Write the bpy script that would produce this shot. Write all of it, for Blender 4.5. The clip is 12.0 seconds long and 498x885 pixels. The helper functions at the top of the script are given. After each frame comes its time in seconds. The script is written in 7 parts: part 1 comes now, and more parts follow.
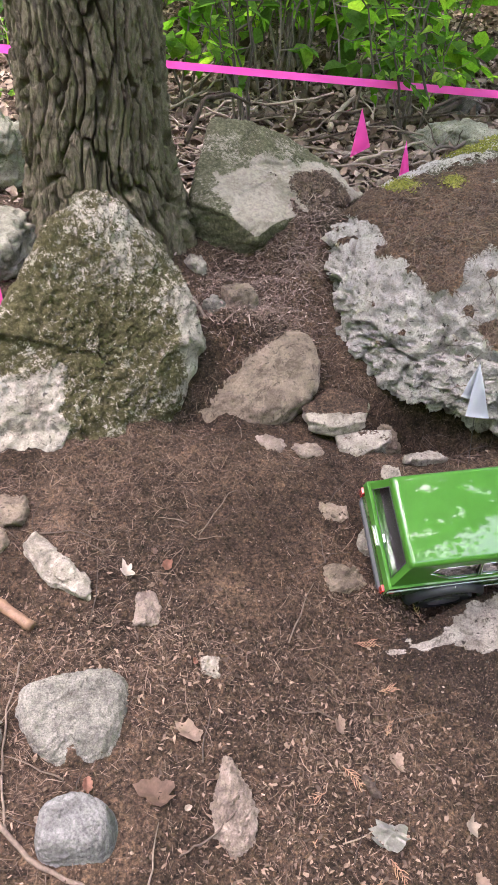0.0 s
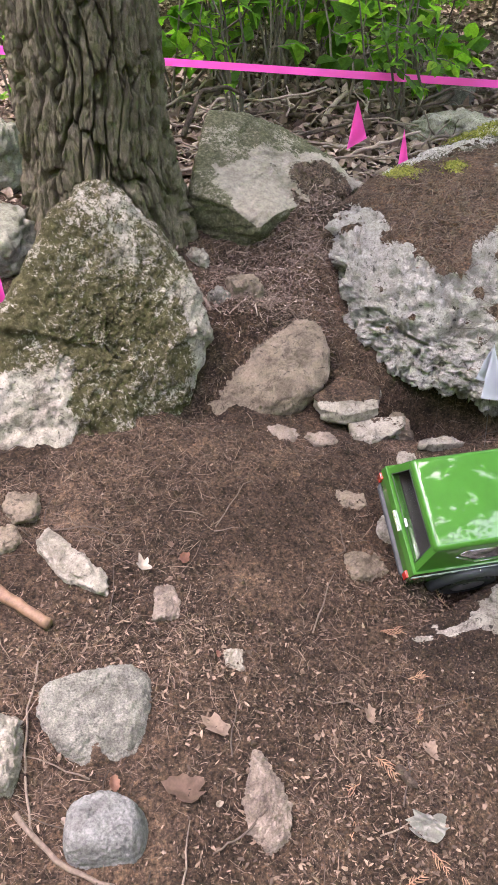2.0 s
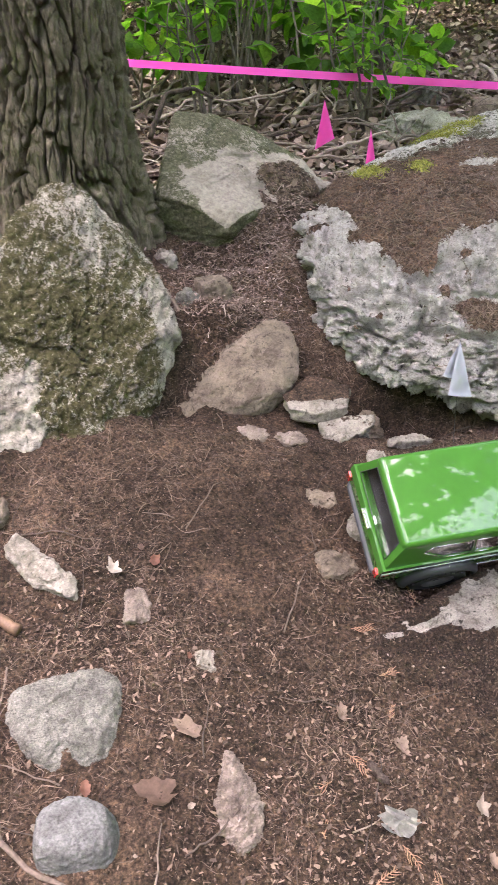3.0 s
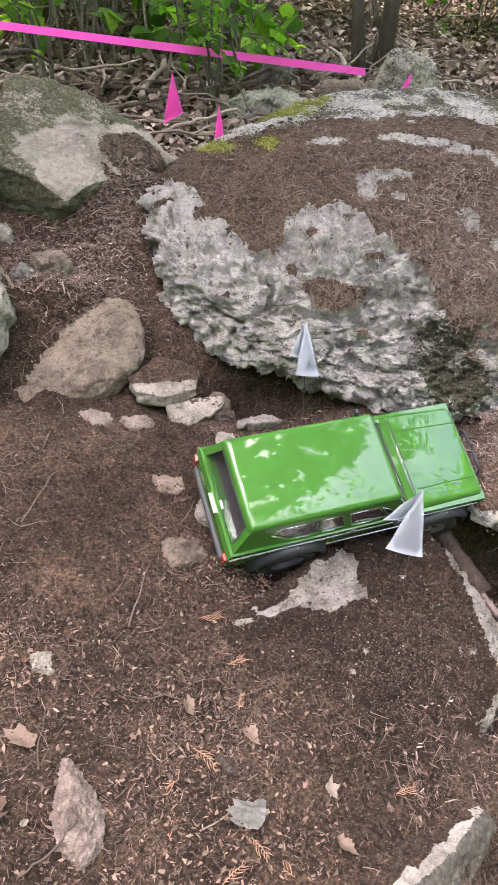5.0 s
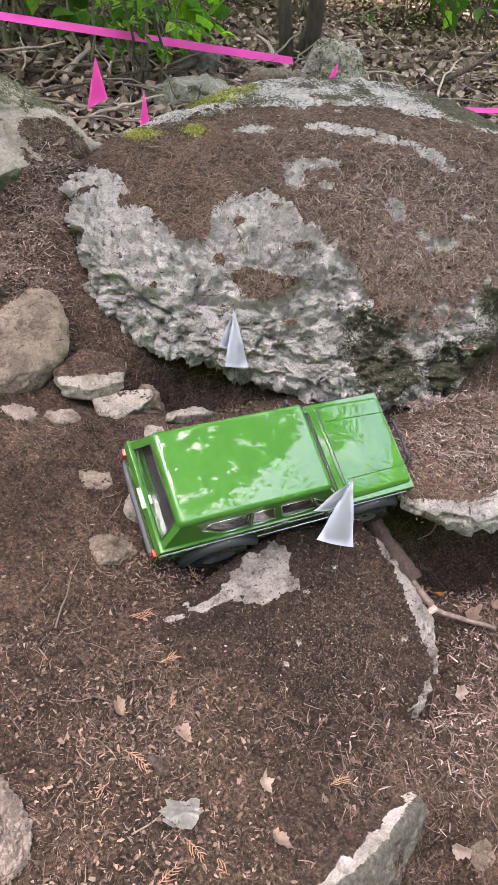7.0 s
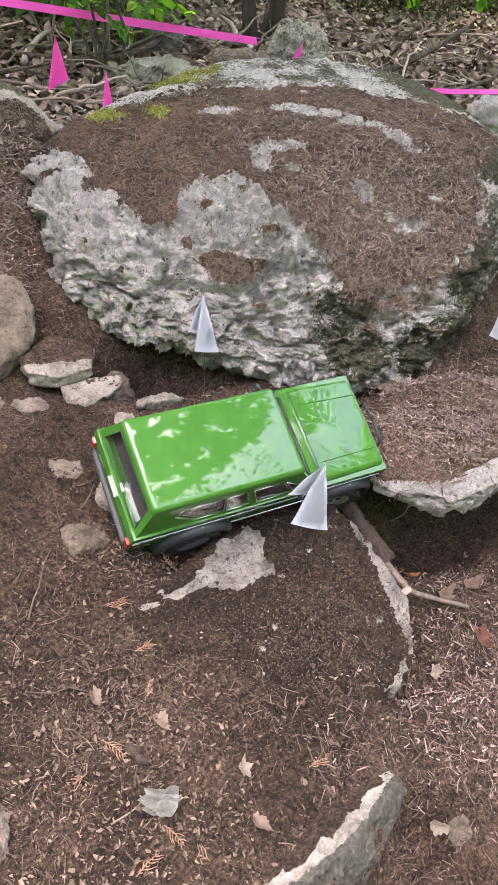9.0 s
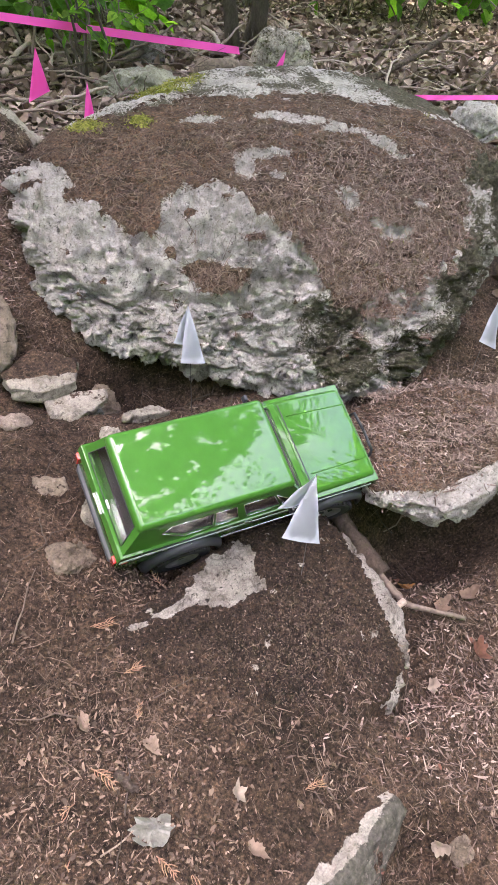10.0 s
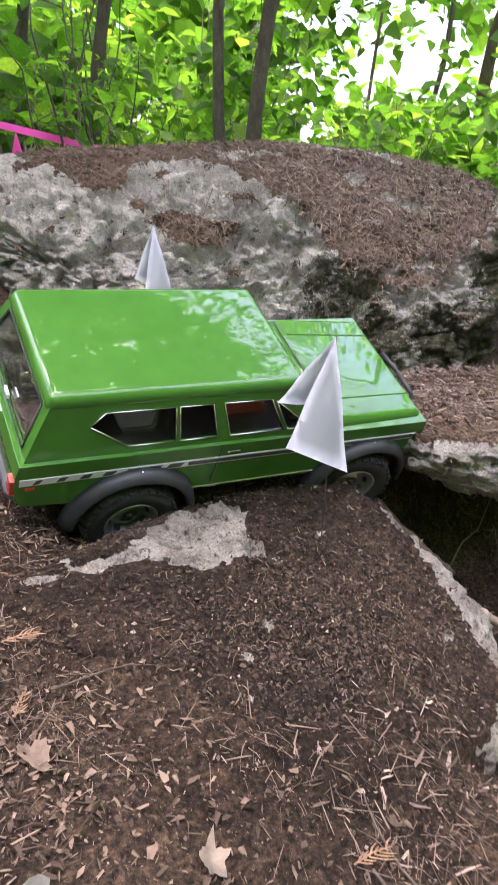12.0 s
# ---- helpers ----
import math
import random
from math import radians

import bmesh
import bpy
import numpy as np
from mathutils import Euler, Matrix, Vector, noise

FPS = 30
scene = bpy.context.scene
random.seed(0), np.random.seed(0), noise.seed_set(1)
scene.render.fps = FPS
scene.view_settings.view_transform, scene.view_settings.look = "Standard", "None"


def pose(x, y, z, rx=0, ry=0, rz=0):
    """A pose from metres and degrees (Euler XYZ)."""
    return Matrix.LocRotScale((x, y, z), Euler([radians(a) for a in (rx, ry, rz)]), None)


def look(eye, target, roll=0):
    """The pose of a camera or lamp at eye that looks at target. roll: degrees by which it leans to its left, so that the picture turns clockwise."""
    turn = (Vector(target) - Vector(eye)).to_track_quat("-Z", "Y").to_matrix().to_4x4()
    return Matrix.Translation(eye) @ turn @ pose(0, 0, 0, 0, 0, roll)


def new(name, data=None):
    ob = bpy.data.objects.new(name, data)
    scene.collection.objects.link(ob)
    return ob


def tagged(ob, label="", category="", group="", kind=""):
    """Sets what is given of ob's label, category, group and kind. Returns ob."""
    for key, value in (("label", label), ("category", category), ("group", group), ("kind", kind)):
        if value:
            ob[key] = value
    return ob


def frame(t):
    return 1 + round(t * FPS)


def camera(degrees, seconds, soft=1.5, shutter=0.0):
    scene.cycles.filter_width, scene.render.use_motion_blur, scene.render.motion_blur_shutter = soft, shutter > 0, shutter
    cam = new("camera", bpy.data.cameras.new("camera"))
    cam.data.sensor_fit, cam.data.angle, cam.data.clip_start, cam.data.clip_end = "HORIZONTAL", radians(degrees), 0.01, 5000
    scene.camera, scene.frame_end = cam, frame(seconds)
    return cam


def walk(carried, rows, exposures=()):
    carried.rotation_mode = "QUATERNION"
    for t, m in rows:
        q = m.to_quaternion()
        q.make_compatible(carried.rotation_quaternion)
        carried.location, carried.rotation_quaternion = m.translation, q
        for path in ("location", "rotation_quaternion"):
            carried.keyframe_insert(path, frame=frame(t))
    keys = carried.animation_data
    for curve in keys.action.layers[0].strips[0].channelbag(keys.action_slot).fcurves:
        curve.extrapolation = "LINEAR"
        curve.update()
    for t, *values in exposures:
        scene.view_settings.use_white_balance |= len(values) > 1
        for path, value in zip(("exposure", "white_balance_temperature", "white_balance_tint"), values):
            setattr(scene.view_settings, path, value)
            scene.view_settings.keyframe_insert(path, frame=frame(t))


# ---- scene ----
EXPOSURE = 3.28
cam = camera(36.7, 12.0, shutter=0.5)
PATH = [
    (0, (0.0034, 0.0549, 1.148), (-0.0011, 1.8334, -0.2139), 0.1),
    (0.5, (-0.0056, 0.0616, 1.1379), (-0.0157, 1.8446, -0.2195), -0.1),
    (1, (-0.0336, 0.0694, 1.1155), (-0.0426, 1.8581, -0.233), -0.6),
    (1.5, (-0.0426, 0.0672, 1.0987), (-0.047, 1.8592, -0.2453), -1.2),
    (2, (-0.0336, 0.0582, 1.0998), (-0.0235, 1.8514, -0.2442), -1.5),
    (2.5, (-0.0258, 0.056, 1.0976), (0.0034, 1.8502, -0.2419), -1.7),
    (2.7, (-0.0213, 0.0549, 1.101), (0.019, 1.8491, -0.2397), -1.7),
    (4.3, (0.0347, 0.0862, 1.0685), (0.3651, 1.8379, -0.289), 2.6),
    (4.5, (0.0414, 0.0907, 1.0651), (0.4144, 1.8301, -0.2968), 3.3),
    (5, (0.0403, 0.0963, 1.0618), (0.4906, 1.811, -0.308), 4.7),
    (5.5, (0.0482, 0.0941, 1.0595), (0.5555, 1.7909, -0.3125), 5.7),
    (6, (0.0549, 0.0974, 1.0573), (0.607, 1.7786, -0.3147), 6.4),
    (6.5, (0.0616, 0.1053, 1.055), (0.6563, 1.7718, -0.3181), 7.1),
    (7, (0.0594, 0.1098, 1.0528), (0.6877, 1.7629, -0.3226), 7.4),
    (9, (0.0605, 0.1165, 1.045), (0.7661, 1.7181, -0.3539), 8.1),
    (9.5, (0.0638, 0.1187, 1.0416), (0.7829, 1.7181, -0.3528), 7.8),
    (10, (0.0762, 0.14, 1.0315), (0.8086, 1.7494, -0.3427), 7.4),
    (10.5, (0.0918, 0.177, 0.952), (0.821, 1.811, -0.3954), 6.8),
    (10.8, (0.120, 0.200, 0.794), (0.781, 1.741, -0.296), 5.7),
    (11, (0.1523, 0.2173, 0.6798), (0.9061, 2.007, -0.4357), 5.3),
    (11.3, (0.193, 0.238, 0.523), (0.884, 1.909, -0.331), 4.0),
    (11.5, (0.2016, 0.2419, 0.4637), (0.9845, 2.1459, -0.4189), 3.9),
    (12, (0.2072, 0.2576, 0.4054), (0.9901, 2.2221, -0.3326), 4.6),
]
walk(cam, [(t, look(eye, target, roll)) for t, eye, target, roll in PATH], [(0.0, EXPOSURE, 6300, 33), (10.5, EXPOSURE, 6300, 33), (12.0, EXPOSURE - 0.07, 6300, 33)])

# ---- world and sun: a bright hazy sky above a leafy wood ----
world = bpy.data.worlds.new("sky")
scene.world = world
world.use_nodes = True
wn = world.node_tree
sky = wn.nodes.new("ShaderNodeTexSky")
sky.sky_type, sky.sun_disc = "NISHITA", False
sky.sun_elevation, sky.sun_rotation = radians(83), radians(-100)
sky.air_density, sky.dust_density, sky.ozone_density = 1.0, 6.0, 1.0
wn.links.new(sky.outputs["Color"], wn.nodes["Background"].inputs["Color"])
wn.nodes["Background"].inputs["Strength"].default_value = 0.15
sun = new("sun", bpy.data.lights.new("sun", "SUN"))
sun.data.energy, sun.data.angle, sun.data.color = 1.5, radians(36), (1.0, 0.97, 0.92)
sun.matrix_world = look((0, 0, 10), (0.6, 0.1, 5.0))


# ---- small tools ----
def sstep(a):
    a = np.clip(a, 0.0, 1.0)
    return a * a * (3 - 2 * a)


def vnoise(p, seed=0):
    """Value noise of points (n, 3), -1 to 1."""
    p = np.asarray(p, float)
    i = np.floor(p).astype(np.int64)
    f = p - i
    f = f * f * f * (f * (f * 6 - 15) + 10)
    out = np.zeros(len(p))
    for dx in (0, 1):
        for dy in (0, 1):
            for dz in (0, 1):
                h = (i[:, 0] + dx) * 374761393 + (i[:, 1] + dy) * 668265263 + (i[:, 2] + dz) * 1274126177 + seed * 974711
                h = (h ^ (h >> 13)) & 0xFFFFFFFF
                h = (h * 1274126177) & 0xFFFFFFFF
                h = (h ^ (h >> 16)) & 0xFFFF
                w = np.where(dx, f[:, 0], 1 - f[:, 0]) * np.where(dy, f[:, 1], 1 - f[:, 1]) * np.where(dz, f[:, 2], 1 - f[:, 2])
                out += w * (h / 32767.5 - 1)
    return out


def fbm(p, freq, octaves=4, seed=0, gain=0.5):
    out, a, tot = 0.0, 1.0, 0.0
    p = np.asarray(p, float)
    for o in range(octaves):
        out = out + a * vnoise(p * freq + 17.3 * o, seed + o)
        tot += a
        a *= gain
        freq *= 2.03
    return out / tot


def ridged(p, freq, octaves=4, seed=0):
    out, a, tot = 0.0, 1.0, 0.0
    for o in range(octaves):
        out = out + a * (1 - 2 * np.abs(vnoise(np.asarray(p) * freq + 9.1 * o, seed + o)))
        tot += a
        a *= 0.5
        freq *= 2.1
    return out / tot


def facets(p, freq, seed=0):
    """Chipped faces: cells of a jittered lattice, each with its own level and tilt, -1 to 1 or so."""
    p = np.asarray(p) * freq
    i = np.floor(p).astype(np.int64)
    best, out = np.full(len(p), 99.0), np.zeros(len(p))
    for dx in (-1, 0, 1):
        for dy in (-1, 0, 1):
            for dz in (-1, 0, 1):
                a = i + np.array([dx, dy, dz])
                h = (a[:, 0] * 374761393 + a[:, 1] * 668265263 + a[:, 2] * 1274126177 + seed * 974711) & 0xFFFFFFFF
                h = ((h ^ (h >> 15)) * 2246822519) & 0xFFFFFFFF
                h = h ^ (h >> 13)
                k = ((h * 3266489917) & 0xFFFFFFFF) >> 4
                off = a + np.stack([h & 255, (h >> 8) & 255, (h >> 16) & 255], 1) / 255.0 - p
                d = (off**2).sum(1)
                g = np.stack([k & 255, (k >> 8) & 255, (k >> 16) & 255], 1) / 127.5 - 1
                near = d < best
                out = np.where(near, 0.5 * (((h >> 20) & 255) / 127.5 - 1) - 0.9 * (off * g).sum(1), out)
                best = np.where(near, d, best)
    return out


def mesh_np(name, verts, faces, smooth=True):
    """A mesh from arrays of vertices (n, 3) and faces (m, k)."""
    me = bpy.data.meshes.new(name)
    verts, faces = np.asarray(verts, np.float32), np.asarray(faces, np.int32)
    m, k = faces.shape
    me.vertices.add(len(verts))
    me.vertices.foreach_set("co", verts.ravel())
    me.loops.add(m * k)
    me.loops.foreach_set("vertex_index", faces.ravel())
    me.polygons.add(m)
    me.polygons.foreach_set("loop_start", np.arange(0, m * k, k, dtype=np.int32))
    me.polygons.foreach_set("use_smooth", np.full(m, smooth))
    me.update(calc_edges=True)
    return me


def float_attribute(me, name, values):
    a = me.attributes.new(name, "FLOAT", "POINT")
    a.data.foreach_set("value", np.asarray(values, np.float32))


def part(name, data, material, parent=None, label="", smooth=None):
    """Links a bmesh or a mesh as one object, under a thing or a part where one is given."""
    if isinstance(data, bmesh.types.BMesh):
        me = bpy.data.meshes.new(name)
        bmesh.ops.recalc_face_normals(data, faces=data.faces)
        data.to_mesh(me)
        data.free()
    else:
        me = data
    if material and not me.materials:
        me.materials.append(material)
    if smooth is not None:
        me.polygons.foreach_set("use_smooth", np.full(len(me.polygons), smooth))
    ob = new(name, me)
    if parent:
        ob.parent = parent
    if label:
        ob["label"] = label
    return ob


def thing(name, label, category, at=None, group="", kind=""):
    ob = new(name)
    ob.empty_display_size = 0.05
    if at is not None:
        ob.matrix_world = at
    return tagged(ob, label, category, group, kind)


def tube_arrays(path, radii, sides=8, base=0, bump=0.0, seed=0):
    """Vertices and quads of a tube along a path, its ends closed to a point."""
    path = np.asarray(path, float)
    n = len(path)
    radii = np.broadcast_to(np.asarray(radii, float), (n,))
    t = np.gradient(path, axis=0)
    t /= np.linalg.norm(t, axis=1)[:, None] + 1e-12
    ref = np.array([0.0, 0, 1]) if abs(t[:, 2]).mean() < 0.8 else np.array([1.0, 0, 0])
    a = np.cross(t, ref)
    a /= np.linalg.norm(a, axis=1)[:, None] + 1e-12
    b = np.cross(t, a)
    ang = np.linspace(0, 2 * np.pi, sides, endpoint=False)
    v = path[:, None] + radii[:, None, None] * (np.cos(ang)[None, :, None] * a[:, None] + np.sin(ang)[None, :, None] * b[:, None])
    if bump:
        w = fbm(v.reshape(-1, 3), 1.0 / max(radii.max() * 1.6, 1e-4), 2, seed).reshape(n, sides, 1)
        v = v + bump * w * (v - path[:, None])
    v = np.concatenate([path[:1], v.reshape(-1, 3), path[-1:]])
    f = []
    for i in range(n - 1):
        for j in range(sides):
            k = (j + 1) % sides
            f.append((1 + i * sides + j, 1 + i * sides + k, 1 + (i + 1) * sides + k, 1 + (i + 1) * sides + j))
    last = len(v) - 1
    for j in range(sides):
        k = (j + 1) % sides
        f.append((0, 1 + k, 1 + j, 1 + j))
        f.append((last, 1 + (n - 1) * sides + j, 1 + (n - 1) * sides + k, 1 + (n - 1) * sides + k))
    return v, [tuple(q + base for q in x) for x in f]


def faces_mesh(name, verts, faces, smooth=True):
    """A mesh from lists, with any degenerate quads turned into triangles."""
    me = bpy.data.meshes.new(name)
    clean = []
    for f in faces:
        g = []
        for q in f:
            if q not in g:
                g.append(int(q))
        clean.append(g)
    me.from_pydata([tuple(map(float, v)) for v in verts], [], clean)
    me.polygons.foreach_set("use_smooth", np.full(len(me.polygons), smooth))
    return me


def tubes_mesh(name, branches, sides=6, bump=0.0):
    vs, fs, base = [], [], 0
    for i, (path, radii) in enumerate(branches):
        v, f = tube_arrays(path, radii, sides, base, bump, i)
        vs.append(v)
        fs += f
        base += len(v)
    return faces_mesh(name, np.concatenate(vs), fs)


def wander(a, b, n, sway, rng):
    """A crooked line from a to b."""
    a, b = np.asarray(a, float), np.asarray(b, float)
    s = np.linspace(0, 1, n)[:, None]
    off = np.cumsum(rng.normal(0, 1, (n, 3)), axis=0)
    off -= off[0] * (1 - s) + off[-1] * s
    return a * (1 - s) + b * s + off * sway * np.linalg.norm(b - a) / max(n, 2) ** 0.5


# ---- the lie of the land ----
SLOPE = (0.0435, -0.3305, -0.1055, 0.0475, 0.2251, 0.1809, 0.0171, -0.0202, -0.064, -0.0278)


BANK = ((0.13, 2.22, 0.17, 0.20, 0.125), (0.27, 2.03, 0.07, 0.10, 0.06), (0.16, 1.86, 0.06, 0.08, 0.045), (-0.125, 1.585, 0.06, 0.06, 0.035), (0.0, 1.66, 0.10, 0.07, 0.02),
        (0.33, 1.065, 0.14, 0.05, -0.022), (0.74, 0.74, 0.13, 0.11, -0.045), (0.42, 0.94, 0.16, 0.06, -0.024))


def lie(x, y):
    """Height of the bare ground: a hollow that climbs away from the camera and falls to its right, with a ledge."""
    x, y = np.asarray(x, float), np.asarray(y, float)
    u, v = np.clip(x, -0.9, 1.3), np.clip(y, 0.1, 2.0)
    c = SLOPE
    h = c[0] + c[1] * u + c[2] * v + c[3] * u * u + c[4] * u * v + c[5] * v * v + c[6] * u**3 + c[7] * u * u * v + c[8] * u * v * v + c[9] * v**3
    w = sstep((y - 1.9) / 0.8)
    h = h * (1 - w) + 0.27 * w
    w = sstep((np.abs(x - 0.2) - 1.1) / 2.0)
    h = h * (1 - w) + (0.05 + 0.17 * sstep(y / 2)) * w
    edge = 0.735 - (y - 0.82) ** 2 - 20 * np.clip(0.78 - y, 0, 0.08) ** 2
    h = h - 0.075 * sstep((x - edge) / 0.03) * sstep((y - 0.665) / 0.08) * sstep((1.12 - y) / 0.1) * sstep((1.25 - x) / 0.3)
    h = h - 0.06 * np.exp(-(((x - 0.385) / 0.09) ** 2) - ((y - 1.03) / 0.05) ** 2)
    h = h - 0.25 * np.exp(-(((x - 0.95) / 0.20) ** 2) - ((y - 1.13) / 0.12) ** 2) - 0.05 * np.exp(-(((x + 0.03) / 0.16) ** 2) - ((y - 1.95) / 0.11) ** 2)
    h = h - 0.045 * np.exp(-(((x - 0.14) / 0.24) ** 2) - ((y - 1.45) / 0.10) ** 2) - 0.15 * np.exp(-(((x - 0.43) / 0.18) ** 2) - ((y - 1.485) / 0.07) ** 2) - 0.06 * np.exp(-(((x + 0.13) / 0.07) ** 2) - ((y - 1.43) / 0.06) ** 2)
    h = h + 0.05 * np.exp(-(((x + 0.04) / 0.10) ** 2) - ((y - 1.64) / 0.06) ** 2)
    # the soil bank piled between the rocks
    for cx, cy, rx, ry, up in BANK:
        h = h + up * np.exp(-(((x - cx) / rx) ** 2) - ((y - cy) / ry) ** 2)
    front = np.interp(x, [0.27, 0.36, 0.43, 0.50, 0.588], [0.425, 0.440, 0.462, 0.497, 0.555]) - 0.004 - y
    h = h - 0.085 * sstep(front / 0.07) * sstep((x - 0.24) / 0.08) * sstep((0.70 - x) / 0.08) * sstep((0.30 - front) / 0.2)
    return h


def ground_z(x, y):
    x, y = np.atleast_1d(x).astype(float), np.atleast_1d(y).astype(float)
    p = np.stack([x, y, np.zeros_like(x)], 1)
    near = np.exp(-(((x - 0.2) / 2.5) ** 2) - ((y - 1.2) / 2.5) ** 2)
    h = lie(x, y) + 0.012 * fbm(p, 5, 3, 3) + near * (0.010 * fbm(p, 34, 3, 5) + 0.006 * np.abs(vnoise(p * 85, 8)))
    bank = np.exp(-(((x - 0.06) / 0.20) ** 2) - ((y - 1.85) / 0.28) ** 2)
    return h + (1 - near) * 0.05 * fbm(p, 0.9, 3, 21) + bank * (0.022 * fbm(p, 14, 4, 41) + 0.012 * ridged(p, 30, 2, 43))


def gz(x, y):
    return float(ground_z(x, y)[0])


# ---- materials ----
def mat(name):
    m = bpy.data.materials.new(name)
    m.use_nodes = True
    return m, m.node_tree, m.node_tree.nodes["Principled BSDF"]


def node(nt, kind, **values):
    n = nt.nodes.new(kind)
    for k, v in values.items():
        n.inputs[k.replace("_", " ")].default_value = v
    return n


def coords(nt, scale=(1, 1, 1)):
    tc = nt.nodes.new("ShaderNodeTexCoord")
    mp = nt.nodes.new("ShaderNodeMapping")
    mp.inputs["Scale"].default_value = scale
    nt.links.new(tc.outputs["Object"], mp.inputs["Vector"])
    return mp.outputs["Vector"]


def noise_tex(nt, vec, scale, detail=6.0, rough=0.6, distort=0.0):
    n = node(nt, "ShaderNodeTexNoise", Scale=scale, Detail=detail, Roughness=rough, Distortion=distort)
    nt.links.new(vec, n.inputs["Vector"])
    return n.outputs["Fac"]


def ramp(nt, fac, stops):
    r = nt.nodes.new("ShaderNodeValToRGB")
    els = r.color_ramp.elements
    while len(els) < len(stops):
        els.new(0.5)
    for e, (pos, col) in zip(els, stops):
        e.position, e.color = pos, (*col, 1) if len(col) == 3 else col
    nt.links.new(fac, r.inputs["Fac"])
    return r.outputs["Color"]


def grey(a):
    return (a, a, a)


def mix(nt, fac, a, b, mode="MIX"):
    n = nt.nodes.new("ShaderNodeMix")
    n.data_type, n.blend_type = "RGBA", mode
    for sock, v in ((n.inputs[0], fac), (n.inputs[6], a), (n.inputs[7], b)):
        if isinstance(v, (int, float)):
            sock.default_value = v
        elif isinstance(v, tuple):
            sock.default_value = (*v, 1)
        else:
            nt.links.new(v, sock)
    return n.outputs[2]


def bump(nt, bsdf, height, strength, dist, after=None):
    b = node(nt, "ShaderNodeBump", Strength=strength, Distance=dist)
    nt.links.new(height, b.inputs["Height"])
    if after:
        nt.links.new(after, b.inputs["Normal"])
    nt.links.new(b.outputs["Normal"], bsdf.inputs["Normal"])
    return b.outputs["Normal"]


def attribute(nt, name):
    a = nt.nodes.new("ShaderNodeAttribute")
    a.attribute_name = name
    return a.outputs["Fac"]


def soil_colour(nt, vec, gain=(1.0, 1.0, 1.0)):
    """Dark crumbly soil with needles and pale specks."""
    big = ramp(nt, noise_tex(nt, vec, 5, 6, 0.65), [(0.28, (0.025, 0.0171, 0.0116)), (0.52, (0.062, 0.0423, 0.0289)), (0.74, (0.122, 0.0838, 0.0580))])
    clod = ramp(nt, noise_tex(nt, vec, 48, 5, 0.7, 0.6), [(0.35, grey(0.5)), (0.52, grey(1.0)), (0.68, (1.45, 1.40, 1.32))])
    # soil grain; its darkest stop also paints in shade between the crumbs
    fine = ramp(nt, noise_tex(nt, vec, 170, 5, 0.75), [(0.32, (0.12, 0.115, 0.11)), (0.5, (0.85, 0.83, 0.80)), (0.66, (2.0, 1.85, 1.65))])
    col = mix(nt, 1.0, mix(nt, 1.0, mix(nt, 1.0, big, gain, "MULTIPLY"), clod, "MULTIPLY"), fine, "MULTIPLY")
    speck = ramp(nt, noise_tex(nt, vec, 300, 2, 0.5), [(0.68, grey(0)), (0.73, grey(1))])
    return mix(nt, speck, col, (0.27, 0.195, 0.14))


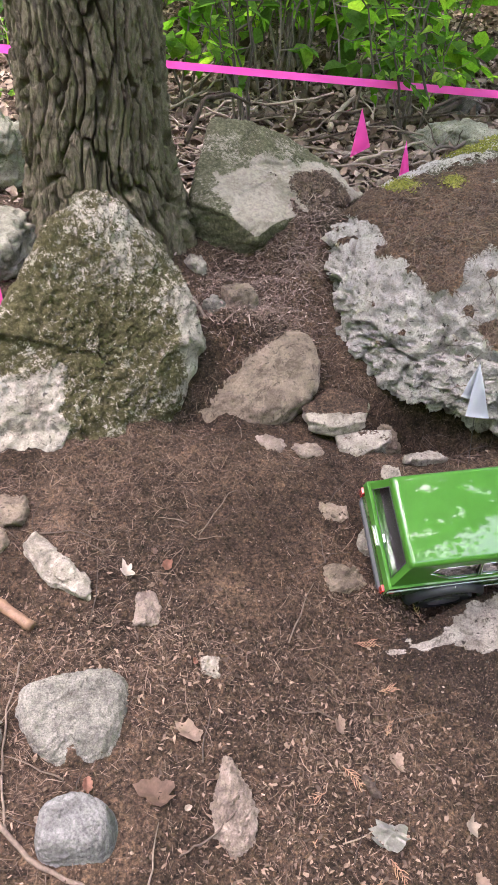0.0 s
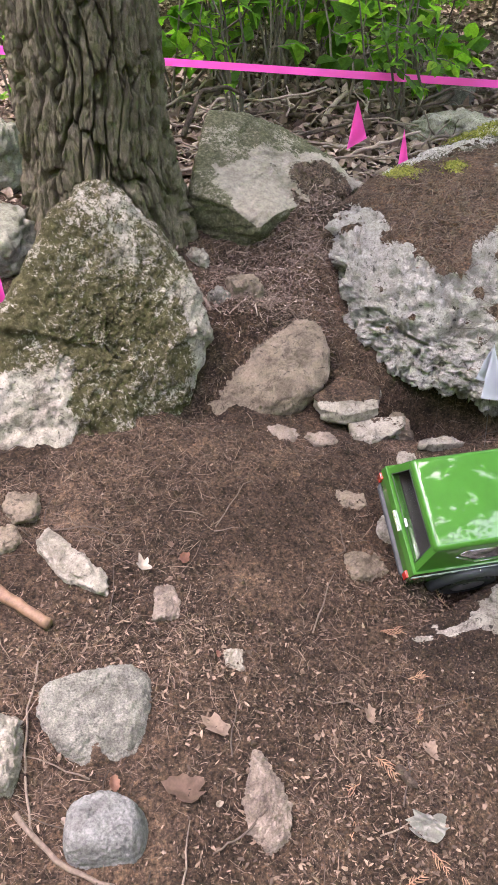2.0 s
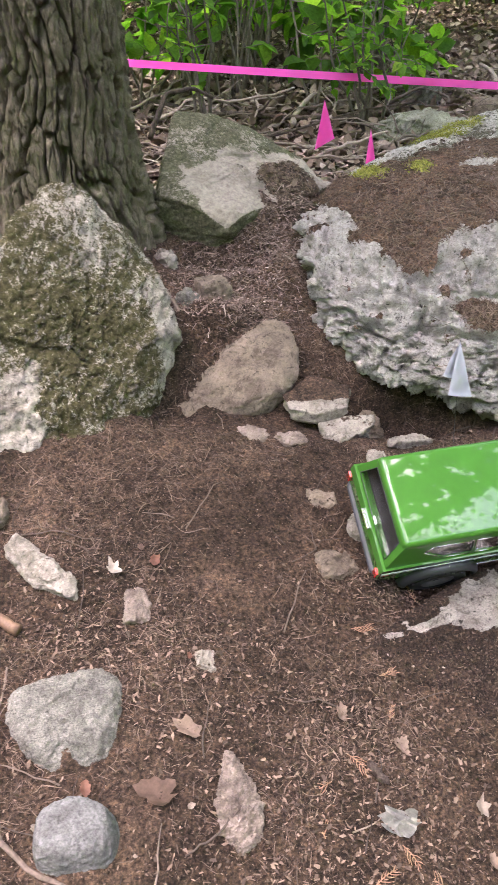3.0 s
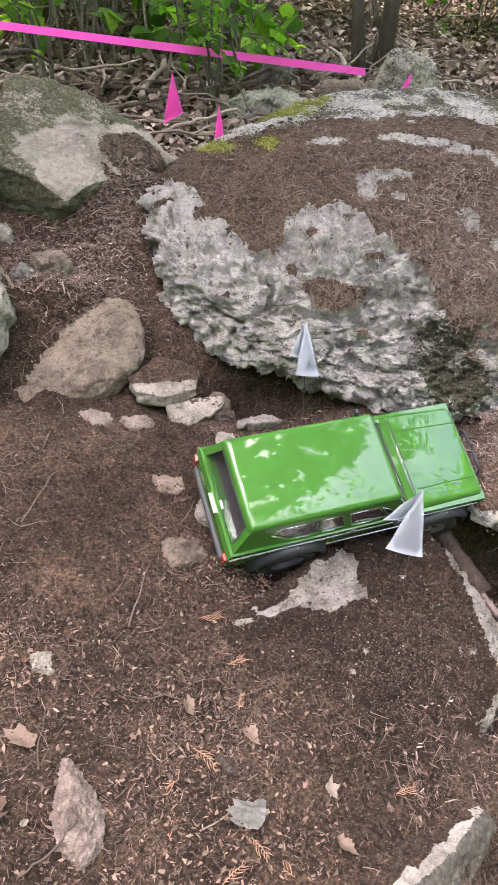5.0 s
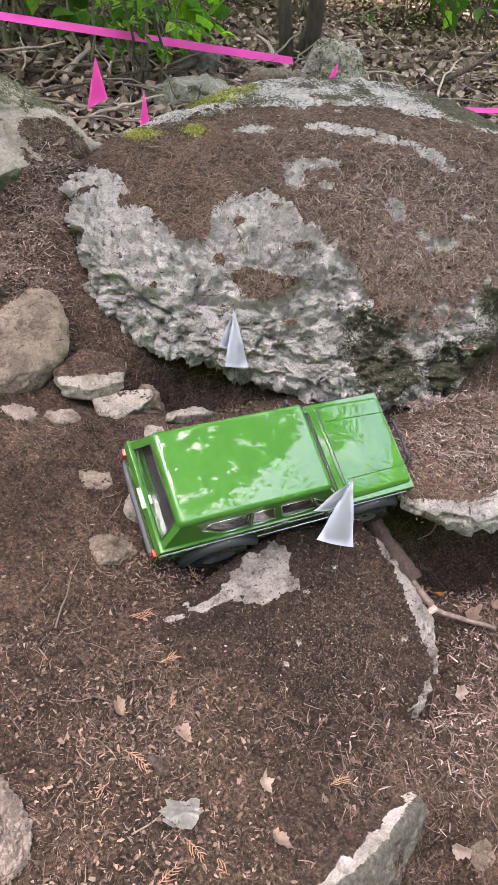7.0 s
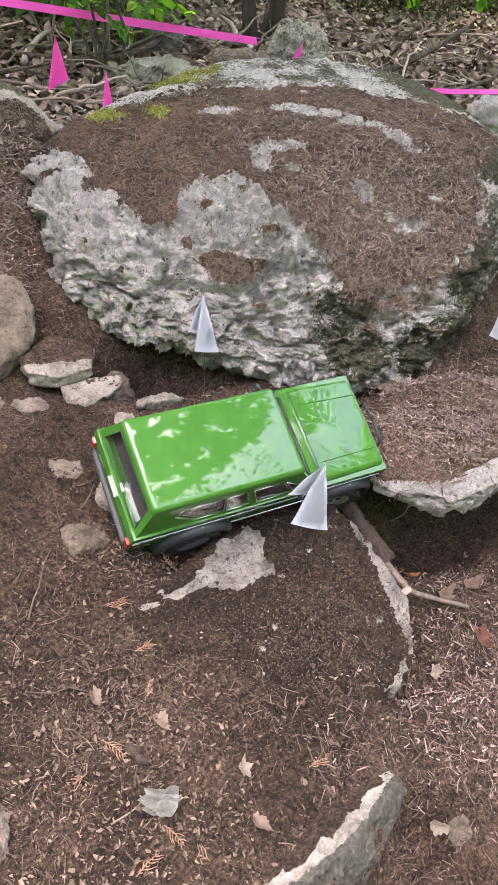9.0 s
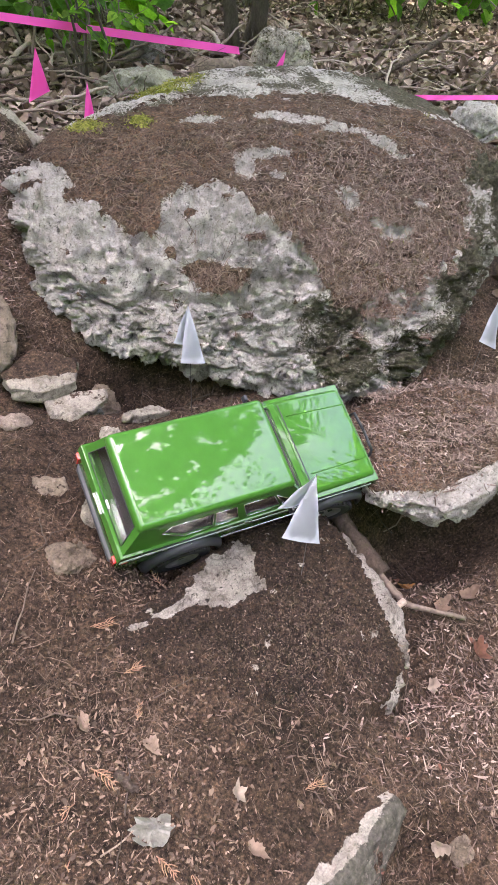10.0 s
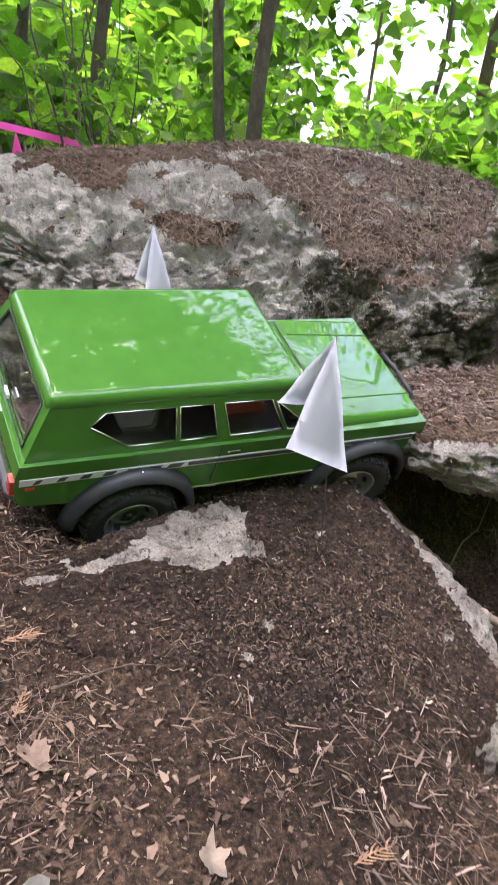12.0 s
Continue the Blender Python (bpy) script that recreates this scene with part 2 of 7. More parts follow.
def rock_material(name, pale, mid, dark, scale=1.0, moss=(0.075, 0.072, 0.028), moss2=(0.15, 0.14, 0.085), pits=0.5, soil=True, relief=0.004, speck=(0.62, 1.25), dry=(1.0, 1.0, 1.0), stains=0.8):
    m, nt, b = mat(name)
    vec = coords(nt)
    col = ramp(nt, noise_tex(nt, vec, 9 * scale, 8, 0.7, 0.4), [(0.3, dark), (0.5, mid), (0.68, pale)])
    grain = ramp(nt, noise_tex(nt, vec, 160 * scale, 6, 0.75), [(0.32, grey(speck[0])), (0.5, grey(0.97)), (0.7, grey(speck[1]))])
    col = mix(nt, 1.0, col, grain, "MULTIPLY")
    # dark spots put into the colour for the shade of small pits
    pit_shade = ramp(nt, noise_tex(nt, vec, 48 * scale, 5, 0.7, 0.6), [(0.34, grey(1)), (0.44, grey(0))])
    col = mix(nt, mix(nt, 1.0, pit_shade, grey(pits), "MULTIPLY"), col, tuple(c * 0.28 for c in dark))
    stain = ramp(nt, noise_tex(nt, vec, 17 * scale, 9, 0.75, 0.8), [(0.53, grey(0)), (0.62, grey(pits * stains))])
    col = mix(nt, stain, col, tuple(c * 0.6 for c in dark))
    # moss where the attribute says, broken by two noises
    ma = attribute(nt, "moss")
    n1 = noise_tex(nt, vec, 95, 10, 0.85, 0.4)
    mm = node(nt, "ShaderNodeMath")
    mm.operation = "ADD"
    nt.links.new(ma, mm.inputs[0])
    nt.links.new(n1, mm.inputs[1])
    mfac = ramp(nt, mm.outputs[0], [(0.94, grey(0)), (0.97, grey(1))])
    mcol = ramp(nt, noise_tex(nt, vec, 120, 5, 0.7), [(0.3, tuple(0.45 * c for c in moss)), (0.5, moss), (0.72, moss2)])
    col = mix(nt, mfac, col, mcol)
    height = noise_tex(nt, vec, 110 * scale, 8, 0.75)
    if soil:
        ragged = node(nt, "ShaderNodeMath")
        ragged.operation = "MULTIPLY_ADD"
        nt.links.new(noise_tex(nt, vec, 150, 6, 0.7, 0.5), ragged.inputs[0])
        ragged.inputs[1].default_value = 0.9
        nt.links.new(attribute(nt, "soil"), ragged.inputs[2])
        sa = ramp(nt, ragged.outputs[0], [(0.92, grey(0)), (0.98, grey(1))])
        col = mix(nt, sa, col, soil_colour(nt, vec, dry))
    nt.links.new(col, b.inputs["Base Color"])
    b.inputs["Roughness"].default_value = 0.92
    b.inputs["Specular IOR Level"].default_value = 0.25
    n1 = bump(nt, b, noise_tex(nt, vec, 330 * scale, 4, 0.7), 0.6, relief * 0.5)
    n2 = bump(nt, b, height, 0.9, relief * 1.6, n1)
    bump(nt, b, noise_tex(nt, vec, 42, 7, 0.7, 0.9), 0.9, relief * 3.0, n2)
    return m


def soil_material():
    m, nt, b = mat("forest_soil")
    vec = coords(nt)
    col = soil_colour(nt, vec)
    nt.links.new(col, b.inputs["Base Color"])
    b.inputs["Roughness"].default_value = 0.95
    b.inputs["Specular IOR Level"].default_value = 0.2
    n1 = bump(nt, b, noise_tex(nt, vec, 420, 4, 0.7), 0.8, 0.002)
    bump(nt, b, noise_tex(nt, vec, 95, 7, 0.75, 0.5), 1.0, 0.011, n1)
    return m


def island_material(name, stops, rough=0.8, translucent=0.0):
    """Pieces that vary one by one."""
    m, nt, b = mat(name)
    g = nt.nodes.new("ShaderNodeNewGeometry")
    col = ramp(nt, g.outputs["Random Per Island"], stops)
    vec = coords(nt)
    var = ramp(nt, noise_tex(nt, vec, 90, 4, 0.6), [(0.3, grey(0.7)), (0.7, grey(1.2))])
    col = mix(nt, 1.0, col, var, "MULTIPLY")
    nt.links.new(col, b.inputs["Base Color"])
    b.inputs["Roughness"].default_value = rough
    b.inputs["Specular IOR Level"].default_value = 0.3
    if translucent:
        tr = nt.nodes.new("ShaderNodeBsdfTranslucent")
        lit = mix(nt, 1.0, col, (1.75, 1.85, 0.75), "MULTIPLY")
        nt.links.new(lit, tr.inputs["Color"])
        mx = node(nt, "ShaderNodeMixShader", Fac=translucent)
        nt.links.new(b.outputs[0], mx.inputs[1])
        nt.links.new(tr.outputs[0], mx.inputs[2])
        nt.links.new(mx.outputs[0], nt.nodes["Material Output"].inputs["Surface"])
    return m


def object_material(name, stops, rough=0.8, grain=60, stretch=(1, 1, 1), relief=0.001):
    """One colour per object, with grain."""
    m, nt, b = mat(name)
    oi = nt.nodes.new("ShaderNodeObjectInfo")
    col = ramp(nt, oi.outputs["Random"], stops)
    vec = coords(nt, stretch)
    f = noise_tex(nt, vec, grain, 6, 0.7)
    col = mix(nt, 1.0, col, ramp(nt, f, [(0.3, grey(0.55)), (0.7, grey(1.3))]), "MULTIPLY")
    nt.links.new(col, b.inputs["Base Color"])
    b.inputs["Roughness"].default_value = rough
    bump(nt, b, f, 0.6, relief)
    return m


def plain(name, colour, rough=0.5, metal=0.0, coat=0.0, wear=0.0, scale=60):
    m, nt, b = mat(name)
    if wear:
        vec = coords(nt)
        f = ramp(nt, noise_tex(nt, vec, scale, 6, 0.7), [(0.35, grey(1 - wear)), (0.7, grey(1 + wear * 0.5))])
        nt.links.new(mix(nt, 1.0, colour, f, "MULTIPLY"), b.inputs["Base Color"])
    else:
        b.inputs["Base Color"].default_value = (*colour, 1)
    b.inputs["Roughness"].default_value, b.inputs["Metallic"].default_value = rough, metal
    b.inputs["Coat Weight"].default_value = coat
    return m


SOIL = soil_material()
LIMESTONE = rock_material("pitted_limestone", (0.64, 0.60, 0.53), (0.52, 0.485, 0.425), (0.31, 0.28, 0.24), 1.6, pits=1.0, relief=0.005, speck=(0.5, 1.25), moss=(0.080, 0.074, 0.046), moss2=(0.20, 0.185, 0.125), dry=(1.6, 1.47, 1.40), stains=0.5)
MOSSY_STONE = rock_material("mossy_limestone", (0.60, 0.55, 0.455), (0.45, 0.405, 0.33), (0.15, 0.13, 0.10), 1.5, pits=0.8, moss=(0.078, 0.070, 0.028), moss2=(0.165, 0.148, 0.075))
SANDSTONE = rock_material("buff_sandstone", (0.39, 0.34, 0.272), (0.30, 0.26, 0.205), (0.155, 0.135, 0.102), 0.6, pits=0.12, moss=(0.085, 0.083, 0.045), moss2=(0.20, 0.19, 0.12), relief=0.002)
FIELDSTONE = rock_material("brown_fieldstone", (0.32, 0.262, 0.192), (0.215, 0.172, 0.126), (0.095, 0.074, 0.053), 1.6, pits=0.75, relief=0.003)
GREY_STONE = rock_material("grey_granite", (0.26, 0.250, 0.210), (0.19, 0.182, 0.152), (0.085, 0.080, 0.066), 2.2, pits=0.6, relief=0.0018, speck=(0.34, 1.6))
BLUE_STONE = rock_material("blue_grey_gneiss", (0.235, 0.234, 0.220), (0.17, 0.168, 0.157), (0.085, 0.081, 0.072), 1.4, pits=0.35, relief=0.0015, speck=(0.45, 1.45))
GREEN_STONE = rock_material("green_stained_stone", (0.36, 0.35, 0.27), (0.24, 0.235, 0.175), (0.11, 0.108, 0.078), 1.2, pits=0.3, moss=(0.10, 0.105, 0.05), moss2=(0.17, 0.175, 0.095), relief=0.002)
SLAB_STONE = rock_material("tilted_slab_stone", (0.42, 0.39, 0.33), (0.32, 0.29, 0.242), (0.16, 0.14, 0.115), 2.0, pits=0.4, moss=(0.085, 0.080, 0.063), moss2=(0.15, 0.142, 0.112), relief=0.002)
PINK_STONE = rock_material("pink_granite", (0.37, 0.305, 0.245), (0.245, 0.197, 0.156), (0.12, 0.092, 0.074), 2.4, pits=0.6, relief=0.002)
PALE_STONE = rock_material("pale_limestone", (0.40, 0.362, 0.295), (0.29, 0.260, 0.208), (0.13, 0.112, 0.086), 2.0, pits=0.7, relief=0.002)
WHITE_STONE = rock_material("white_limestone", (0.53, 0.485, 0.42), (0.38, 0.345, 0.295), (0.15, 0.13, 0.105), 2.6, pits=1.0, relief=0.0045, speck=(0.4, 1.3), dry=(0.66, 0.65, 0.66))
LITTER = island_material("needle_litter", [(0.0, (0.050, 0.034, 0.0235)), (0.4, (0.125, 0.086, 0.060)), (0.8, (0.205, 0.146, 0.105)), (0.975, (0.200, 0.146, 0.102)), (1.0, (0.30, 0.226, 0.163))])
FLAKES = island_material("tan_flakes", [(0.0, (0.045, 0.0305, 0.0205)), (0.45, (0.115, 0.079, 0.054)), (0.85, (0.20, 0.140, 0.098)), (0.98, (0.24, 0.172, 0.122)), (1.0, (0.30, 0.22, 0.16))])
STRAW = island_material("pinkish_straw", [(0.0, (0.065, 0.045, 0.034)), (0.5, (0.155, 0.110, 0.085)), (0.85, (0.25, 0.185, 0.145)), (0.97, (0.32, 0.243, 0.193)), (1.0, (0.40, 0.315, 0.255))])
DEAD_LEAF = island_material("dead_leaves", [(0.0, (0.105, 0.074, 0.052)), (0.4, (0.205, 0.150, 0.108)), (0.8, (0.32, 0.248, 0.185)), (1.0, (0.45, 0.37, 0.29))])
GREEN_LEAF = island_material("green_leaves", [(0.0, (0.05, 0.12, 0.022)), (0.4, (0.09, 0.22, 0.03)), (0.75, (0.14, 0.30, 0.036)), (1.0, (0.25, 0.40, 0.055))], 0.5, 0.68)
CANOPY_LEAF = island_material("canopy_leaves", [(0.0, (0.03, 0.075, 0.015)), (0.5, (0.05, 0.12, 0.02)), (1.0, (0.09, 0.19, 0.03))], 0.6, 0.4)
TWIG = object_material("dry_twig", [(0.0, (0.10, 0.075, 0.056)), (0.5, (0.24, 0.187, 0.145)), (1.0, (0.42, 0.345, 0.275))], 0.85, 120)
STEM = object_material("shrub_stem", [(0.0, (0.075, 0.062, 0.047)), (1.0, (0.25, 0.205, 0.155))], 0.85, 80)


# ---- rocks ----
def sphere_dirs(level):
    if level > 20:
        # a cube of level x level quads a side, blown up
        a = np.tan(np.linspace(-1, 1, level + 1) * np.pi / 4)
        u, w = (q.ravel() for q in np.meshgrid(a, a))
        one = np.ones_like(u)
        sides = [(one, u, w), (-one, w, u), (w, one, u), (u, -one, w), (u, w, one), (w, u, -one)]
        v = np.concatenate([np.stack(q, 1) for q in sides])
        i = np.arange((level + 1) ** 2).reshape(level + 1, level + 1)
        q = np.stack([i[:-1, :-1].ravel(), i[:-1, 1:].ravel(), i[1:, 1:].ravel(), i[1:, :-1].ravel()], 1)
        q = np.concatenate([q + k * len(u) for k in range(6)])
        f = np.concatenate([q[:, :3], q[:, [0, 2, 3]]])
        v /= np.linalg.norm(v, axis=1)[:, None]
        keep, back = np.unique(np.round(v, 6), axis=0, return_inverse=True)
        return keep, back.ravel()[f]
    bm = bmesh.new()
    bmesh.ops.create_icosphere(bm, subdivisions=level, radius=1.0)
    v = np.array([q.co[:] for q in bm.verts])
    f = np.array([[q.index for q in p.verts] for p in bm.faces])
    bm.free()
    return v, f


SPHERES = {}


def rock_arrays(corners, level=5, soft=12.0, front=None):
    """A rock from the block that its corners span, with rounded edges: vertices, faces and outward ways."""
    if level not in SPHERES:
        SPHERES[level] = sphere_dirs(level)
    d, f = SPHERES[level]
    c = np.asarray(corners, float)
    mid = (c.min(0) + c.max(0)) / 2
    half = (c.max(0) - c.min(0)) / 2
    bm = bmesh.new()
    for q in c:
        bm.verts.new(q - mid)
    bmesh.ops.convex_hull(bm, input=bm.verts[:])
    bm.normal_update()
    planes = [(np.array(p.normal[:]), p.normal.dot(p.verts[0].co)) for p in bm.faces]
    bm.free()
    if front is not None:
        d = d + np.asarray(front)
    d = d * half
    d = d / np.linalg.norm(d, axis=1)[:, None]
    acc = np.zeros(len(d))
    for n, off in planes:
        if abs(off) > 1e-6:
            s = 1.0 if off > 0 else -1.0
            acc += np.clip(d @ n * s / abs(off), 0, None) ** soft
    return mid + d * (acc ** (-1 / soft))[:, None], f, d


def relief(v, lumps, seed):
    """The sum of lumps (kind, freq, size, stretch) at the points v."""
    out = np.zeros(len(v))
    for k, (kind, freq, size, stretch) in enumerate(lumps):
        p = v * np.asarray(stretch)
        if kind == "pits":
            out -= size * sstep((vnoise(p * freq + 0.6 * vnoise(p * freq * 1.9, seed + 5)[:, None], seed + 7 * k) - 0.12) / 0.3)
            continue
        if kind == "cracks":
            w = p + 0.30 / freq * np.stack([fbm(p, freq * 1.5, 3, seed + 1), fbm(p, freq * 1.5, 3, seed + 2), fbm(p, freq * 1.5, 3, seed + 3)], 1)
            out -= size * (1 - sstep(np.abs(vnoise(w * freq, seed + 7 * k)) / 0.17))
            continue
        if kind == "facets":
            out += size * facets(p + 0.35 / freq * np.stack([fbm(p, freq, 3, seed + 1), fbm(p, freq, 3, seed + 2), fbm(p, freq, 3, seed + 3)], 1), freq, seed + k)
            continue
        if kind == "fbm":
            w = fbm(p, freq, 4, seed + 7 * k)
        else:
            w = ridged(p + 0.25 / freq * np.stack([fbm(p, freq, 2, seed + 1), fbm(p, freq, 2, seed + 2), fbm(p, freq, 2, seed + 3)], 1), freq, 3, seed + 7 * k)
        out += size * (-w if kind == "billow" else w)
    return out


def vertex_normals(v, f):
    n = np.zeros_like(v)
    fn = np.cross(v[f[:, 1]] - v[f[:, 0]], v[f[:, 2]] - v[f[:, 0]])
    for i in range(3):
        np.add.at(n, f[:, i], fn)
    return n / (np.linalg.norm(n, axis=1)[:, None] + 1e-12)


def rock(name, label, category, corners, material, level=5, soft=12.0, lumps=(), seed=0, moss=None, soil=None, proud=0.004, group="", kind="", front=None, calm=None):
    v, f, d = rock_arrays(corners, level, soft, front)
    v = v + d * relief(v, lumps[:1], seed)[:, None]
    n = vertex_normals(v, f)
    m = moss(v, n) if moss else np.zeros(len(v))
    s = np.clip(soil(v, n), 0, 1) if soil else np.zeros(len(v))
    cover = sstep((s - 0.15) / 0.4)
    v = v + n * (relief(v, lumps[1:], seed + 50) * (1 - 0.75 * cover) * (calm(v) if calm else 1))[:, None]
    if soil:
        v = v + n * (proud * cover * (1 + 0.8 * fbm(v, 60, 3, 4)))[:, None]
    n = vertex_normals(v, f)
    me = mesh_np(name, v, f)
    float_attribute(me, "moss", m)
    float_attribute(me, "soil", s)
    me.materials.append(material)
    ob = tagged(new(name, me), label, category, group, kind)
    return ob, v, n, s


def boulder_soil(v, n):
    """Duff on the boulder: bare below a ragged rim and over the back, with bare patches and islands of soil."""
    x, y, z = v.T
    q = y + z
    j = fbm(v, 20, 5, 60) + 0.45 * fbm(v, 62, 3, 61)
    rim = np.interp(x, [0.10, 0.29, 0.330, 0.355, 0.385, 0.405, 0.48, 0.515, 0.57, 0.655, 0.70, 0.712, 0.757, 0.80, 0.83, 0.90, 0.96, 1.02, 1.09, 1.135, 1.25, 1.32, 1.5], [2.46, 2.43, 2.34, 2.18, 2.15, 2.05, 2.03, 2.12, 2.19, 2.20, 2.15, 2.05, 2.00, 1.96, 1.74, 1.68, 1.66, 1.66, 1.75, 1.82, 1.97, 2.20, 2.40])
    back = np.interp(x, [0.3, 0.40, 0.56, 0.73, 0.85, 0.96, 1.10, 1.24, 1.38, 1.6], [2.62, 2.63, 2.69, 2.76, 2.73, 2.70, 2.72, 2.71, 2.63, 2.55])
    s = 0.5 + 0.5 * np.clip((q - rim + 0.05 * j) / 0.035, -1, 1)
    s = s - 0.9 * np.clip((q - back + 0.09 * j) / 0.05, 0, 1)
    right = sstep((x - 0.80) / 0.06)
    s = s + 1.0 * right * (j - 0.16) * sstep((2.10 - q) / 0.25)
    s = s - 0.5 * right * sstep((0.14 - z + 0.05 * fbm(v, 14, 3, 69)) / 0.06) - (1 - right) * 0.6 * sstep((0.15 - n[:, 2]) / 0.3)
    s = s + 1.3 * np.clip(fbm(v, 40, 4, 70) - 0.20, 0, 0.5)
    for cx, cq, rx, rq, k in ((0.815, 2.345, 0.075, 0.032, -1.3), (0.745, 2.265, 0.030, 0.055, -1.3), (0.815, 2.235, 0.022, 0.025, -1.0), (0.950, 2.105, 0.026, 0.060, -1.2), (1.034, 1.955, 0.045, 0.030, -1.0),
                              (0.92, 2.60, 0.06, 0.028, -1.2), (1.00, 2.55, 0.07, 0.035, -1.2), (1.08, 2.48, 0.07, 0.04, -1.2), (1.15, 2.39, 0.05, 0.045, -1.1), (1.19, 2.31, 0.04, 0.03, -0.9), (0.73, 2.60, 0.06, 0.03, -1.2),
                              (1.09, 1.70, 0.03, 0.09, -0.9), (0.99, 1.99, 0.02, 0.02, -0.8), (1.13, 2.06, 0.03, 0.03, -0.8), (0.59, 1.835, 0.060, 0.045, 1.3), (0.545, 1.875, 0.035, 0.02, 0.9), (0.56, 2.07, 0.014, 0.02, 0.9),
                              (0.50, 1.94, 0.012, 0.02, 0.9), (0.69, 1.97, 0.026, 0.018, 1.0), (0.66, 2.13, 0.02, 0.025, 0.8), (0.63, 1.72, 0.03, 0.015, 0.8), (0.26, 2.30, 0.03, 0.02, 0.7), (0.345, 2.215, 0.045, 0.045, 0.85), (0.40, 2.10, 0.03, 0.02, 0.7)):
        s = s + k * np.exp(-(((x - cx) / rx) ** 2) - ((q - cq) / rq) ** 2) * (1 + 0.5 * j)
    return s


def boulder_moss(v, n):
    x, y, z = v.T
    q = y + z
    edge = np.interp(x, [0.6, 0.80, 0.90, 1.02, 1.09, 1.25, 1.32, 1.5], [1.70, 1.80, 1.74, 1.73, 1.82, 2.05, 2.3, 2.5])
    right = sstep((x - 0.66 + 0.05 * fbm(v, 9, 3, 65)) / 0.12) * sstep((edge - q + 0.10 * fbm(v, 12, 3, 66)) / 0.08)
    foot = sstep((0.13 - z + 0.04 * fbm(v, 13, 3, 68)) / 0.05)
    return 0.02 + 0.45 * right - 0.34 * right * foot + 0.10 * sstep((0.22 - z) / 0.1) + 0.20 * fbm(v, 16, 4, 67) + 0.30 * sstep((x - 1.36) / 0.12) + 0.42 * sstep((q - 2.62) / 0.1)


BOULDER = [(0.13, 1.68, 0.32), (0.17, 1.53, 0.285), (0.235, 1.46, 0.21), (0.35, 1.40, 0.155), (0.455, 1.35, 0.115), (0.60, 1.305, 0.10), (0.85, 1.25, 0.06), (1.06, 1.28, 0.08), (0.27, 1.50, 0.27), (0.60, 1.325, 0.24), (0.86, 1.265, 0.20), (1.11, 1.32, 0.24), (1.27, 1.45, 0.34),
           (0.150, 1.66, 0.355), (0.47, 1.61, 0.415), (0.80, 1.57, 0.425), (1.15, 1.57, 0.435), (0.11, 1.85, 0.400), (0.15, 2.05, 0.40), (0.50, 1.92, 0.475), (0.85, 1.92, 0.500), (1.34, 1.95, 0.500),
           (0.33, 2.30, 0.43), (0.60, 2.52, 0.48), (0.90, 2.70, 0.525), (1.30, 2.70, 0.525), (1.70, 2.45, 0.47), (1.62, 1.80, 0.37), (1.72, 2.00, 0.26),
           (0.15, 1.75, 0.08), (0.50, 1.66, 0.02), (1.10, 1.50, -0.04), (1.60, 1.90, -0.02), (1.50, 2.75, 0.10), (0.50, 2.55, 0.10)]
boulder, boulder_v, boulder_n, boulder_s = rock(
    "boulder", "huge pitted pale limestone boulder capped with brown needle duff", "boulder", BOULDER, LIMESTONE, 178, 14,
    [("fbm", 3.0, 0.03, (1, 1, 1)), ("facets", 9.0, 0.020, (0.9, 0.9, 1.2)), ("billow", 15.0, 0.006, (0.85, 0.9, 1.3)), ("facets", 22.0, 0.013, (0.9, 0.9, 1.2)), ("cracks", 7.0, 0.024, (0.85, 0.9, 1.3)), ("facets", 36.0, 0.009, (0.9, 0.9, 1.2)), ("pits", 22.0, 0.013, (0.9, 1, 1.2)), ("pits", 44.0, 0.010, (0.9, 1, 1.2)), ("fbm", 110.0, 0.0045, (1, 1, 1.0))], 11, boulder_moss, boulder_soil, 0.006, front=(-0.14, -0.56, 0.34), calm=lambda v: 1 - 0.75 * sstep((v[:, 1] + v[:, 2] - 2.48) / 0.15))

ROCK_A = [(-0.34, 1.62, 0.625), (-0.28, 1.63, 0.60), (-0.235, 1.63, 0.545), (-0.10, 1.53, 0.37), (-0.09, 1.53, 0.30), (-0.155, 1.43, 0.21), (-0.225, 1.35, 0.18), (-0.36, 1.24, 0.16), (-0.52, 1.18, 0.15), (-0.55, 1.30, 0.36),
          (-0.425, 1.50, 0.545), (-0.409, 1.54, 0.588), (-0.373, 1.58, 0.612), (-0.30, 1.585, 0.600), (-0.222, 1.63, 0.51), (-0.35, 1.80, 0.50), (-0.20, 1.75, 0.45), (-0.13, 1.62, 0.20), (-0.52, 1.60, 0.20), (-0.52, 1.70, 0.40), (-0.50, 1.25, 0.03), (-0.20, 1.40, 0.05)]


def moss_a(v, n):
    x, y, z = v.T
    foot = sstep((0.35 - z + 0.05 * fbm(v, 12, 3, 82)) / 0.06) * sstep((-0.36 - x + 0.05 * fbm(v, 12, 3, 83)) / 0.06)
    edge = np.exp(-(((x + 0.11) / 0.03) ** 2)) * 0.3
    crest = np.exp(-(((x + 0.275) / 0.035) ** 2)) * sstep((z - 0.42) / 0.08)
    return 0.50 - 0.40 * foot - edge - 0.07 * crest + 0.10 * fbm(v, 9, 4, 80) + 0.07 * fbm(v, 34, 4, 81)


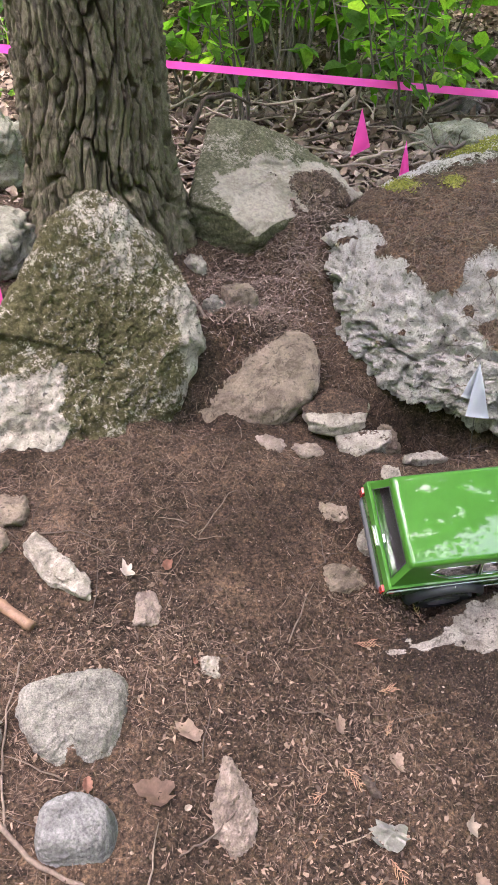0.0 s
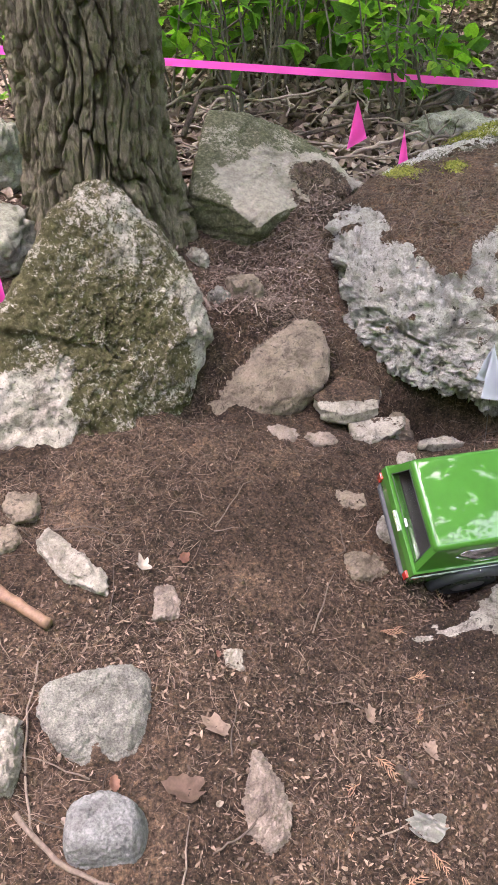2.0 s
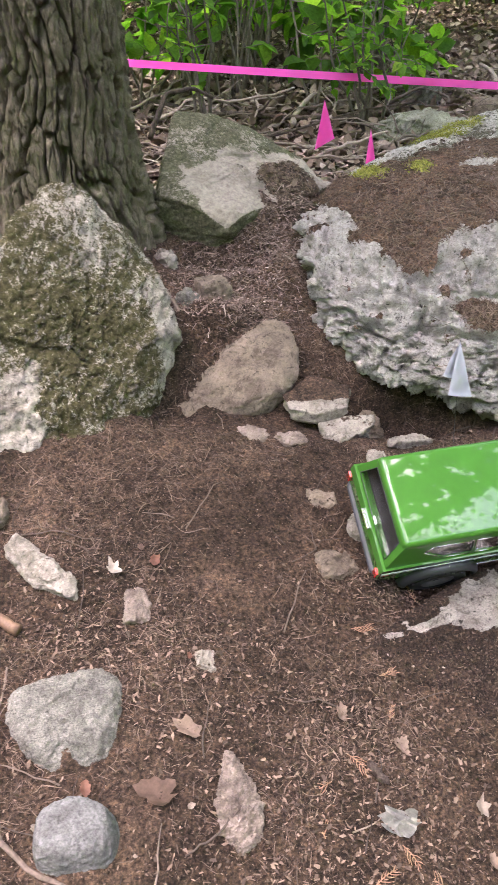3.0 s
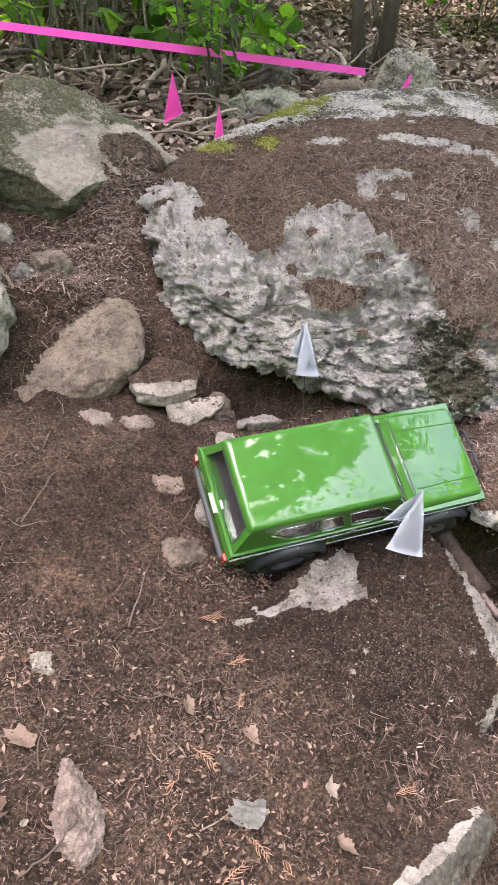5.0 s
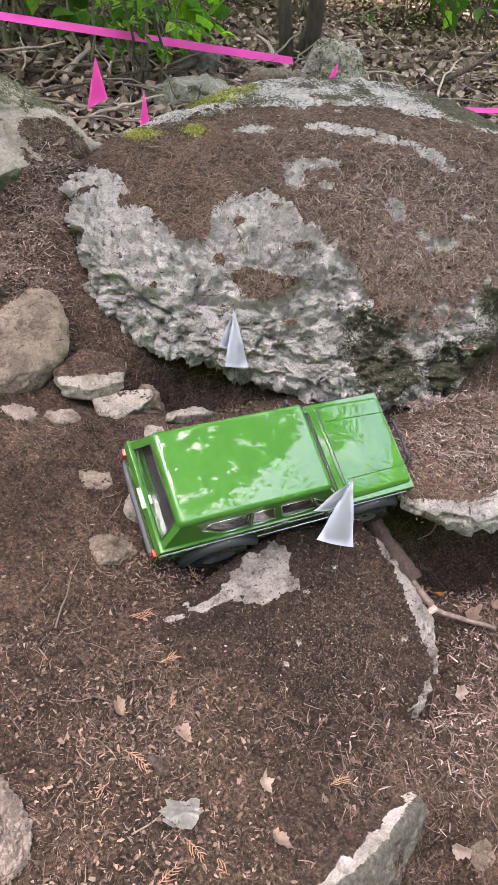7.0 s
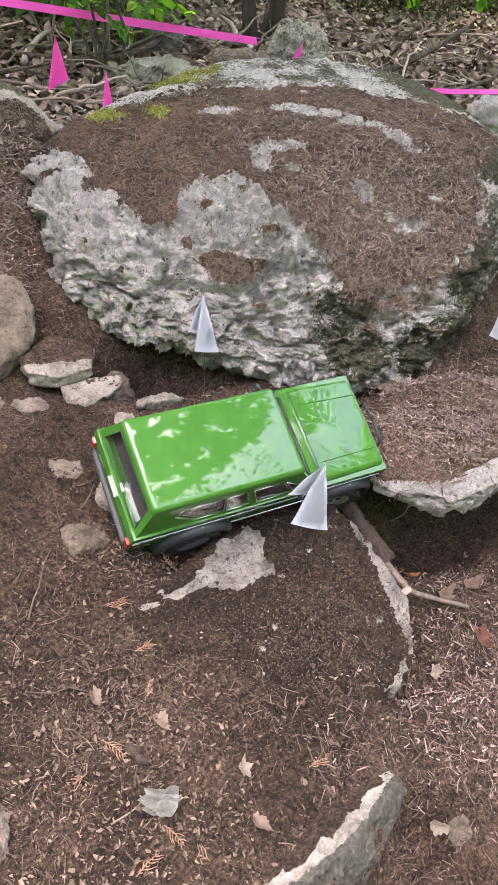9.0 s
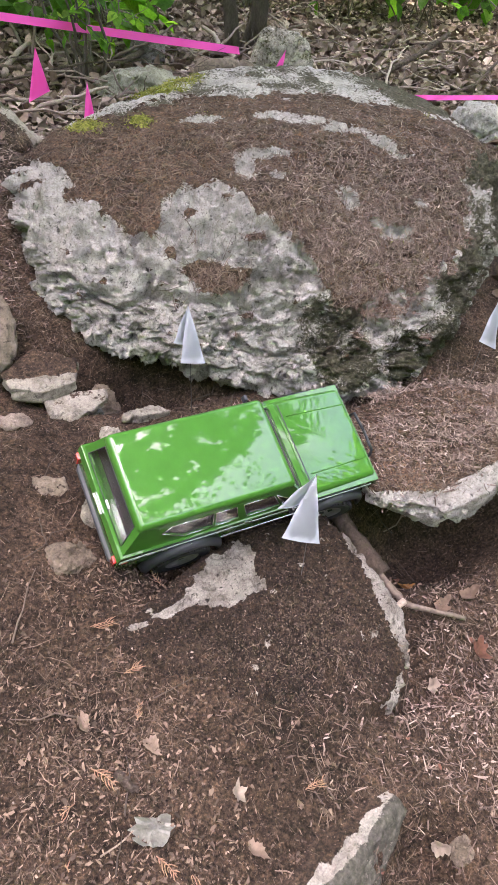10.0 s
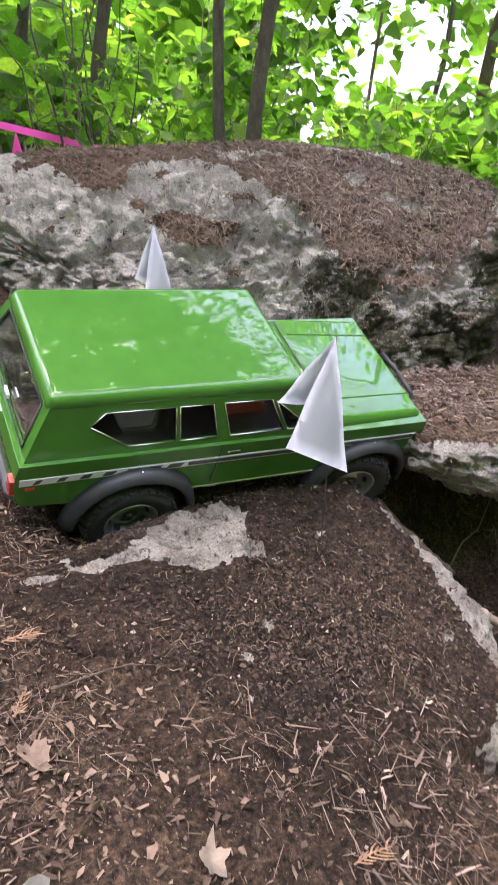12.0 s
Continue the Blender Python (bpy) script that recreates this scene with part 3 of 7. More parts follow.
rock("mossy_rock", "tall wedge of pale limestone covered with dry olive moss", "rock", ROCK_A, MOSSY_STONE, 80, 60,
     [("fbm", 4.0, 0.008, (1, 1, 1)), ("facets", 7.0, 0.010, (1, 1, 1)), ("cracks", 6.0, 0.006, (1, 1, 1)), ("facets", 26.0, 0.005, (1, 1, 1)), ("pits", 60.0, 0.004, (1, 1, 1)), ("fbm", 90.0, 0.005, (1, 1, 1))], 31, moss_a, front=(0.2, -0.5, 0.2))

ROCK_C = [(-0.117, 2.36, 0.575), (-0.006, 2.40, 0.559), (0.113, 2.42, 0.506), (0.272, 2.40, 0.412), (0.335, 2.30, 0.36), (-0.165, 2.03, 0.445), (-0.063, 1.985, 0.422), (0.019, 1.965, 0.363), (0.071, 2.01, 0.396), (-0.155, 2.10, 0.48),
          (-0.194, 2.07, 0.376), (-0.217, 2.09, 0.283), (-0.076, 2.03, 0.235), (0.004, 2.02, 0.285), (-0.20, 2.20, 0.20), (0.05, 2.10, 0.20), (0.30, 2.40, 0.25), (-0.10, 2.50, 0.25)]


def moss_and_steep_c(v, n):
    x, y, z = v.T
    # steep faces are coloured darker green as well, picked by their slope
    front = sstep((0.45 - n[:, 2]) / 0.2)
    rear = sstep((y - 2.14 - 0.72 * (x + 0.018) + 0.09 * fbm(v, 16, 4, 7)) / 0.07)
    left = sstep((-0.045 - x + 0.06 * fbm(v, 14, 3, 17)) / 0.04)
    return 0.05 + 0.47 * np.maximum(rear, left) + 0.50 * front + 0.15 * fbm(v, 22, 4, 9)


def soil_c(v, n):
    x, y, z = v.T
    return 1.1 * np.exp(-(((x - 0.22) / 0.14) ** 2) - ((y - 2.19) / 0.12) ** 2) + 0.5 * fbm(v, 20, 5, 3)


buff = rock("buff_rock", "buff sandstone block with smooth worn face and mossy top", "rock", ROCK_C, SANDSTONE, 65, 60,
     [("fbm", 3.5, 0.006, (1, 1, 1)), ("facets", 7.0, 0.006, (1, 1, 2.4)), ("facets", 24.0, 0.003, (1, 1, 2.4)), ("fbm", 45.0, 0.003, (1, 1, 1))], 41, moss_and_steep_c, soil_c, 0.012)


def soil_mid(v, n):
    x, y, z = v.T
    return 1.1 * sstep((y - 1.528 - 0.55 * (x + 0.06) + 0.03 * fbm(v, 20, 3, 8)) / 0.03) * sstep((n[:, 2] - 0.1) / 0.3) + 0.15 * fbm(v, 30, 4, 9)


round_rock = rock("round_rock", "rounded brown fieldstone half buried in needle litter", "rock",
     [(-0.195, 1.45, 0.12), (-0.18, 1.48, 0.155), (-0.06, 1.405, 0.15), (0.02, 1.385, 0.15), (0.10, 1.415, 0.175), (0.17, 1.46, 0.205), (-0.05, 1.45, 0.05), (0.05, 1.44, 0.05), (0.13, 1.48, 0.09), (0.205, 1.53, 0.235), (0.195, 1.56, 0.285), (0.150, 1.61, 0.312), (0.10, 1.63, 0.285),
      (0.0, 1.56, 0.220), (-0.08, 1.51, 0.185), (0.10, 1.76, 0.2), (-0.10, 1.70, 0.15), (0.0, 1.6, 0.04)],
     FIELDSTONE, 58, 7, [("fbm", 5.0, 0.012, (1, 1, 1)), ("facets", 9.0, 0.008, (1, 1, 1)), ("facets", 30.0, 0.004, (1, 1, 1)), ("fbm", 80.0, 0.0025, (1, 1, 1))], 51, None, soil_mid, 0.010)


def soil_slab(v, n):
    x, y, z = v.T
    edge = 0.735 - (y - 0.82) ** 2 - 20 * np.clip(0.78 - y, 0, 0.08) ** 2
    bare_left = sstep((y - np.interp(x, [0.20, 0.226, 0.30, 0.35, 0.45, 0.49], [0.868, 0.872, 0.884, 0.894, 0.902, 0.92]) + 0.012 * fbm(v, 30, 4, 14)) / 0.010) * sstep((0.50 - x + 0.03 * fbm(v, 26, 4, 16)) / 0.012)
    bare_right = sstep((x - edge + 0.018 + 0.022 * fbm(v, 24, 4, 15)) / 0.010)
    upper = np.interp(x, [0.2, 0.231, 0.30, 0.36, 0.40, 0.426, 0.467, 0.5], [0.876, 0.882, 0.903, 0.938, 0.975, 1.006, 1.018, 1.06])
    bare_left = bare_left * sstep((upper - y + 0.012 * fbm(v, 34, 4, 18)) / 0.010)
    return 0.95 - 1.25 * np.maximum(bare_left, bare_right) + 0.85 * np.clip(fbm(v, 45, 5, 13), -0.6, 1)


DUSTED = [(*round_rock[1:], 3500), (*buff[1:], 3000)]
slab = rock("embedded_slab", "flat pale rock slab mostly buried under dark soil", "rock",
     [(0.205, 0.872, 0.046), (0.275, 0.915, 0.042), (0.40, 1.00, 0.038), (0.49, 1.05, 0.045), (0.685, 1.055, 0.046), (0.746, 0.93, -0.013), (0.771, 0.857, -0.051), (0.753, 0.780, -0.082), (0.680, 0.710, -0.094), (0.45, 0.73, -0.035), (0.30, 0.80, -0.01),
      (0.26, 0.90, -0.05), (0.45, 1.03, -0.06), (0.67, 1.03, -0.07), (0.735, 0.84, -0.21), (0.66, 0.73, -0.23), (0.4, 0.75, -0.1)],
     WHITE_STONE, 66, 30, [("fbm", 8.0, 0.010, (1, 1, 0.5)), ("cracks", 28.0, 0.005, (1, 1, 1)), ("facets", 30.0, 0.008, (1, 1, 1)), ("fbm", 80.0, 0.005, (1, 1, 1))], 61, None, soil_slab, 0.007)

ledge = rock("flat_rock", "thick flat limestone ledge with red-brown litter on top", "rock",
     [(0.735, 1.10, 0.096), (0.77, 1.005, 0.100), (0.88, 0.952, 0.100), (1.00, 0.995, 0.110), (1.16, 1.02, 0.105), (1.33, 1.18, 0.110), (0.77, 1.26, 0.115), (1.09, 1.32, 0.120), (0.75, 1.09, 0.048), (0.88, 0.972, 0.030), (1.06, 1.03, 0.025), (1.23, 1.18, 0.02), (0.82, 1.24, 0.03)],
     LIMESTONE, 66, 50, [("fbm", 8.0, 0.016, (1, 1, 1)), ("facets", 14.0, 0.014, (1, 1, 1.6)), ("cracks", 14.0, 0.012, (0.8, 0.8, 2.2)), ("facets", 36.0, 0.007, (1, 1, 1.6)), ("fbm", 80.0, 0.004, (1, 1, 1))], 71,
     None, lambda v, n: sstep((n[:, 2] - 0.4) / 0.3) * sstep((v[:, 1] - 0.985 - 0.25 * np.abs(v[:, 0] - 0.88)) / 0.03) + 0.35 * fbm(v, 25, 3, 5), 0.006)

DUSTED.append((*ledge[1:], 7000))
TILT_X, TILT_Y = [0.27, 0.36, 0.43, 0.50, 0.588], [0.425, 0.440, 0.462, 0.497, 0.555]


def tilt_rim(v):
    return v[:, 1] - np.interp(v[:, 0], TILT_X, TILT_Y)


# below the rim the moss mask only turns the stone a darker grey
rock("tilted_slab", "tilted grey stone slab with one clean broken face", "rock",
     [(0.588, 0.555, -0.062), (0.50, 0.497, -0.050), (0.43, 0.462, -0.036), (0.36, 0.440, -0.026), (0.27, 0.425, -0.022), (0.55, 0.64, -0.115), (0.28, 0.56, -0.09), (0.600, 0.540, -0.080), (0.530, 0.470, -0.115), (0.455, 0.425, -0.135), (0.38, 0.385, -0.14), (0.27, 0.35, -0.13),
      (0.56, 0.55, -0.25), (0.30, 0.42, -0.25)],
     SLAB_STONE, 46, 90, [("fbm", 10.0, 0.003, (1, 1, 1)), ("facets", 18.0, 0.006, (1, 1, 1)), ("facets", 50.0, 0.003, (1, 1, 1)), ("fbm", 70.0, 0.003, (1, 1, 1))], 81, lambda v, n: 0.34 + 0.24 * sstep((0.012 - tilt_rim(v) + 0.008 * fbm(v, 40, 3, 7)) / 0.006) + 0.10 * fbm(v, 30, 3, 4),
     lambda v, n: 1.3 * sstep((tilt_rim(v) - 0.020 + 0.016 * fbm(v, 40, 3, 5)) / 0.012) + 0.45 * fbm(v, 55, 4, 6), 0.005)


def stone(name, label, x, y, sx, sy, h, turn, material, seed, sink=0.35, level=4, soft=30, rough=0.08, fine=1.0, moss=0.0, group="", tilt=0.0, dusty=1.0):
    """A loose stone of that plan size, partly sunk into the ground."""
    rng = np.random.default_rng(seed)
    pts = np.array([(i, j, k) for i in (-1, 1) for j in (-1, 1) for k in (-1, 1)], float) * rng.uniform(0.55, 0.88, (8, 3))
    pts = np.concatenate([pts, np.array([(1, 0, 0), (-1, 0, 0), (0, 1, 0), (0, -1, 0), (0, 0, 1), (0, 0, -1)]) + rng.normal(size=(6, 3)) * 0.2 * np.array([1, 1, 0.5])])
    pts *= np.array([sx / 2, sy / 2, h / 2])
    ca, sa = math.cos(radians(turn)), math.sin(radians(turn))
    slope = np.array([(gz(x + 0.02, y) - gz(x - 0.02, y)) / 0.04, (gz(x, y + 0.02) - gz(x, y - 0.02)) / 0.04 + tilt])
    q = np.stack([pts[:, 0] * ca - pts[:, 1] * sa, pts[:, 0] * sa + pts[:, 1] * ca, pts[:, 2]], 1)
    q[:, 2] += q[:, :2] @ slope
    q += np.array([x, y, lie(x, y) + h * (0.5 - sink)])
    r = min(sx, sy)

    def dirt(v, n):
        over = v[:, 2] - ground_z(v[:, 0], v[:, 1])
        return np.clip(0.58 - over / (0.35 * h * (1 - sink) + 0.002), -0.5, 0.8) + 0.30 * fbm(v, 5.0 / r, 4, seed) * dusty

    if h < 0.45 * r:
        soft = 36
    return rock(name, label, "stone", q, material, level, soft, [("fbm", 0.7 / r, rough * r, (1, 1, 1)), ("facets", 2.2 / r, 0.09 * r * fine, (1, 1, 1.3)), ("facets", 7.0 / r, 0.04 * r * fine, (1, 1, 1.3)), ("fbm", 12.0 / r, 0.03 * r * fine, (1, 1, 1))], seed,
                lambda v, n: moss + 0.05 * fbm(v, 10, 2, seed), dirt, 0.001, group=group)[0]


STONES = [
    ("stone", "small pale pebble in the soil", -0.062, 0.826, 0.040, 0.042, 0.02, 0, PALE_STONE, 104, 0.5, 4),
    ("stone", "buried pinkish stone dusted with soil", -0.178, 0.925, 0.05, 0.085, 0.025, 10, PINK_STONE, 106, 0.62, 4),
    ("stone", "jagged whitish stone wedge lying in the soil", -0.345, 0.985, 0.155, 0.05, 0.045, -40, PALE_STONE, 107, 0.4, 5),
    ("stone", "small dull grey stone dusted with soil", 0.18, 1.03, 0.07, 0.065, 0.045, 15, FIELDSTONE, 108, 0.45, 4),
    ("stone", "thin pale stone flake in the litter", 0.13, 1.355, 0.075, 0.045, 0.02, 20, PINK_STONE, 111, 0.5, 4),
    ("stone", "thin pale stone flake in the litter", 0.052, 1.365, 0.055, 0.045, 0.02, -20, PINK_STONE, 112, 0.5, 4),
    ("stone", "long low whitish stone breaking the soil", 0.395, 1.36, 0.115, 0.055, 0.03, 25, PALE_STONE, 113, 0.5, 4),
    ("stone", "small whitish stone breaking the soil", 0.308, 1.30, 0.045, 0.055, 0.025, 0, PALE_STONE, 114, 0.5, 4),
    ("stone", "small whitish stone breaking the soil", 0.316, 1.243, 0.036, 0.05, 0.025, 20, PALE_STONE, 115, 0.5, 4),
    ("stone", "narrow whitish stone splinter in the soil", 0.236, 1.125, 0.03, 0.06, 0.03, -10, PALE_STONE, 116, 0.4, 4),
    ("stone", "jagged grey stone breaking the soil", 0.31, 1.122, 0.10, 0.06, 0.05, -20, LIMESTONE, 117, 0.45, 5),
    ("stone", "fibrous whitish stone ridge beside the slab", 0.392, 1.085, 0.10, 0.05, 0.04, 35, PALE_STONE, 118, 0.4, 5),
    ("stone", "small dull stone dusted with soil", 0.178, 1.185, 0.07, 0.045, 0.02, 0, FIELDSTONE, 119, 0.5, 4),
    ("stone", "small whitish stone breaking the soil", 0.415, 1.167, 0.045, 0.035, 0.025, 10, PALE_STONE, 120, 0.5, 4),
    ("stone", "upright pale weathered stone at the edge", -0.392, 0.63, 0.07, 0.12, 0.08, 0, PALE_STONE, 121, 0.45, 5),
    ("stone", "dark angular stone in the soil bank", -0.025, 1.76, 0.09, 0.07, 0.07, 15, FIELDSTONE, 122, 0.3, 4),
    ("stone", "pale angular stone in the soil bank", -0.087, 1.725, 0.05, 0.05, 0.05, 40, GREY_STONE, 123, 0.3, 4),
    ("stone", "small dark grey stone under the boulder", 0.335, 1.50, 0.06, 0.05, 0.04, 10, FIELDSTONE, 124, 0.25, 4),
    ("stone", "small grey stone under the boulder", 0.30, 1.44, 0.04, 0.035, 0.03, 50, GREY_STONE, 125, 0.25, 4),
    ("stone", "small grey stone in the litter", 0.67, 0.475, 0.028, 0.034, 0.02, 0, FIELDSTONE, 127, 0.4, 4),
    ("stone", "pale stone leaning beside the mossy rock", -0.45, 1.10, 0.06, 0.08, 0.03, 10, FIELDSTONE, 128, 0.5, 4),
    ("stone", "small dark stone beside the mossy rock", -0.47, 1.02, 0.06, 0.05, 0.03, 10, FIELDSTONE, 129, 0.5, 4),
    ("stone", "pale stone chip among roots of the tree", -0.14, 1.92, 0.05, 0.04, 0.04, 10, PALE_STONE, 130, 0.3, 4),
    ("stone", "buff stone chip behind the rocks", 0.36, 2.30, 0.14, 0.08, 0.09, -35, SANDSTONE, 131, 0.3, 4),
]
for i, (name, label, x, y, sx, sy, h, turn, m, seed, sink, lev) in enumerate(STONES):
    stone(name, label, x, y, sx * 1.08, sy * 1.08, h * 1.15, turn, m, seed, sink, 21 if lev < 5 else 30, group="loose stones")

stone("rock", "upright grey-green lichened rock beyond the boulder", 1.40, 3.22, 0.27, 0.16, 0.46, 0, MOSSY_STONE, 151, 0.40, 30, 9, 0.05, moss=0.40)
stone("rock", "low pinkish rock beyond the boulder", 1.16, 3.24, 0.28, 0.2, 0.22, 0, FIELDSTONE, 152, 0.4, 5, 9)
stone("rock", "flat green-stained rock among dead branches", 0.88, 3.05, 0.44, 0.2, 0.16, -14, GREEN_STONE, 153, 0.35, 30, 12, 0.06, moss=0.40)
stone("rock", "grey-green rock behind the tree", -0.86, 2.6, 0.30, 0.25, 0.38, 0, GREEN_STONE, 154, 0.25, 30, 9, moss=0.38)
stone("rock", "pale green-stained rock beside the tree", -0.64, 1.82, 0.24, 0.24, 0.20, 15, GREEN_STONE, 155, 0.35, 30, 9, moss=0.33)
stone("rock", "pale rounded rock beyond the boulder", 1.98, 2.62, 0.22, 0.2, 0.2, 0, LIMESTONE, 156, 0.25, 5, 9, moss=0.2)
stone("rock", "grey rock among dead branches", 0.95, 3.62, 0.16, 0.14, 0.2, 0, GREY_STONE, 157, 0.3, 5, 9)


def slab_stone(label, rim, thick, material, seed, dusty=0.0):
    """A thin broken slab whose upper rim is given."""
    top = [(x, y, z) for x, y, z in rim]
    low = [(x * 0.96 + 0.04 * rim[0][0], y + 0.006, z - thick) for x, y, z in rim]
    ob = rock("stone", label, "stone", top + low, material, 5, 60, [("fbm", 9.0, 0.006, (1, 1, 1)), ("facets", 22.0, 0.007, (1, 1, 2)), ("fbm", 70.0, 0.003, (1, 1, 1))], seed, None,
              lambda v, n: dusty * sstep((n[:, 2] - 0.5) / 0.2) * sstep((v[:, 1] - np.mean([q[1] for q in rim]) + 0.02) / 0.02) + 0.4 * fbm(v, 50, 3, seed), 0.003, "loose stones")
    return ob


def sunk_stone(label, rim, high, material, seed, soft, notch=None, crown=0.7, rough=1.0, dusty=0.22):
    """A stone sunk in the soil, whose outline on the ground is given."""
    c = np.mean(rim, axis=0)
    pts = []
    for x, y in rim:
        pts += [(x, y, gz(x, y) - 0.02), (x, y, gz(x, y) + high * 0.25), (c[0] + (x - c[0]) * crown, c[1] + (y - c[1]) * crown, gz(x, y) + high)]
    w = max(abs(x - c[0]) for x, y in rim)

    def dirt(v, n):
        over = v[:, 2] - ground_z(v[:, 0], v[:, 1])
        s = np.clip(0.55 - over / 0.012, -0.4, 0.8) + dusty * fbm(v, 70, 4, seed)
        if notch:
            s = s + 1.2 * np.exp(-(((v[:, 0] - notch[0]) / notch[2]) ** 2) - ((v[:, 1] - notch[1]) / notch[3]) ** 2)
        return s

    return rock("stone", label, "stone", pts, material, 38, soft, [("fbm", 0.6 / w, 0.05 * w, (1, 1, 1)), ("facets", 3.0 / w, 0.06 * w * rough, (1, 1, 1)), ("facets", 11.0 / w, 0.03 * w * rough, (1, 1, 1)), ("fbm", 130.0, 0.0014 * rough, (1, 1, 1))], seed,
                lambda v, n: 0.1 + 0 * v[:, 0], dirt, 0.001, "loose stones")[0]


sunk_stone("broad pale speckled granite stone flush with the soil", [(-0.36, 0.745), (-0.298, 0.785), (-0.22, 0.804), (-0.189, 0.779), (-0.188, 0.705), (-0.205, 0.655), (-0.275, 0.632), (-0.313, 0.648), (-0.346, 0.687)], 0.020, GREY_STONE, 101, 30, (-0.258, 0.645, 0.014, 0.035), 0.86, 0.7)
sunk_stone("rounded grey granite cobble resting on the soil", [(-0.292, 0.575), (-0.235, 0.605), (-0.178, 0.588), (-0.166, 0.545), (-0.182, 0.505), (-0.28, 0.492), (-0.298, 0.52)], 0.052, BLUE_STONE, 105, 7, None, 0.76, 0.45)
sunk_stone("long pinkish stone set upright in the soil", [(-0.037, 0.680), (-0.052, 0.61), (-0.046, 0.556), (-0.018, 0.527), (0.017, 0.556), (0.017, 0.605), (-0.012, 0.645), (-0.02, 0.675)], 0.026, PINK_STONE, 103, 14, (0.006, 0.648, 0.016, 0.014), 0.5, 2.6, 0.55)
slab_stone("flat layered pale stone propped against a rock", [(0.12, 1.465, 0.168), (0.19, 1.53, 0.182), (0.275, 1.49, 0.172), (0.268, 1.43, 0.158), (0.20, 1.415, 0.152), (0.135, 1.43, 0.157)], 0.03, PALE_STONE, 110, 1.1)
slab_stone("flat pale stone chip lying on the litter", [(0.20, 1.425, 0.128), (0.325, 1.435, 0.128), (0.322, 1.405, 0.122), (0.252, 1.36, 0.117), (0.208, 1.375, 0.118)], 0.025, PALE_STONE, 109, 0.4)

# ---- ground: one sheet, fine where the camera passes ----
def spread(lo, hi, step, far, grow):
    a = list(np.arange(lo, hi, step))
    s = step
    up, down = [hi], [lo]
    while up[-1] < far or down[-1] > -far:
        s *= grow
        up.append(up[-1] + s)
        down.append(down[-1] - s)
    return np.array(down[:0:-1] + a + up)


gx, gy = spread(-0.75, 1.35, 0.0068, 400, 1.14), spread(0.25, 2.3, 0.0068, 400, 1.11)
X, Y = np.meshgrid(gx, gy)
Z = ground_z(X.ravel(), Y.ravel())
GV = np.stack([X.ravel(), Y.ravel(), Z], 1)
nx, ny = len(gx), len(gy)
idx = np.arange(nx * ny).reshape(ny, nx)
GF = np.stack([idx[:-1, :-1].ravel(), idx[:-1, 1:].ravel(), idx[1:, 1:].ravel(), idx[1:, :-1].ravel()], 1)
gm = mesh_np("ground", GV, GF)
gm.materials.append(SOIL)
tagged(new("ground", gm), "dark brown forest soil sloping up under litter", "ground", kind="structure")


# ---- the big tree ----
def bark_material(name, pale, dark, scale=1.0, moss=0.0):
    m, nt, b = mat(name)
    vec = coords(nt, (1, 1, 0.35))
    col = ramp(nt, noise_tex(nt, vec, 22 * scale, 8, 0.7, 0.5), [(0.3, dark), (0.52, tuple((p + q) / 2 for p, q in zip(pale, dark))), (0.72, pale)])
    fine = noise_tex(nt, vec, 150 * scale, 6, 0.75)
    col = mix(nt, 1.0, col, ramp(nt, fine, [(0.3, grey(0.6)), (0.7, grey(1.25))]), "MULTIPLY")
    mo = ramp(nt, noise_tex(nt, coords(nt), 14 * scale, 6, 0.7), [(0.56 - moss, grey(0)), (0.68 - moss, grey(0.75))])
    col = mix(nt, mo, col, (0.105, 0.105, 0.05))
    nt.links.new(col, b.inputs["Base Color"])
    b.inputs["Roughness"].default_value = 0.95
    b.inputs["Specular IOR Level"].default_value = 0.2
    n1 = bump(nt, b, fine, 0.9, 0.006)
    bump(nt, b, noise_tex(nt, vec, 55 * scale, 6, 0.75), 0.8, 0.009, n1)
    return m


BARK = bark_material("furrowed_bark", (0.34, 0.292, 0.205), (0.085, 0.067, 0.045), 1.8, 0.09)
SMOOTH_BARK = bark_material("smooth_bark", (0.19, 0.152, 0.12), (0.08, 0.064, 0.051), 1.6, 0.0)


def leaf_mesh(name, pos, way, up, size, width=0.62, fold=0.10, droop=0.15):
    """Pointed leaves, each folded along its midrib."""
    way = way / (np.linalg.norm(way, axis=1)[:, None] + 1e-9)
    side = np.cross(way, up)
    side /= np.linalg.norm(side, axis=1)[:, None] + 1e-9
    up = np.cross(side, way)
    outline = [(0, 0, 0), (0.28, 0.5, 1), (0.66, 0.36, 1), (1, 0, 0), (0.66, -0.36, 1), (0.28, -0.5, 1)]
    v = np.stack([pos + size[:, None] * (way * a + side * (b * width) + up * (fold * c - droop * a * a)) for a, b, c in outline], 1)
    base = np.arange(len(pos))[:, None] * 6
    f = np.concatenate([base + np.array([0, 5, 4, 3]), base + np.array([0, 3, 2, 1])])
    return mesh_np(name, v.reshape(-1, 3), f)


def random_ways(rng, n, flat=0.5):
    w = rng.normal(size=(n, 3))
    w[:, 2] = w[:, 2] * flat - 0.25
    return w


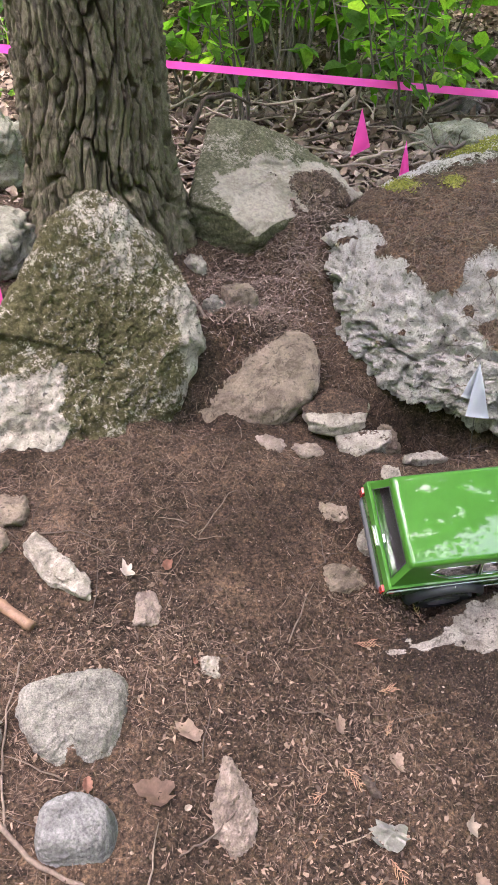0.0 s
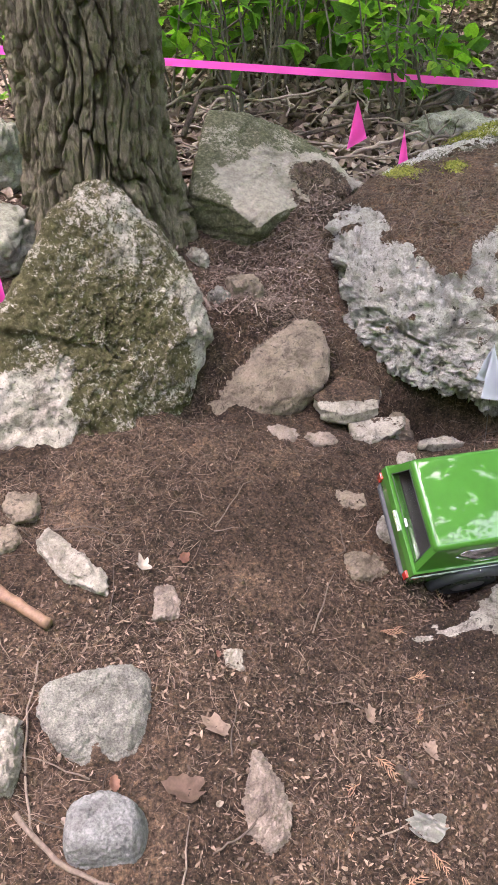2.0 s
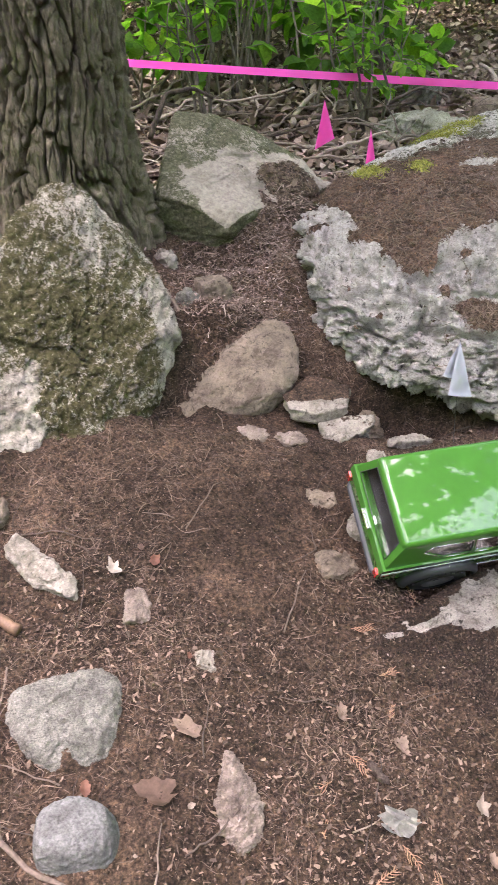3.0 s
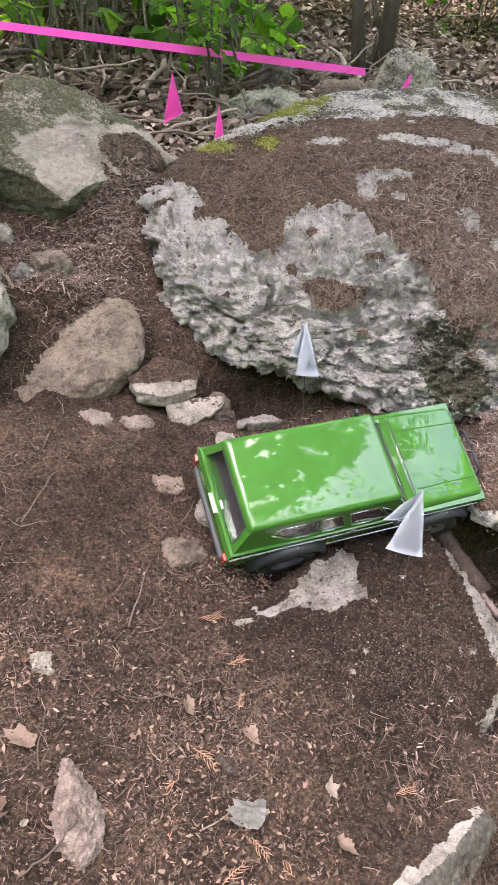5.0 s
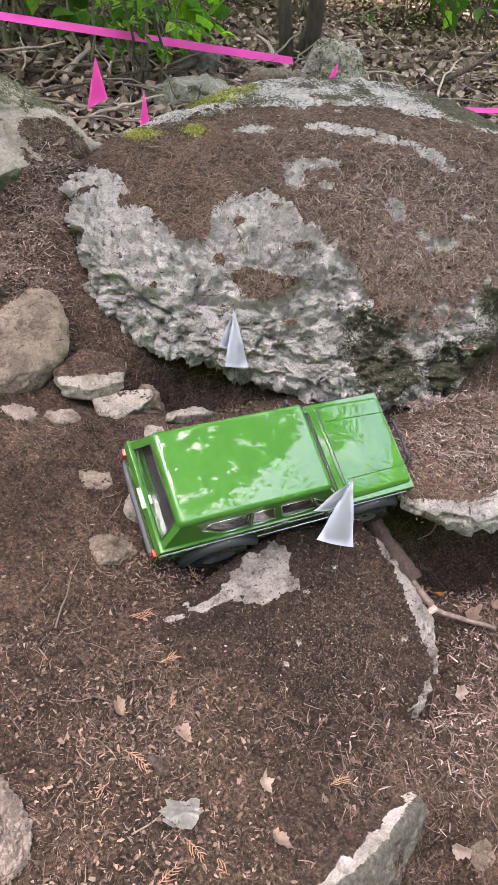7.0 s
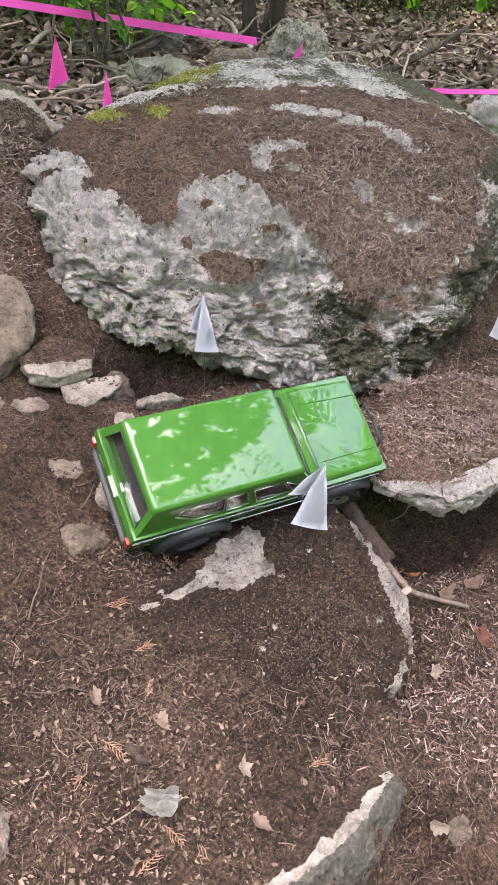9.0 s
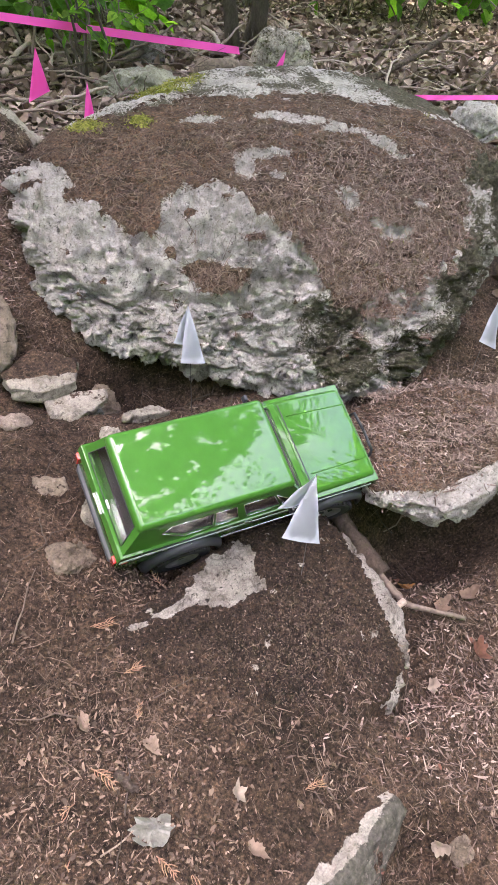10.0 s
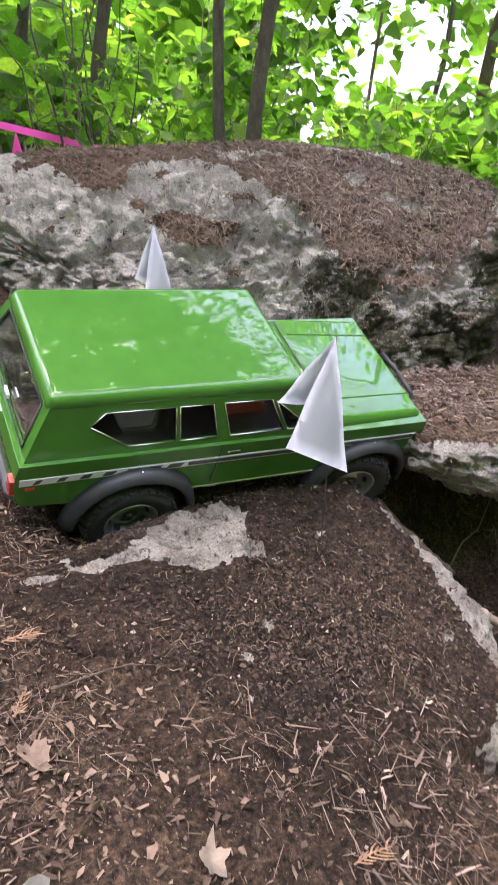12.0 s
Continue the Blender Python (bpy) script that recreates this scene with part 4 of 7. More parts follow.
def cells(q, seed):
    """Cells of a jittered lattice in the plane: distance to the nearest seed, width to the cell's edge, and each cell's own level."""
    i = np.floor(q).astype(np.int64)
    d1, d2, lev = np.full(len(q), 99.0), np.full(len(q), 99.0), np.zeros(len(q))
    for dx in (-1, 0, 1):
        for dy in (-1, 0, 1):
            a = i + np.array([dx, dy])
            h = (a[:, 0] * 374761393 + a[:, 1] * 668265263 + seed * 974711) & 0xFFFFFFFF
            h = ((h ^ (h >> 15)) * 2246822519) & 0xFFFFFFFF
            h = h ^ (h >> 13)
            d = np.hypot(*(a + np.stack([h & 255, (h >> 8) & 255], 1) / 255.0 - q).T)
            near = d < d1
            d2 = np.where(near, d1, np.minimum(d2, d))
            lev = np.where(near, ((h >> 16) & 255) / 127.5 - 1, lev)
            d1 = np.where(near, d, d1)
    return d1, d2 - d1, lev


def big_tree(x, y, r, height):
    base = gz(x, y)
    th = np.concatenate([np.linspace(-2.75, -0.25, 290, endpoint=False), np.linspace(-0.25, 2 * np.pi - 2.75, 50, endpoint=False)])
    zz = np.concatenate([np.linspace(-0.15, 1.0, 240), np.linspace(1.02, height, 30)])
    T, H = np.meshgrid(th, zz)
    flare = 1 + 0.30 * np.exp(-np.clip(H + 0.02, 0, None) / 0.12) * (1 + 0.35 * np.sin(5 * T + 1.0)) - 0.03 * np.clip(H, 0, None)
    taper = np.where(H > 1, np.clip(1 - 0.07 * (H - 1), 0.3, 1), 1)
    R = r * flare * taper
    p = np.stack([np.cos(T) * r, np.sin(T) * r, H], -1).reshape(-1, 3)
    # interlaced ridges: long cells that slant and meet, deep cracks between them, each split into plates
    flat = np.stack([T.ravel() * r, H.ravel()], 1)
    warp = np.stack([fbm(p * np.array([1, 1, 0.5]), 11, 3, 1), fbm(p, 13, 3, 2)], 1)
    slant = 0.16 * np.sin(H.ravel() * 9 + 2.5 * fbm(p, 4, 2, 6)) * 0.05
    near, gap, level = cells((flat + np.stack([slant, 0 * slant], 1)) / np.array([0.030, 0.20]) + warp * np.array([1.0, 0.36]), 3)
    gap = gap + 0.10 * fbm(p, 90, 3, 12)
    n2, gap2, level2 = cells(flat / np.array([0.022, 0.060]) + warp * np.array([1.6, 1.1]) + 3.7, 8)
    depth = 0.030 * (1 - sstep(gap / 0.20)) + 0.006 * (1 - sstep(gap2 / 0.13))
    plate = 0.008 + 0.005 * level + 0.0018 * level2 + 0.006 * facets(p * np.array([1, 1, 0.35]), 70, 4) + 0.002 * fbm(p, 160, 3, 9)
    R = R.ravel() - depth + plate
    lean = 0.012 * H.ravel()
    v = np.stack([x + np.cos(T.ravel()) * R + lean, y + np.sin(T.ravel()) * R, base + H.ravel()], 1)
    n, m = T.shape
    i = np.arange(n * m).reshape(n, m)
    f = np.stack([i[:-1].ravel(), np.roll(i, -1, 1)[:-1].ravel(), np.roll(i, -1, 1)[1:].ravel(), i[1:].ravel()], 1)
    t = thing("tree", "thick old tree trunk with deeply furrowed grey-brown bark", "tree")
    part("trunk", mesh_np("trunk", v, f), BARK, t)
    rng = np.random.default_rng(5)
    top = np.array([x + 0.07, y, base + height])
    for i in range(9):
        s = top - np.array([0, 0, rng.uniform(0.2, 2.2)])
        a = i * 2.4
        e = s + np.array([math.cos(a) * 2.4, math.sin(a) * 2.4, rng.uniform(0.3, 1.6)])
        part("limb", tubes_mesh("limb", [(wander(s, e, 8, 0.08, rng), np.linspace(0.055, 0.012, 8))], 8), BARK, t)
    a, d = rng.uniform(0, 2 * np.pi, 16000), np.sqrt(rng.uniform(0, 1, 16000))
    pos = np.stack([0.8 + 2.7 * d * np.cos(a), 1.8 + 2.6 * d * np.sin(a), rng.uniform(4.85, 5.2, 16000)], 1)
    open_sky = fbm(pos * np.array([1, 1, 0.10]), 3.6, 4, 32, 0.6) + 0.10 * d**3
    pos = pos[open_sky + 0.05 * rng.normal(size=len(pos)) < 0.13]
    n = len(pos)
    part("crown", leaf_mesh("crown", pos, random_ways(rng, n), rng.normal(size=(n, 3)) * 0.5 + np.array([0, 0, 1]), rng.uniform(0.10, 0.2, n), 0.8), CANOPY_LEAF, t)
    return t


def crown(rng, centre, radius, count, leaf):
    """Clumps of leaves round a centre, with uneven outline."""
    clumps = rng.normal(size=(max(6, count // 45), 3)) * np.asarray(radius) * 0.55 + np.asarray(centre)
    k = rng.integers(0, len(clumps), count)
    pos = clumps[k] + rng.normal(size=(count, 3)) * leaf * 2.6
    return pos


def limb_tree(name, label, x, y, r, height, seed, crown_at=None, crown_r=(1.4, 1.4, 1.0), leaves=2500, leaf=0.13, lean=(0, 0), material=None):
    rng = np.random.default_rng(seed)
    z = gz(x, y) - 0.05
    t = thing(name, label, "tree")
    top = np.array([x + lean[0], y + lean[1], z + height])
    trunk = wander((x, y, z), top, 14, 0.03, rng)
    radii = r * np.linspace(1.0, 0.35, 14)
    radii[0] *= 1.35
    part("trunk", tubes_mesh("trunk", [(trunk, radii)], 12, 0.15), material or SMOOTH_BARK, t)
    for i in range(5):
        s = trunk[rng.integers(6, 14)]
        d = rng.normal(size=3) * np.array([1, 1, 0.4]) + np.array([0, 0, 0.5])
        part("limb", tubes_mesh("limb", [(wander(s, s + d * height * 0.16, 6, 0.06, rng), r * np.linspace(0.35, 0.06, 6))], 6), material or SMOOTH_BARK, t)
    c = np.array(crown_at if crown_at is not None else top)
    pos = crown(rng, c, crown_r, leaves, leaf)
    n = len(pos)
    part("crown", leaf_mesh("crown", pos, random_ways(rng, n), rng.normal(size=(n, 3)) * 0.5 + np.array([0, 0, 1]), rng.uniform(0.7, 1.3, n) * leaf), CANOPY_LEAF if crown_at is None else GREEN_LEAF, t)
    return t


def shrub(x, y, height, seed, leaf=0.1, stems=3, leaves=60, label="leafy green understory shrub with thin stems", spread_r=0.35):
    rng = np.random.default_rng(seed)
    z = gz(x, y) - 0.02
    t = thing("shrub", label, "shrub", group="understory shrubs")
    br, pos, way = [], [], []
    for i in range(stems):
        end = np.array([x, y, z]) + np.array([rng.normal() * spread_r * 0.6, rng.normal() * spread_r * 0.6, height * rng.uniform(0.75, 1.1)])
        path = wander((x + rng.normal() * 0.03, y + rng.normal() * 0.03, z), end, 9, 0.06, rng)
        br.append((path, np.linspace(0.007, 0.002, 9) * (0.6 + height * 0.5)))
        for j in range(max(3, leaves // stems // 5)):
            k = rng.integers(3, 9)
            s = path[k]
            d = rng.normal(size=3) * np.array([1, 1, 0.35]) + np.array([0, 0, 0.15])
            d /= np.linalg.norm(d)
            e = s + d * spread_r * rng.uniform(0.4, 1.0)
            tw = wander(s, e, 5, 0.05, rng)
            br.append((tw, np.linspace(0.003, 0.001, 5)))
            for q in range(5):
                a = tw[min(4, q + 1)]
                pos.append(a)
                way.append(d + rng.normal(size=3) * 0.6 + np.array([0, 0, -0.25]))
    part("stem", tubes_mesh("stem", br, 4), STEM, t)
    pos, way = np.array(pos), np.array(way)
    n = len(pos)
    part("foliage", leaf_mesh("foliage", pos, way, rng.normal(size=(n, 3)) * 0.35 + np.array([0, 0, 1]), rng.uniform(0.6, 1.25, n) * leaf, 0.75), GREEN_LEAF, t)
    return t


big_tree(-0.388, 2.03, 0.172, 6.0)

# the slim double trunk beyond the boulder, and other trees
limb_tree("tree", "slim dark smooth-barked tree leaning slightly", 1.43, 3.85, 0.030, 5.5, 201, lean=(-0.40, 0.0), crown_at=(1.3, 4.2, 5.6), leaves=1800)
limb_tree("tree", "slim dark smooth-barked tree with a forked foot", 1.535, 3.87, 0.037, 6.0, 202, lean=(0.08, 0.1), crown_at=(2.0, 4.2, 6.0), leaves=1800)
limb_tree("tree", "thin dark sapling between two trunks", 1.445, 3.86, 0.012, 2.4, 203, lean=(0.33, 0.1), crown_at=(1.9, 4.3, 2.6), leaves=300)
TREES = [(0.88, 4.7, 0.038, 4.5, 0.05), (-0.05, 4.6, 0.03, 5.0, 0.1), (0.55, 4.9, 0.035, 5.5, 0.0), (-1.6, 5.5, 0.09, 6.5, 0.2), (4.3, 8.0, 0.025, 3.2, 0.1), (5.9, 9.5, 0.04, 8.0, 0.0), (-3.0, 7.5, 0.11, 8.0, 0.3),
         (0.4, 8.5, 0.12, 8.5, 0.2), (2.0, 11.0, 0.13, 9.0, 0.0), (-1.5, 11.0, 0.12, 9.0, 0.0), (8.0, 11.0, 0.12, 9.0, 0.0), (5.0, 14.0, 0.14, 9.5, 0.0), (-4.0, 2.0, 0.12, 7.5, 0.0), (4.6, 3.5, 0.10, 7.5, 0.0),
         (-2.2, -2.5, 0.13, 8.0, 0.0), (3.0, -2.5, 0.13, 8.0, 0.0)]
for i, (x, y, r, h, l) in enumerate(TREES):
    limb_tree("tree", "slender woodland tree with a leafy green crown", x, y, r, h, 210 + i, lean=(l, 0), leaves=1200, leaf=0.16, crown_r=(1.7, 1.7, 1.3))

# shrubs: thick beyond the ribbon, thinner towards the open sky on the right
rng = np.random.default_rng(31)
k = 0
for i in range(400):
    x, y = rng.uniform(-3.2, 6.5), rng.uniform(3.55, 9.0)
    az = math.degrees(math.atan2(x - 0.2, y - 0.25))
    if not -35 < az < 48 or (13 < az < 24 and y < 4.9):
        continue
    gap = 22 < az < 37
    if y < 5.2 and rng.uniform() < 0.45:
        continue
    low = y < 4.6
    if gap and rng.uniform() < 0.45:
        continue
    h = rng.uniform(0.45, 0.8) if low else rng.uniform(0.8, 2.0)
    if gap:
        h = min(h, 0.35 + 0.16 * (y - 3))
    if az > 13 and y < 5.2:
        h *= 0.6
        if rng.uniform() < 0.9:
            continue
    shrub(x, y, h, 1000 + i, rng.uniform(0.065, 0.11) if low else rng.uniform(0.10, 0.18), 2 + int(rng.integers(0, 3)), int(30 + 30 * h) if low else int(45 + 50 * h), spread_r=0.25 + 0.16 * h)
    k += 1
    if k >= 95:
        break


# low broad-leaved plants under the ribbon
for i in range(18):
    x, y = rng.uniform(-0.4, 1.2), rng.uniform(3.5, 4.6)
    shrub(x, y, rng.uniform(0.35, 0.8), 2000 + i, rng.uniform(0.085, 0.15), 2, 18, "low plant with broad light green leaves", 0.22)


# bare thin stems standing in the brush
for i in range(18):
    x, y = rng.uniform(-1.0, 1.1), rng.uniform(3.1, 5.0)
    shrub(x, y, rng.uniform(0.35, 1.1), 3000 + i, 0.05, 5, 10, "thin grey stems with few leaves", 0.22)


# a low green edge under the open sky
for i in range(12):
    az, d = radians(rng.uniform(17, 34)), rng.uniform(5.5, 8.5)
    shrub(0.2 + d * math.sin(az), 0.25 + d * math.cos(az), rng.uniform(0.5, 0.95), 4000 + i, rng.uniform(0.10, 0.17), 3, 70, "low bush with broad yellow-green leaves", 0.45)


# woods in the distance, thinner to the right so that the sky shows through, and an unseen ring against side light
def far_woods():
    rng = np.random.default_rng(77)
    pos = []
    for i in range(700):
        az = radians(rng.uniform(-60, 75))
        d = rng.uniform(9.5, 24)
        a = math.degrees(az)
        top = 0.62 * d
        z = rng.uniform(0.0, top)
        el = math.degrees(math.atan2(z, d))
        if 22 < a < 36 and 2.0 < el < 9.5 and rng.uniform() < 0.93:
            continue
        if 36 <= a and rng.uniform() < 0.35:
            continue
        c = np.array([0.2 + d * math.sin(az), 0.25 + d * math.cos(az), 0.3 + z])
        pos.append(c + rng.normal(size=(56, 3)) * np.array([0.55, 0.55, 0.38]))
    # leaves added out of view, beside and behind the camera, to cut side light
    for i in range(850):
        az = radians(rng.uniform(75, 300))
        d = rng.uniform(5.5, 13)
        c = np.array([0.2 + d * math.sin(az), 0.25 + d * math.cos(az), 0.3 + rng.uniform(0.0, 0.75 * d)])
        pos.append(c + rng.normal(size=(36, 3)) * np.array([0.6, 0.6, 0.45]))
    pos = np.concatenate(pos)
    n = len(pos)
    me = leaf_mesh("far_woods", pos, random_ways(rng, n), rng.normal(size=(n, 3)) + np.array([0, -0.6, 0.6]), rng.uniform(0.22, 0.42, n), 0.85)
    me.materials.append(GREEN_LEAF)
    tagged(new("far_woods", me), "sunlit green foliage of the woods behind, with an unseen ring of leaves added to block side light", "foliage", kind="stuff")


far_woods()


# ---- marking tape and flags ----
def tape_plastic():
    m, nt, b = mat("pink_tape")
    b.inputs["Base Color"].default_value, b.inputs["Roughness"].default_value = (1.0, 0.13, 0.58, 1), 0.4
    tr = nt.nodes.new("ShaderNodeBsdfTranslucent")
    tr.inputs["Color"].default_value = (1.0, 0.17, 0.66, 1)
    mx = node(nt, "ShaderNodeMixShader", Fac=0.5)
    nt.links.new(b.outputs[0], mx.inputs[1])
    nt.links.new(tr.outputs[0], mx.inputs[2])
    nt.links.new(mx.outputs[0], nt.nodes["Material Output"].inputs["Surface"])
    return m


PINK = tape_plastic()
WHITE = plain("white_flag", (0.52, 0.54, 0.58), 0.5, wear=0.05, scale=30)
WIRE = plain("flag_wire", (0.10, 0.095, 0.09), 0.5, 0.6)


def ribbon(a, b, width, sag, label, turn):
    a, b = np.array(a), np.array(b)
    n = 60
    s = np.linspace(0, 1, n)
    c = a + (b - a) * s[:, None]
    c[:, 2] -= sag * 4 * s * (1 - s)
    tw = radians(-42) + turn * s + 0.12 * np.sin(s * 9)
    along = (b - a) / np.linalg.norm(b - a)
    out = np.cross(along, (0, 0, 1))
    w = np.cos(tw)[:, None] * np.array([0, 0, 1]) + np.sin(tw)[:, None] * out
    v = np.concatenate([c + w * width / 2, c - w * width / 2, c + w * width / 2 + out * 0.0004, c - w * width / 2 + out * 0.0004])
    i = np.arange(n - 1)
    f = np.concatenate([np.stack([i, i + 1, n + i + 1, n + i], 1), np.stack([2 * n + i, 3 * n + i, 3 * n + i + 1, 2 * n + i + 1], 1)])
    me = mesh_np("marking_tape", v, f)
    me.materials.append(PINK)
    tagged(new("marking_tape", me), label, "tape")


ribbon((-1.6, 2.56, 0.79), (1.27, 3.365, 0.392), 0.029, 0.004, "bright pink plastic marking tape stretched between trees", 0.25)
ribbon((1.60, 2.80, 0.365), (2.9, 2.95, 0.36), 0.02, 0.01, "bright pink plastic marking tape stretched near the ground", 0.1)


def flag(label, tip, left, right, material, base, flap=None, thick=0.0006):
    """A small folded pennant on a wire stake: the tip, the two lower corners, and a folded-back flap."""
    t = thing("marker_flag", label, "flag", group="marker flags")
    tip, left, right, base = (np.array(q, float) for q in (tip, left, right, base))

    def sheet(a, b, c, name):
        n = 9
        grid, bm = {}, bmesh.new()
        nor = np.cross(b - a, c - a)
        nor /= np.linalg.norm(nor)
        for i in range(n):
            for j in range(i + 1):
                s = i / (n - 1)
                w = j / max(i, 1)
                p = a + (b - a) * s * (1 - w) + (c - a) * s * w
                p = p + nor * (0.006 * math.sin(math.pi * w) * s + 0.0015 * math.sin(9 * s + 4 * w))
                grid[i, j] = bm.verts.new(p)
        for i in range(n - 1):
            for j in range(i + 1):
                bm.faces.new((grid[i, j], grid[i + 1, j], grid[i + 1, j + 1]))
                if j < i:
                    bm.faces.new((grid[i, j], grid[i + 1, j + 1], grid[i, j + 1]))
        bmesh.ops.solidify(bm, geom=bm.faces[:], thickness=thick)
        part(name, bm, material, t, smooth=True)

    sheet(tip, left, right, "pennant")
    if flap is not None:
        sheet(tip, np.array(flap[0], float), np.array(flap[1], float), "flap")
    part("wire", tubes_mesh("wire", [(np.array([base, (base + tip) / 2 + [0.001, 0, 0], tip]), 0.0007)], 6), WIRE, t)
    return t


flag("white folded pennant on a wire in front of the boulder", (0.480, 1.395, 0.333), (0.460, 1.36, 0.222), (0.514, 1.365, 0.212), WHITE, (0.492, 1.365, 0.09), ((0.452, 1.39, 0.252), (0.48, 1.40, 0.24)))
flag("white folded pennant on a wire stuck in the slab", (0.566, 0.940, 0.262), (0.513, 0.922, 0.148), (0.588, 0.921, 0.116), WHITE, (0.576, 0.935, -0.02), ((0.512, 0.952, 0.188), (0.556, 0.955, 0.185)))
flag("bright pink pennant on a wire in the leaf litter", (0.386, 2.82, 0.490), (0.350, 2.77, 0.336), (0.420, 2.78, 0.370), PINK, (0.385, 2.8, 0.24))
flag("bright pink pennant on a wire behind the boulder", (0.493, 2.52, 0.466), (0.473, 2.475, 0.362), (0.510, 2.48, 0.362), PINK, (0.485, 2.5, 0.24))
flag("bright pink pennant bent sideways on its wire", (1.295, 2.94, 0.487), (1.230, 2.89, 0.418), (1.272, 2.90, 0.420), PINK, (1.25, 2.91, 0.22))
flag("bright pink pennant beside the mossy rock", (-0.566, 1.62, 0.458), (-0.604, 1.61, 0.345), (-0.562, 1.61, 0.311), PINK, (-0.57, 1.62, 0.22))
flag("white pennant on a wire beyond the boulder", (1.237, 1.40, 0.290), (1.200, 1.38, 0.183), (1.258, 1.38, 0.154), WHITE, (1.225, 1.40, 0.02))


# ---- the model car ----
def car_paint():
    m, nt, b = mat("green_paint")
    vec = coords(nt)
    f = ramp(nt, noise_tex(nt, vec, 30, 5, 0.6), [(0.3, grey(0.9)), (0.7, grey(1.06))])
    nt.links.new(mix(nt, 1.0, (0.039, 0.158, 0.018), f, "MULTIPLY"), b.inputs["Base Color"])
    b.inputs["Roughness"].default_value = 0.45
    b.inputs["Specular IOR Level"].default_value = 0.08
    b.inputs["Coat Weight"].default_value, b.inputs["Coat IOR"].default_value = 1.0, 1.55
    dust = ramp(nt, noise_tex(nt, vec, 45, 6, 0.7), [(0.45, grey(0.035)), (0.8, grey(0.09))])
    nt.links.new(dust, b.inputs["Coat Roughness"])
    return m


PAINT = car_paint()
TRIM = plain("chrome_trim", (0.72, 0.73, 0.74), 0.22, 1.0)
SILVER = plain("silver_rim", (0.55, 0.54, 0.52), 0.38, 0.85, wear=0.25, scale=90)
RUBBER = plain("dusty_tyre_rubber", (0.028, 0.028, 0.029), 0.8, wear=0.5, scale=70)
BLACK = plain("dark_grey_plastic", (0.035, 0.038, 0.042), 0.5, wear=0.3, scale=80)
INTERIOR = plain("dark_interior", (0.03, 0.028, 0.026), 0.7)
STRIPE_WHITE = plain("white_stripe", (0.72, 0.74, 0.74), 0.35, coat=0.6)
STRIPE_DARK = plain("charcoal_stripe", (0.05, 0.065, 0.06), 0.35, coat=0.6)
RED = plain("red_lens", (0.55, 0.03, 0.02), 0.2, coat=0.8)
ORANGE = plain("orange_seat", (0.55, 0.10, 0.05), 0.6)
GREY_CLOTH = plain("grey_seat", (0.30, 0.29, 0.28), 0.7)
LENS = plain("lamp_lens", (0.75, 0.76, 0.72), 0.1, coat=1.0)


def glass_material():
    m, nt, b = mat("window_glass")
    b.inputs["Base Color"].default_value = (0.72, 0.76, 0.74, 1)
    b.inputs["Roughness"].default_value = 0.03
    b.inputs["Transmission Weight"].default_value = 1.0
    b.inputs["IOR"].default_value = 1.15
    return m


GLASS = glass_material()


def block(corners, bevel=0.004, segments=3):
    """A bevelled solid spanned by its corners."""
    bm = bmesh.new()
    for c in corners:
        bm.verts.new(c)
    r = bmesh.ops.convex_hull(bm, input=bm.verts[:])
    bmesh.ops.dissolve_limit(bm, angle_limit=0.02, verts=bm.verts[:], edges=bm.edges[:])
    if bevel:
        bmesh.ops.bevel(bm, geom=bm.edges[:], offset=bevel, segments=segments, profile=0.5, affect="EDGES", clamp_overlap=True)
    return bm


def box(x0, x1, y0, y1, z0, z1):
    return [(x, y, z) for x in (x0, x1) for y in (y0, y1) for z in (z0, z1)]


def lathe(profile, sides=40):
    """Spins (radius, y) points round the y axis."""
    n, v, f = len(profile), [], []
    for i in range(sides):
        a = 2 * math.pi * i / sides
        v += [(r * math.cos(a), y, r * math.sin(a)) for r, y in profile]
    for i in range(sides):
        j = (i + 1) % sides
        f += [(i * n + k, i * n + k + 1, j * n + k + 1, j * n + k) for k in range(n - 1)]
    return faces_mesh("lathe", v, f)


def quad_point(q, u, v):
    a, b, c, d = (Vector(p) for p in q)
    return (a * (1 - u) + b * u) * (1 - v) + (d * (1 - u) + c * u) * v


def panel(q, holes, thick):
    """A flat panel with window openings cut through it."""
    bm = bmesh.new()
    edges = []
    for loop in [[(0, 0), (0.5, 0), (1, 0), (1, 1), (0.5, 1), (0, 1)]] + holes:
        vs = [bm.verts.new(quad_point(q, u, v)) for u, v in loop]
        edges += [bm.edges.new((vs[i], vs[(i + 1) % len(vs)])) for i in range(len(vs))]
    bmesh.ops.triangle_fill(bm, use_beauty=True, use_dissolve=False, edges=edges)
    bmesh.ops.recalc_face_normals(bm, faces=bm.faces[:])
    bmesh.ops.solidify(bm, geom=bm.faces[:], thickness=thick)
    return bm


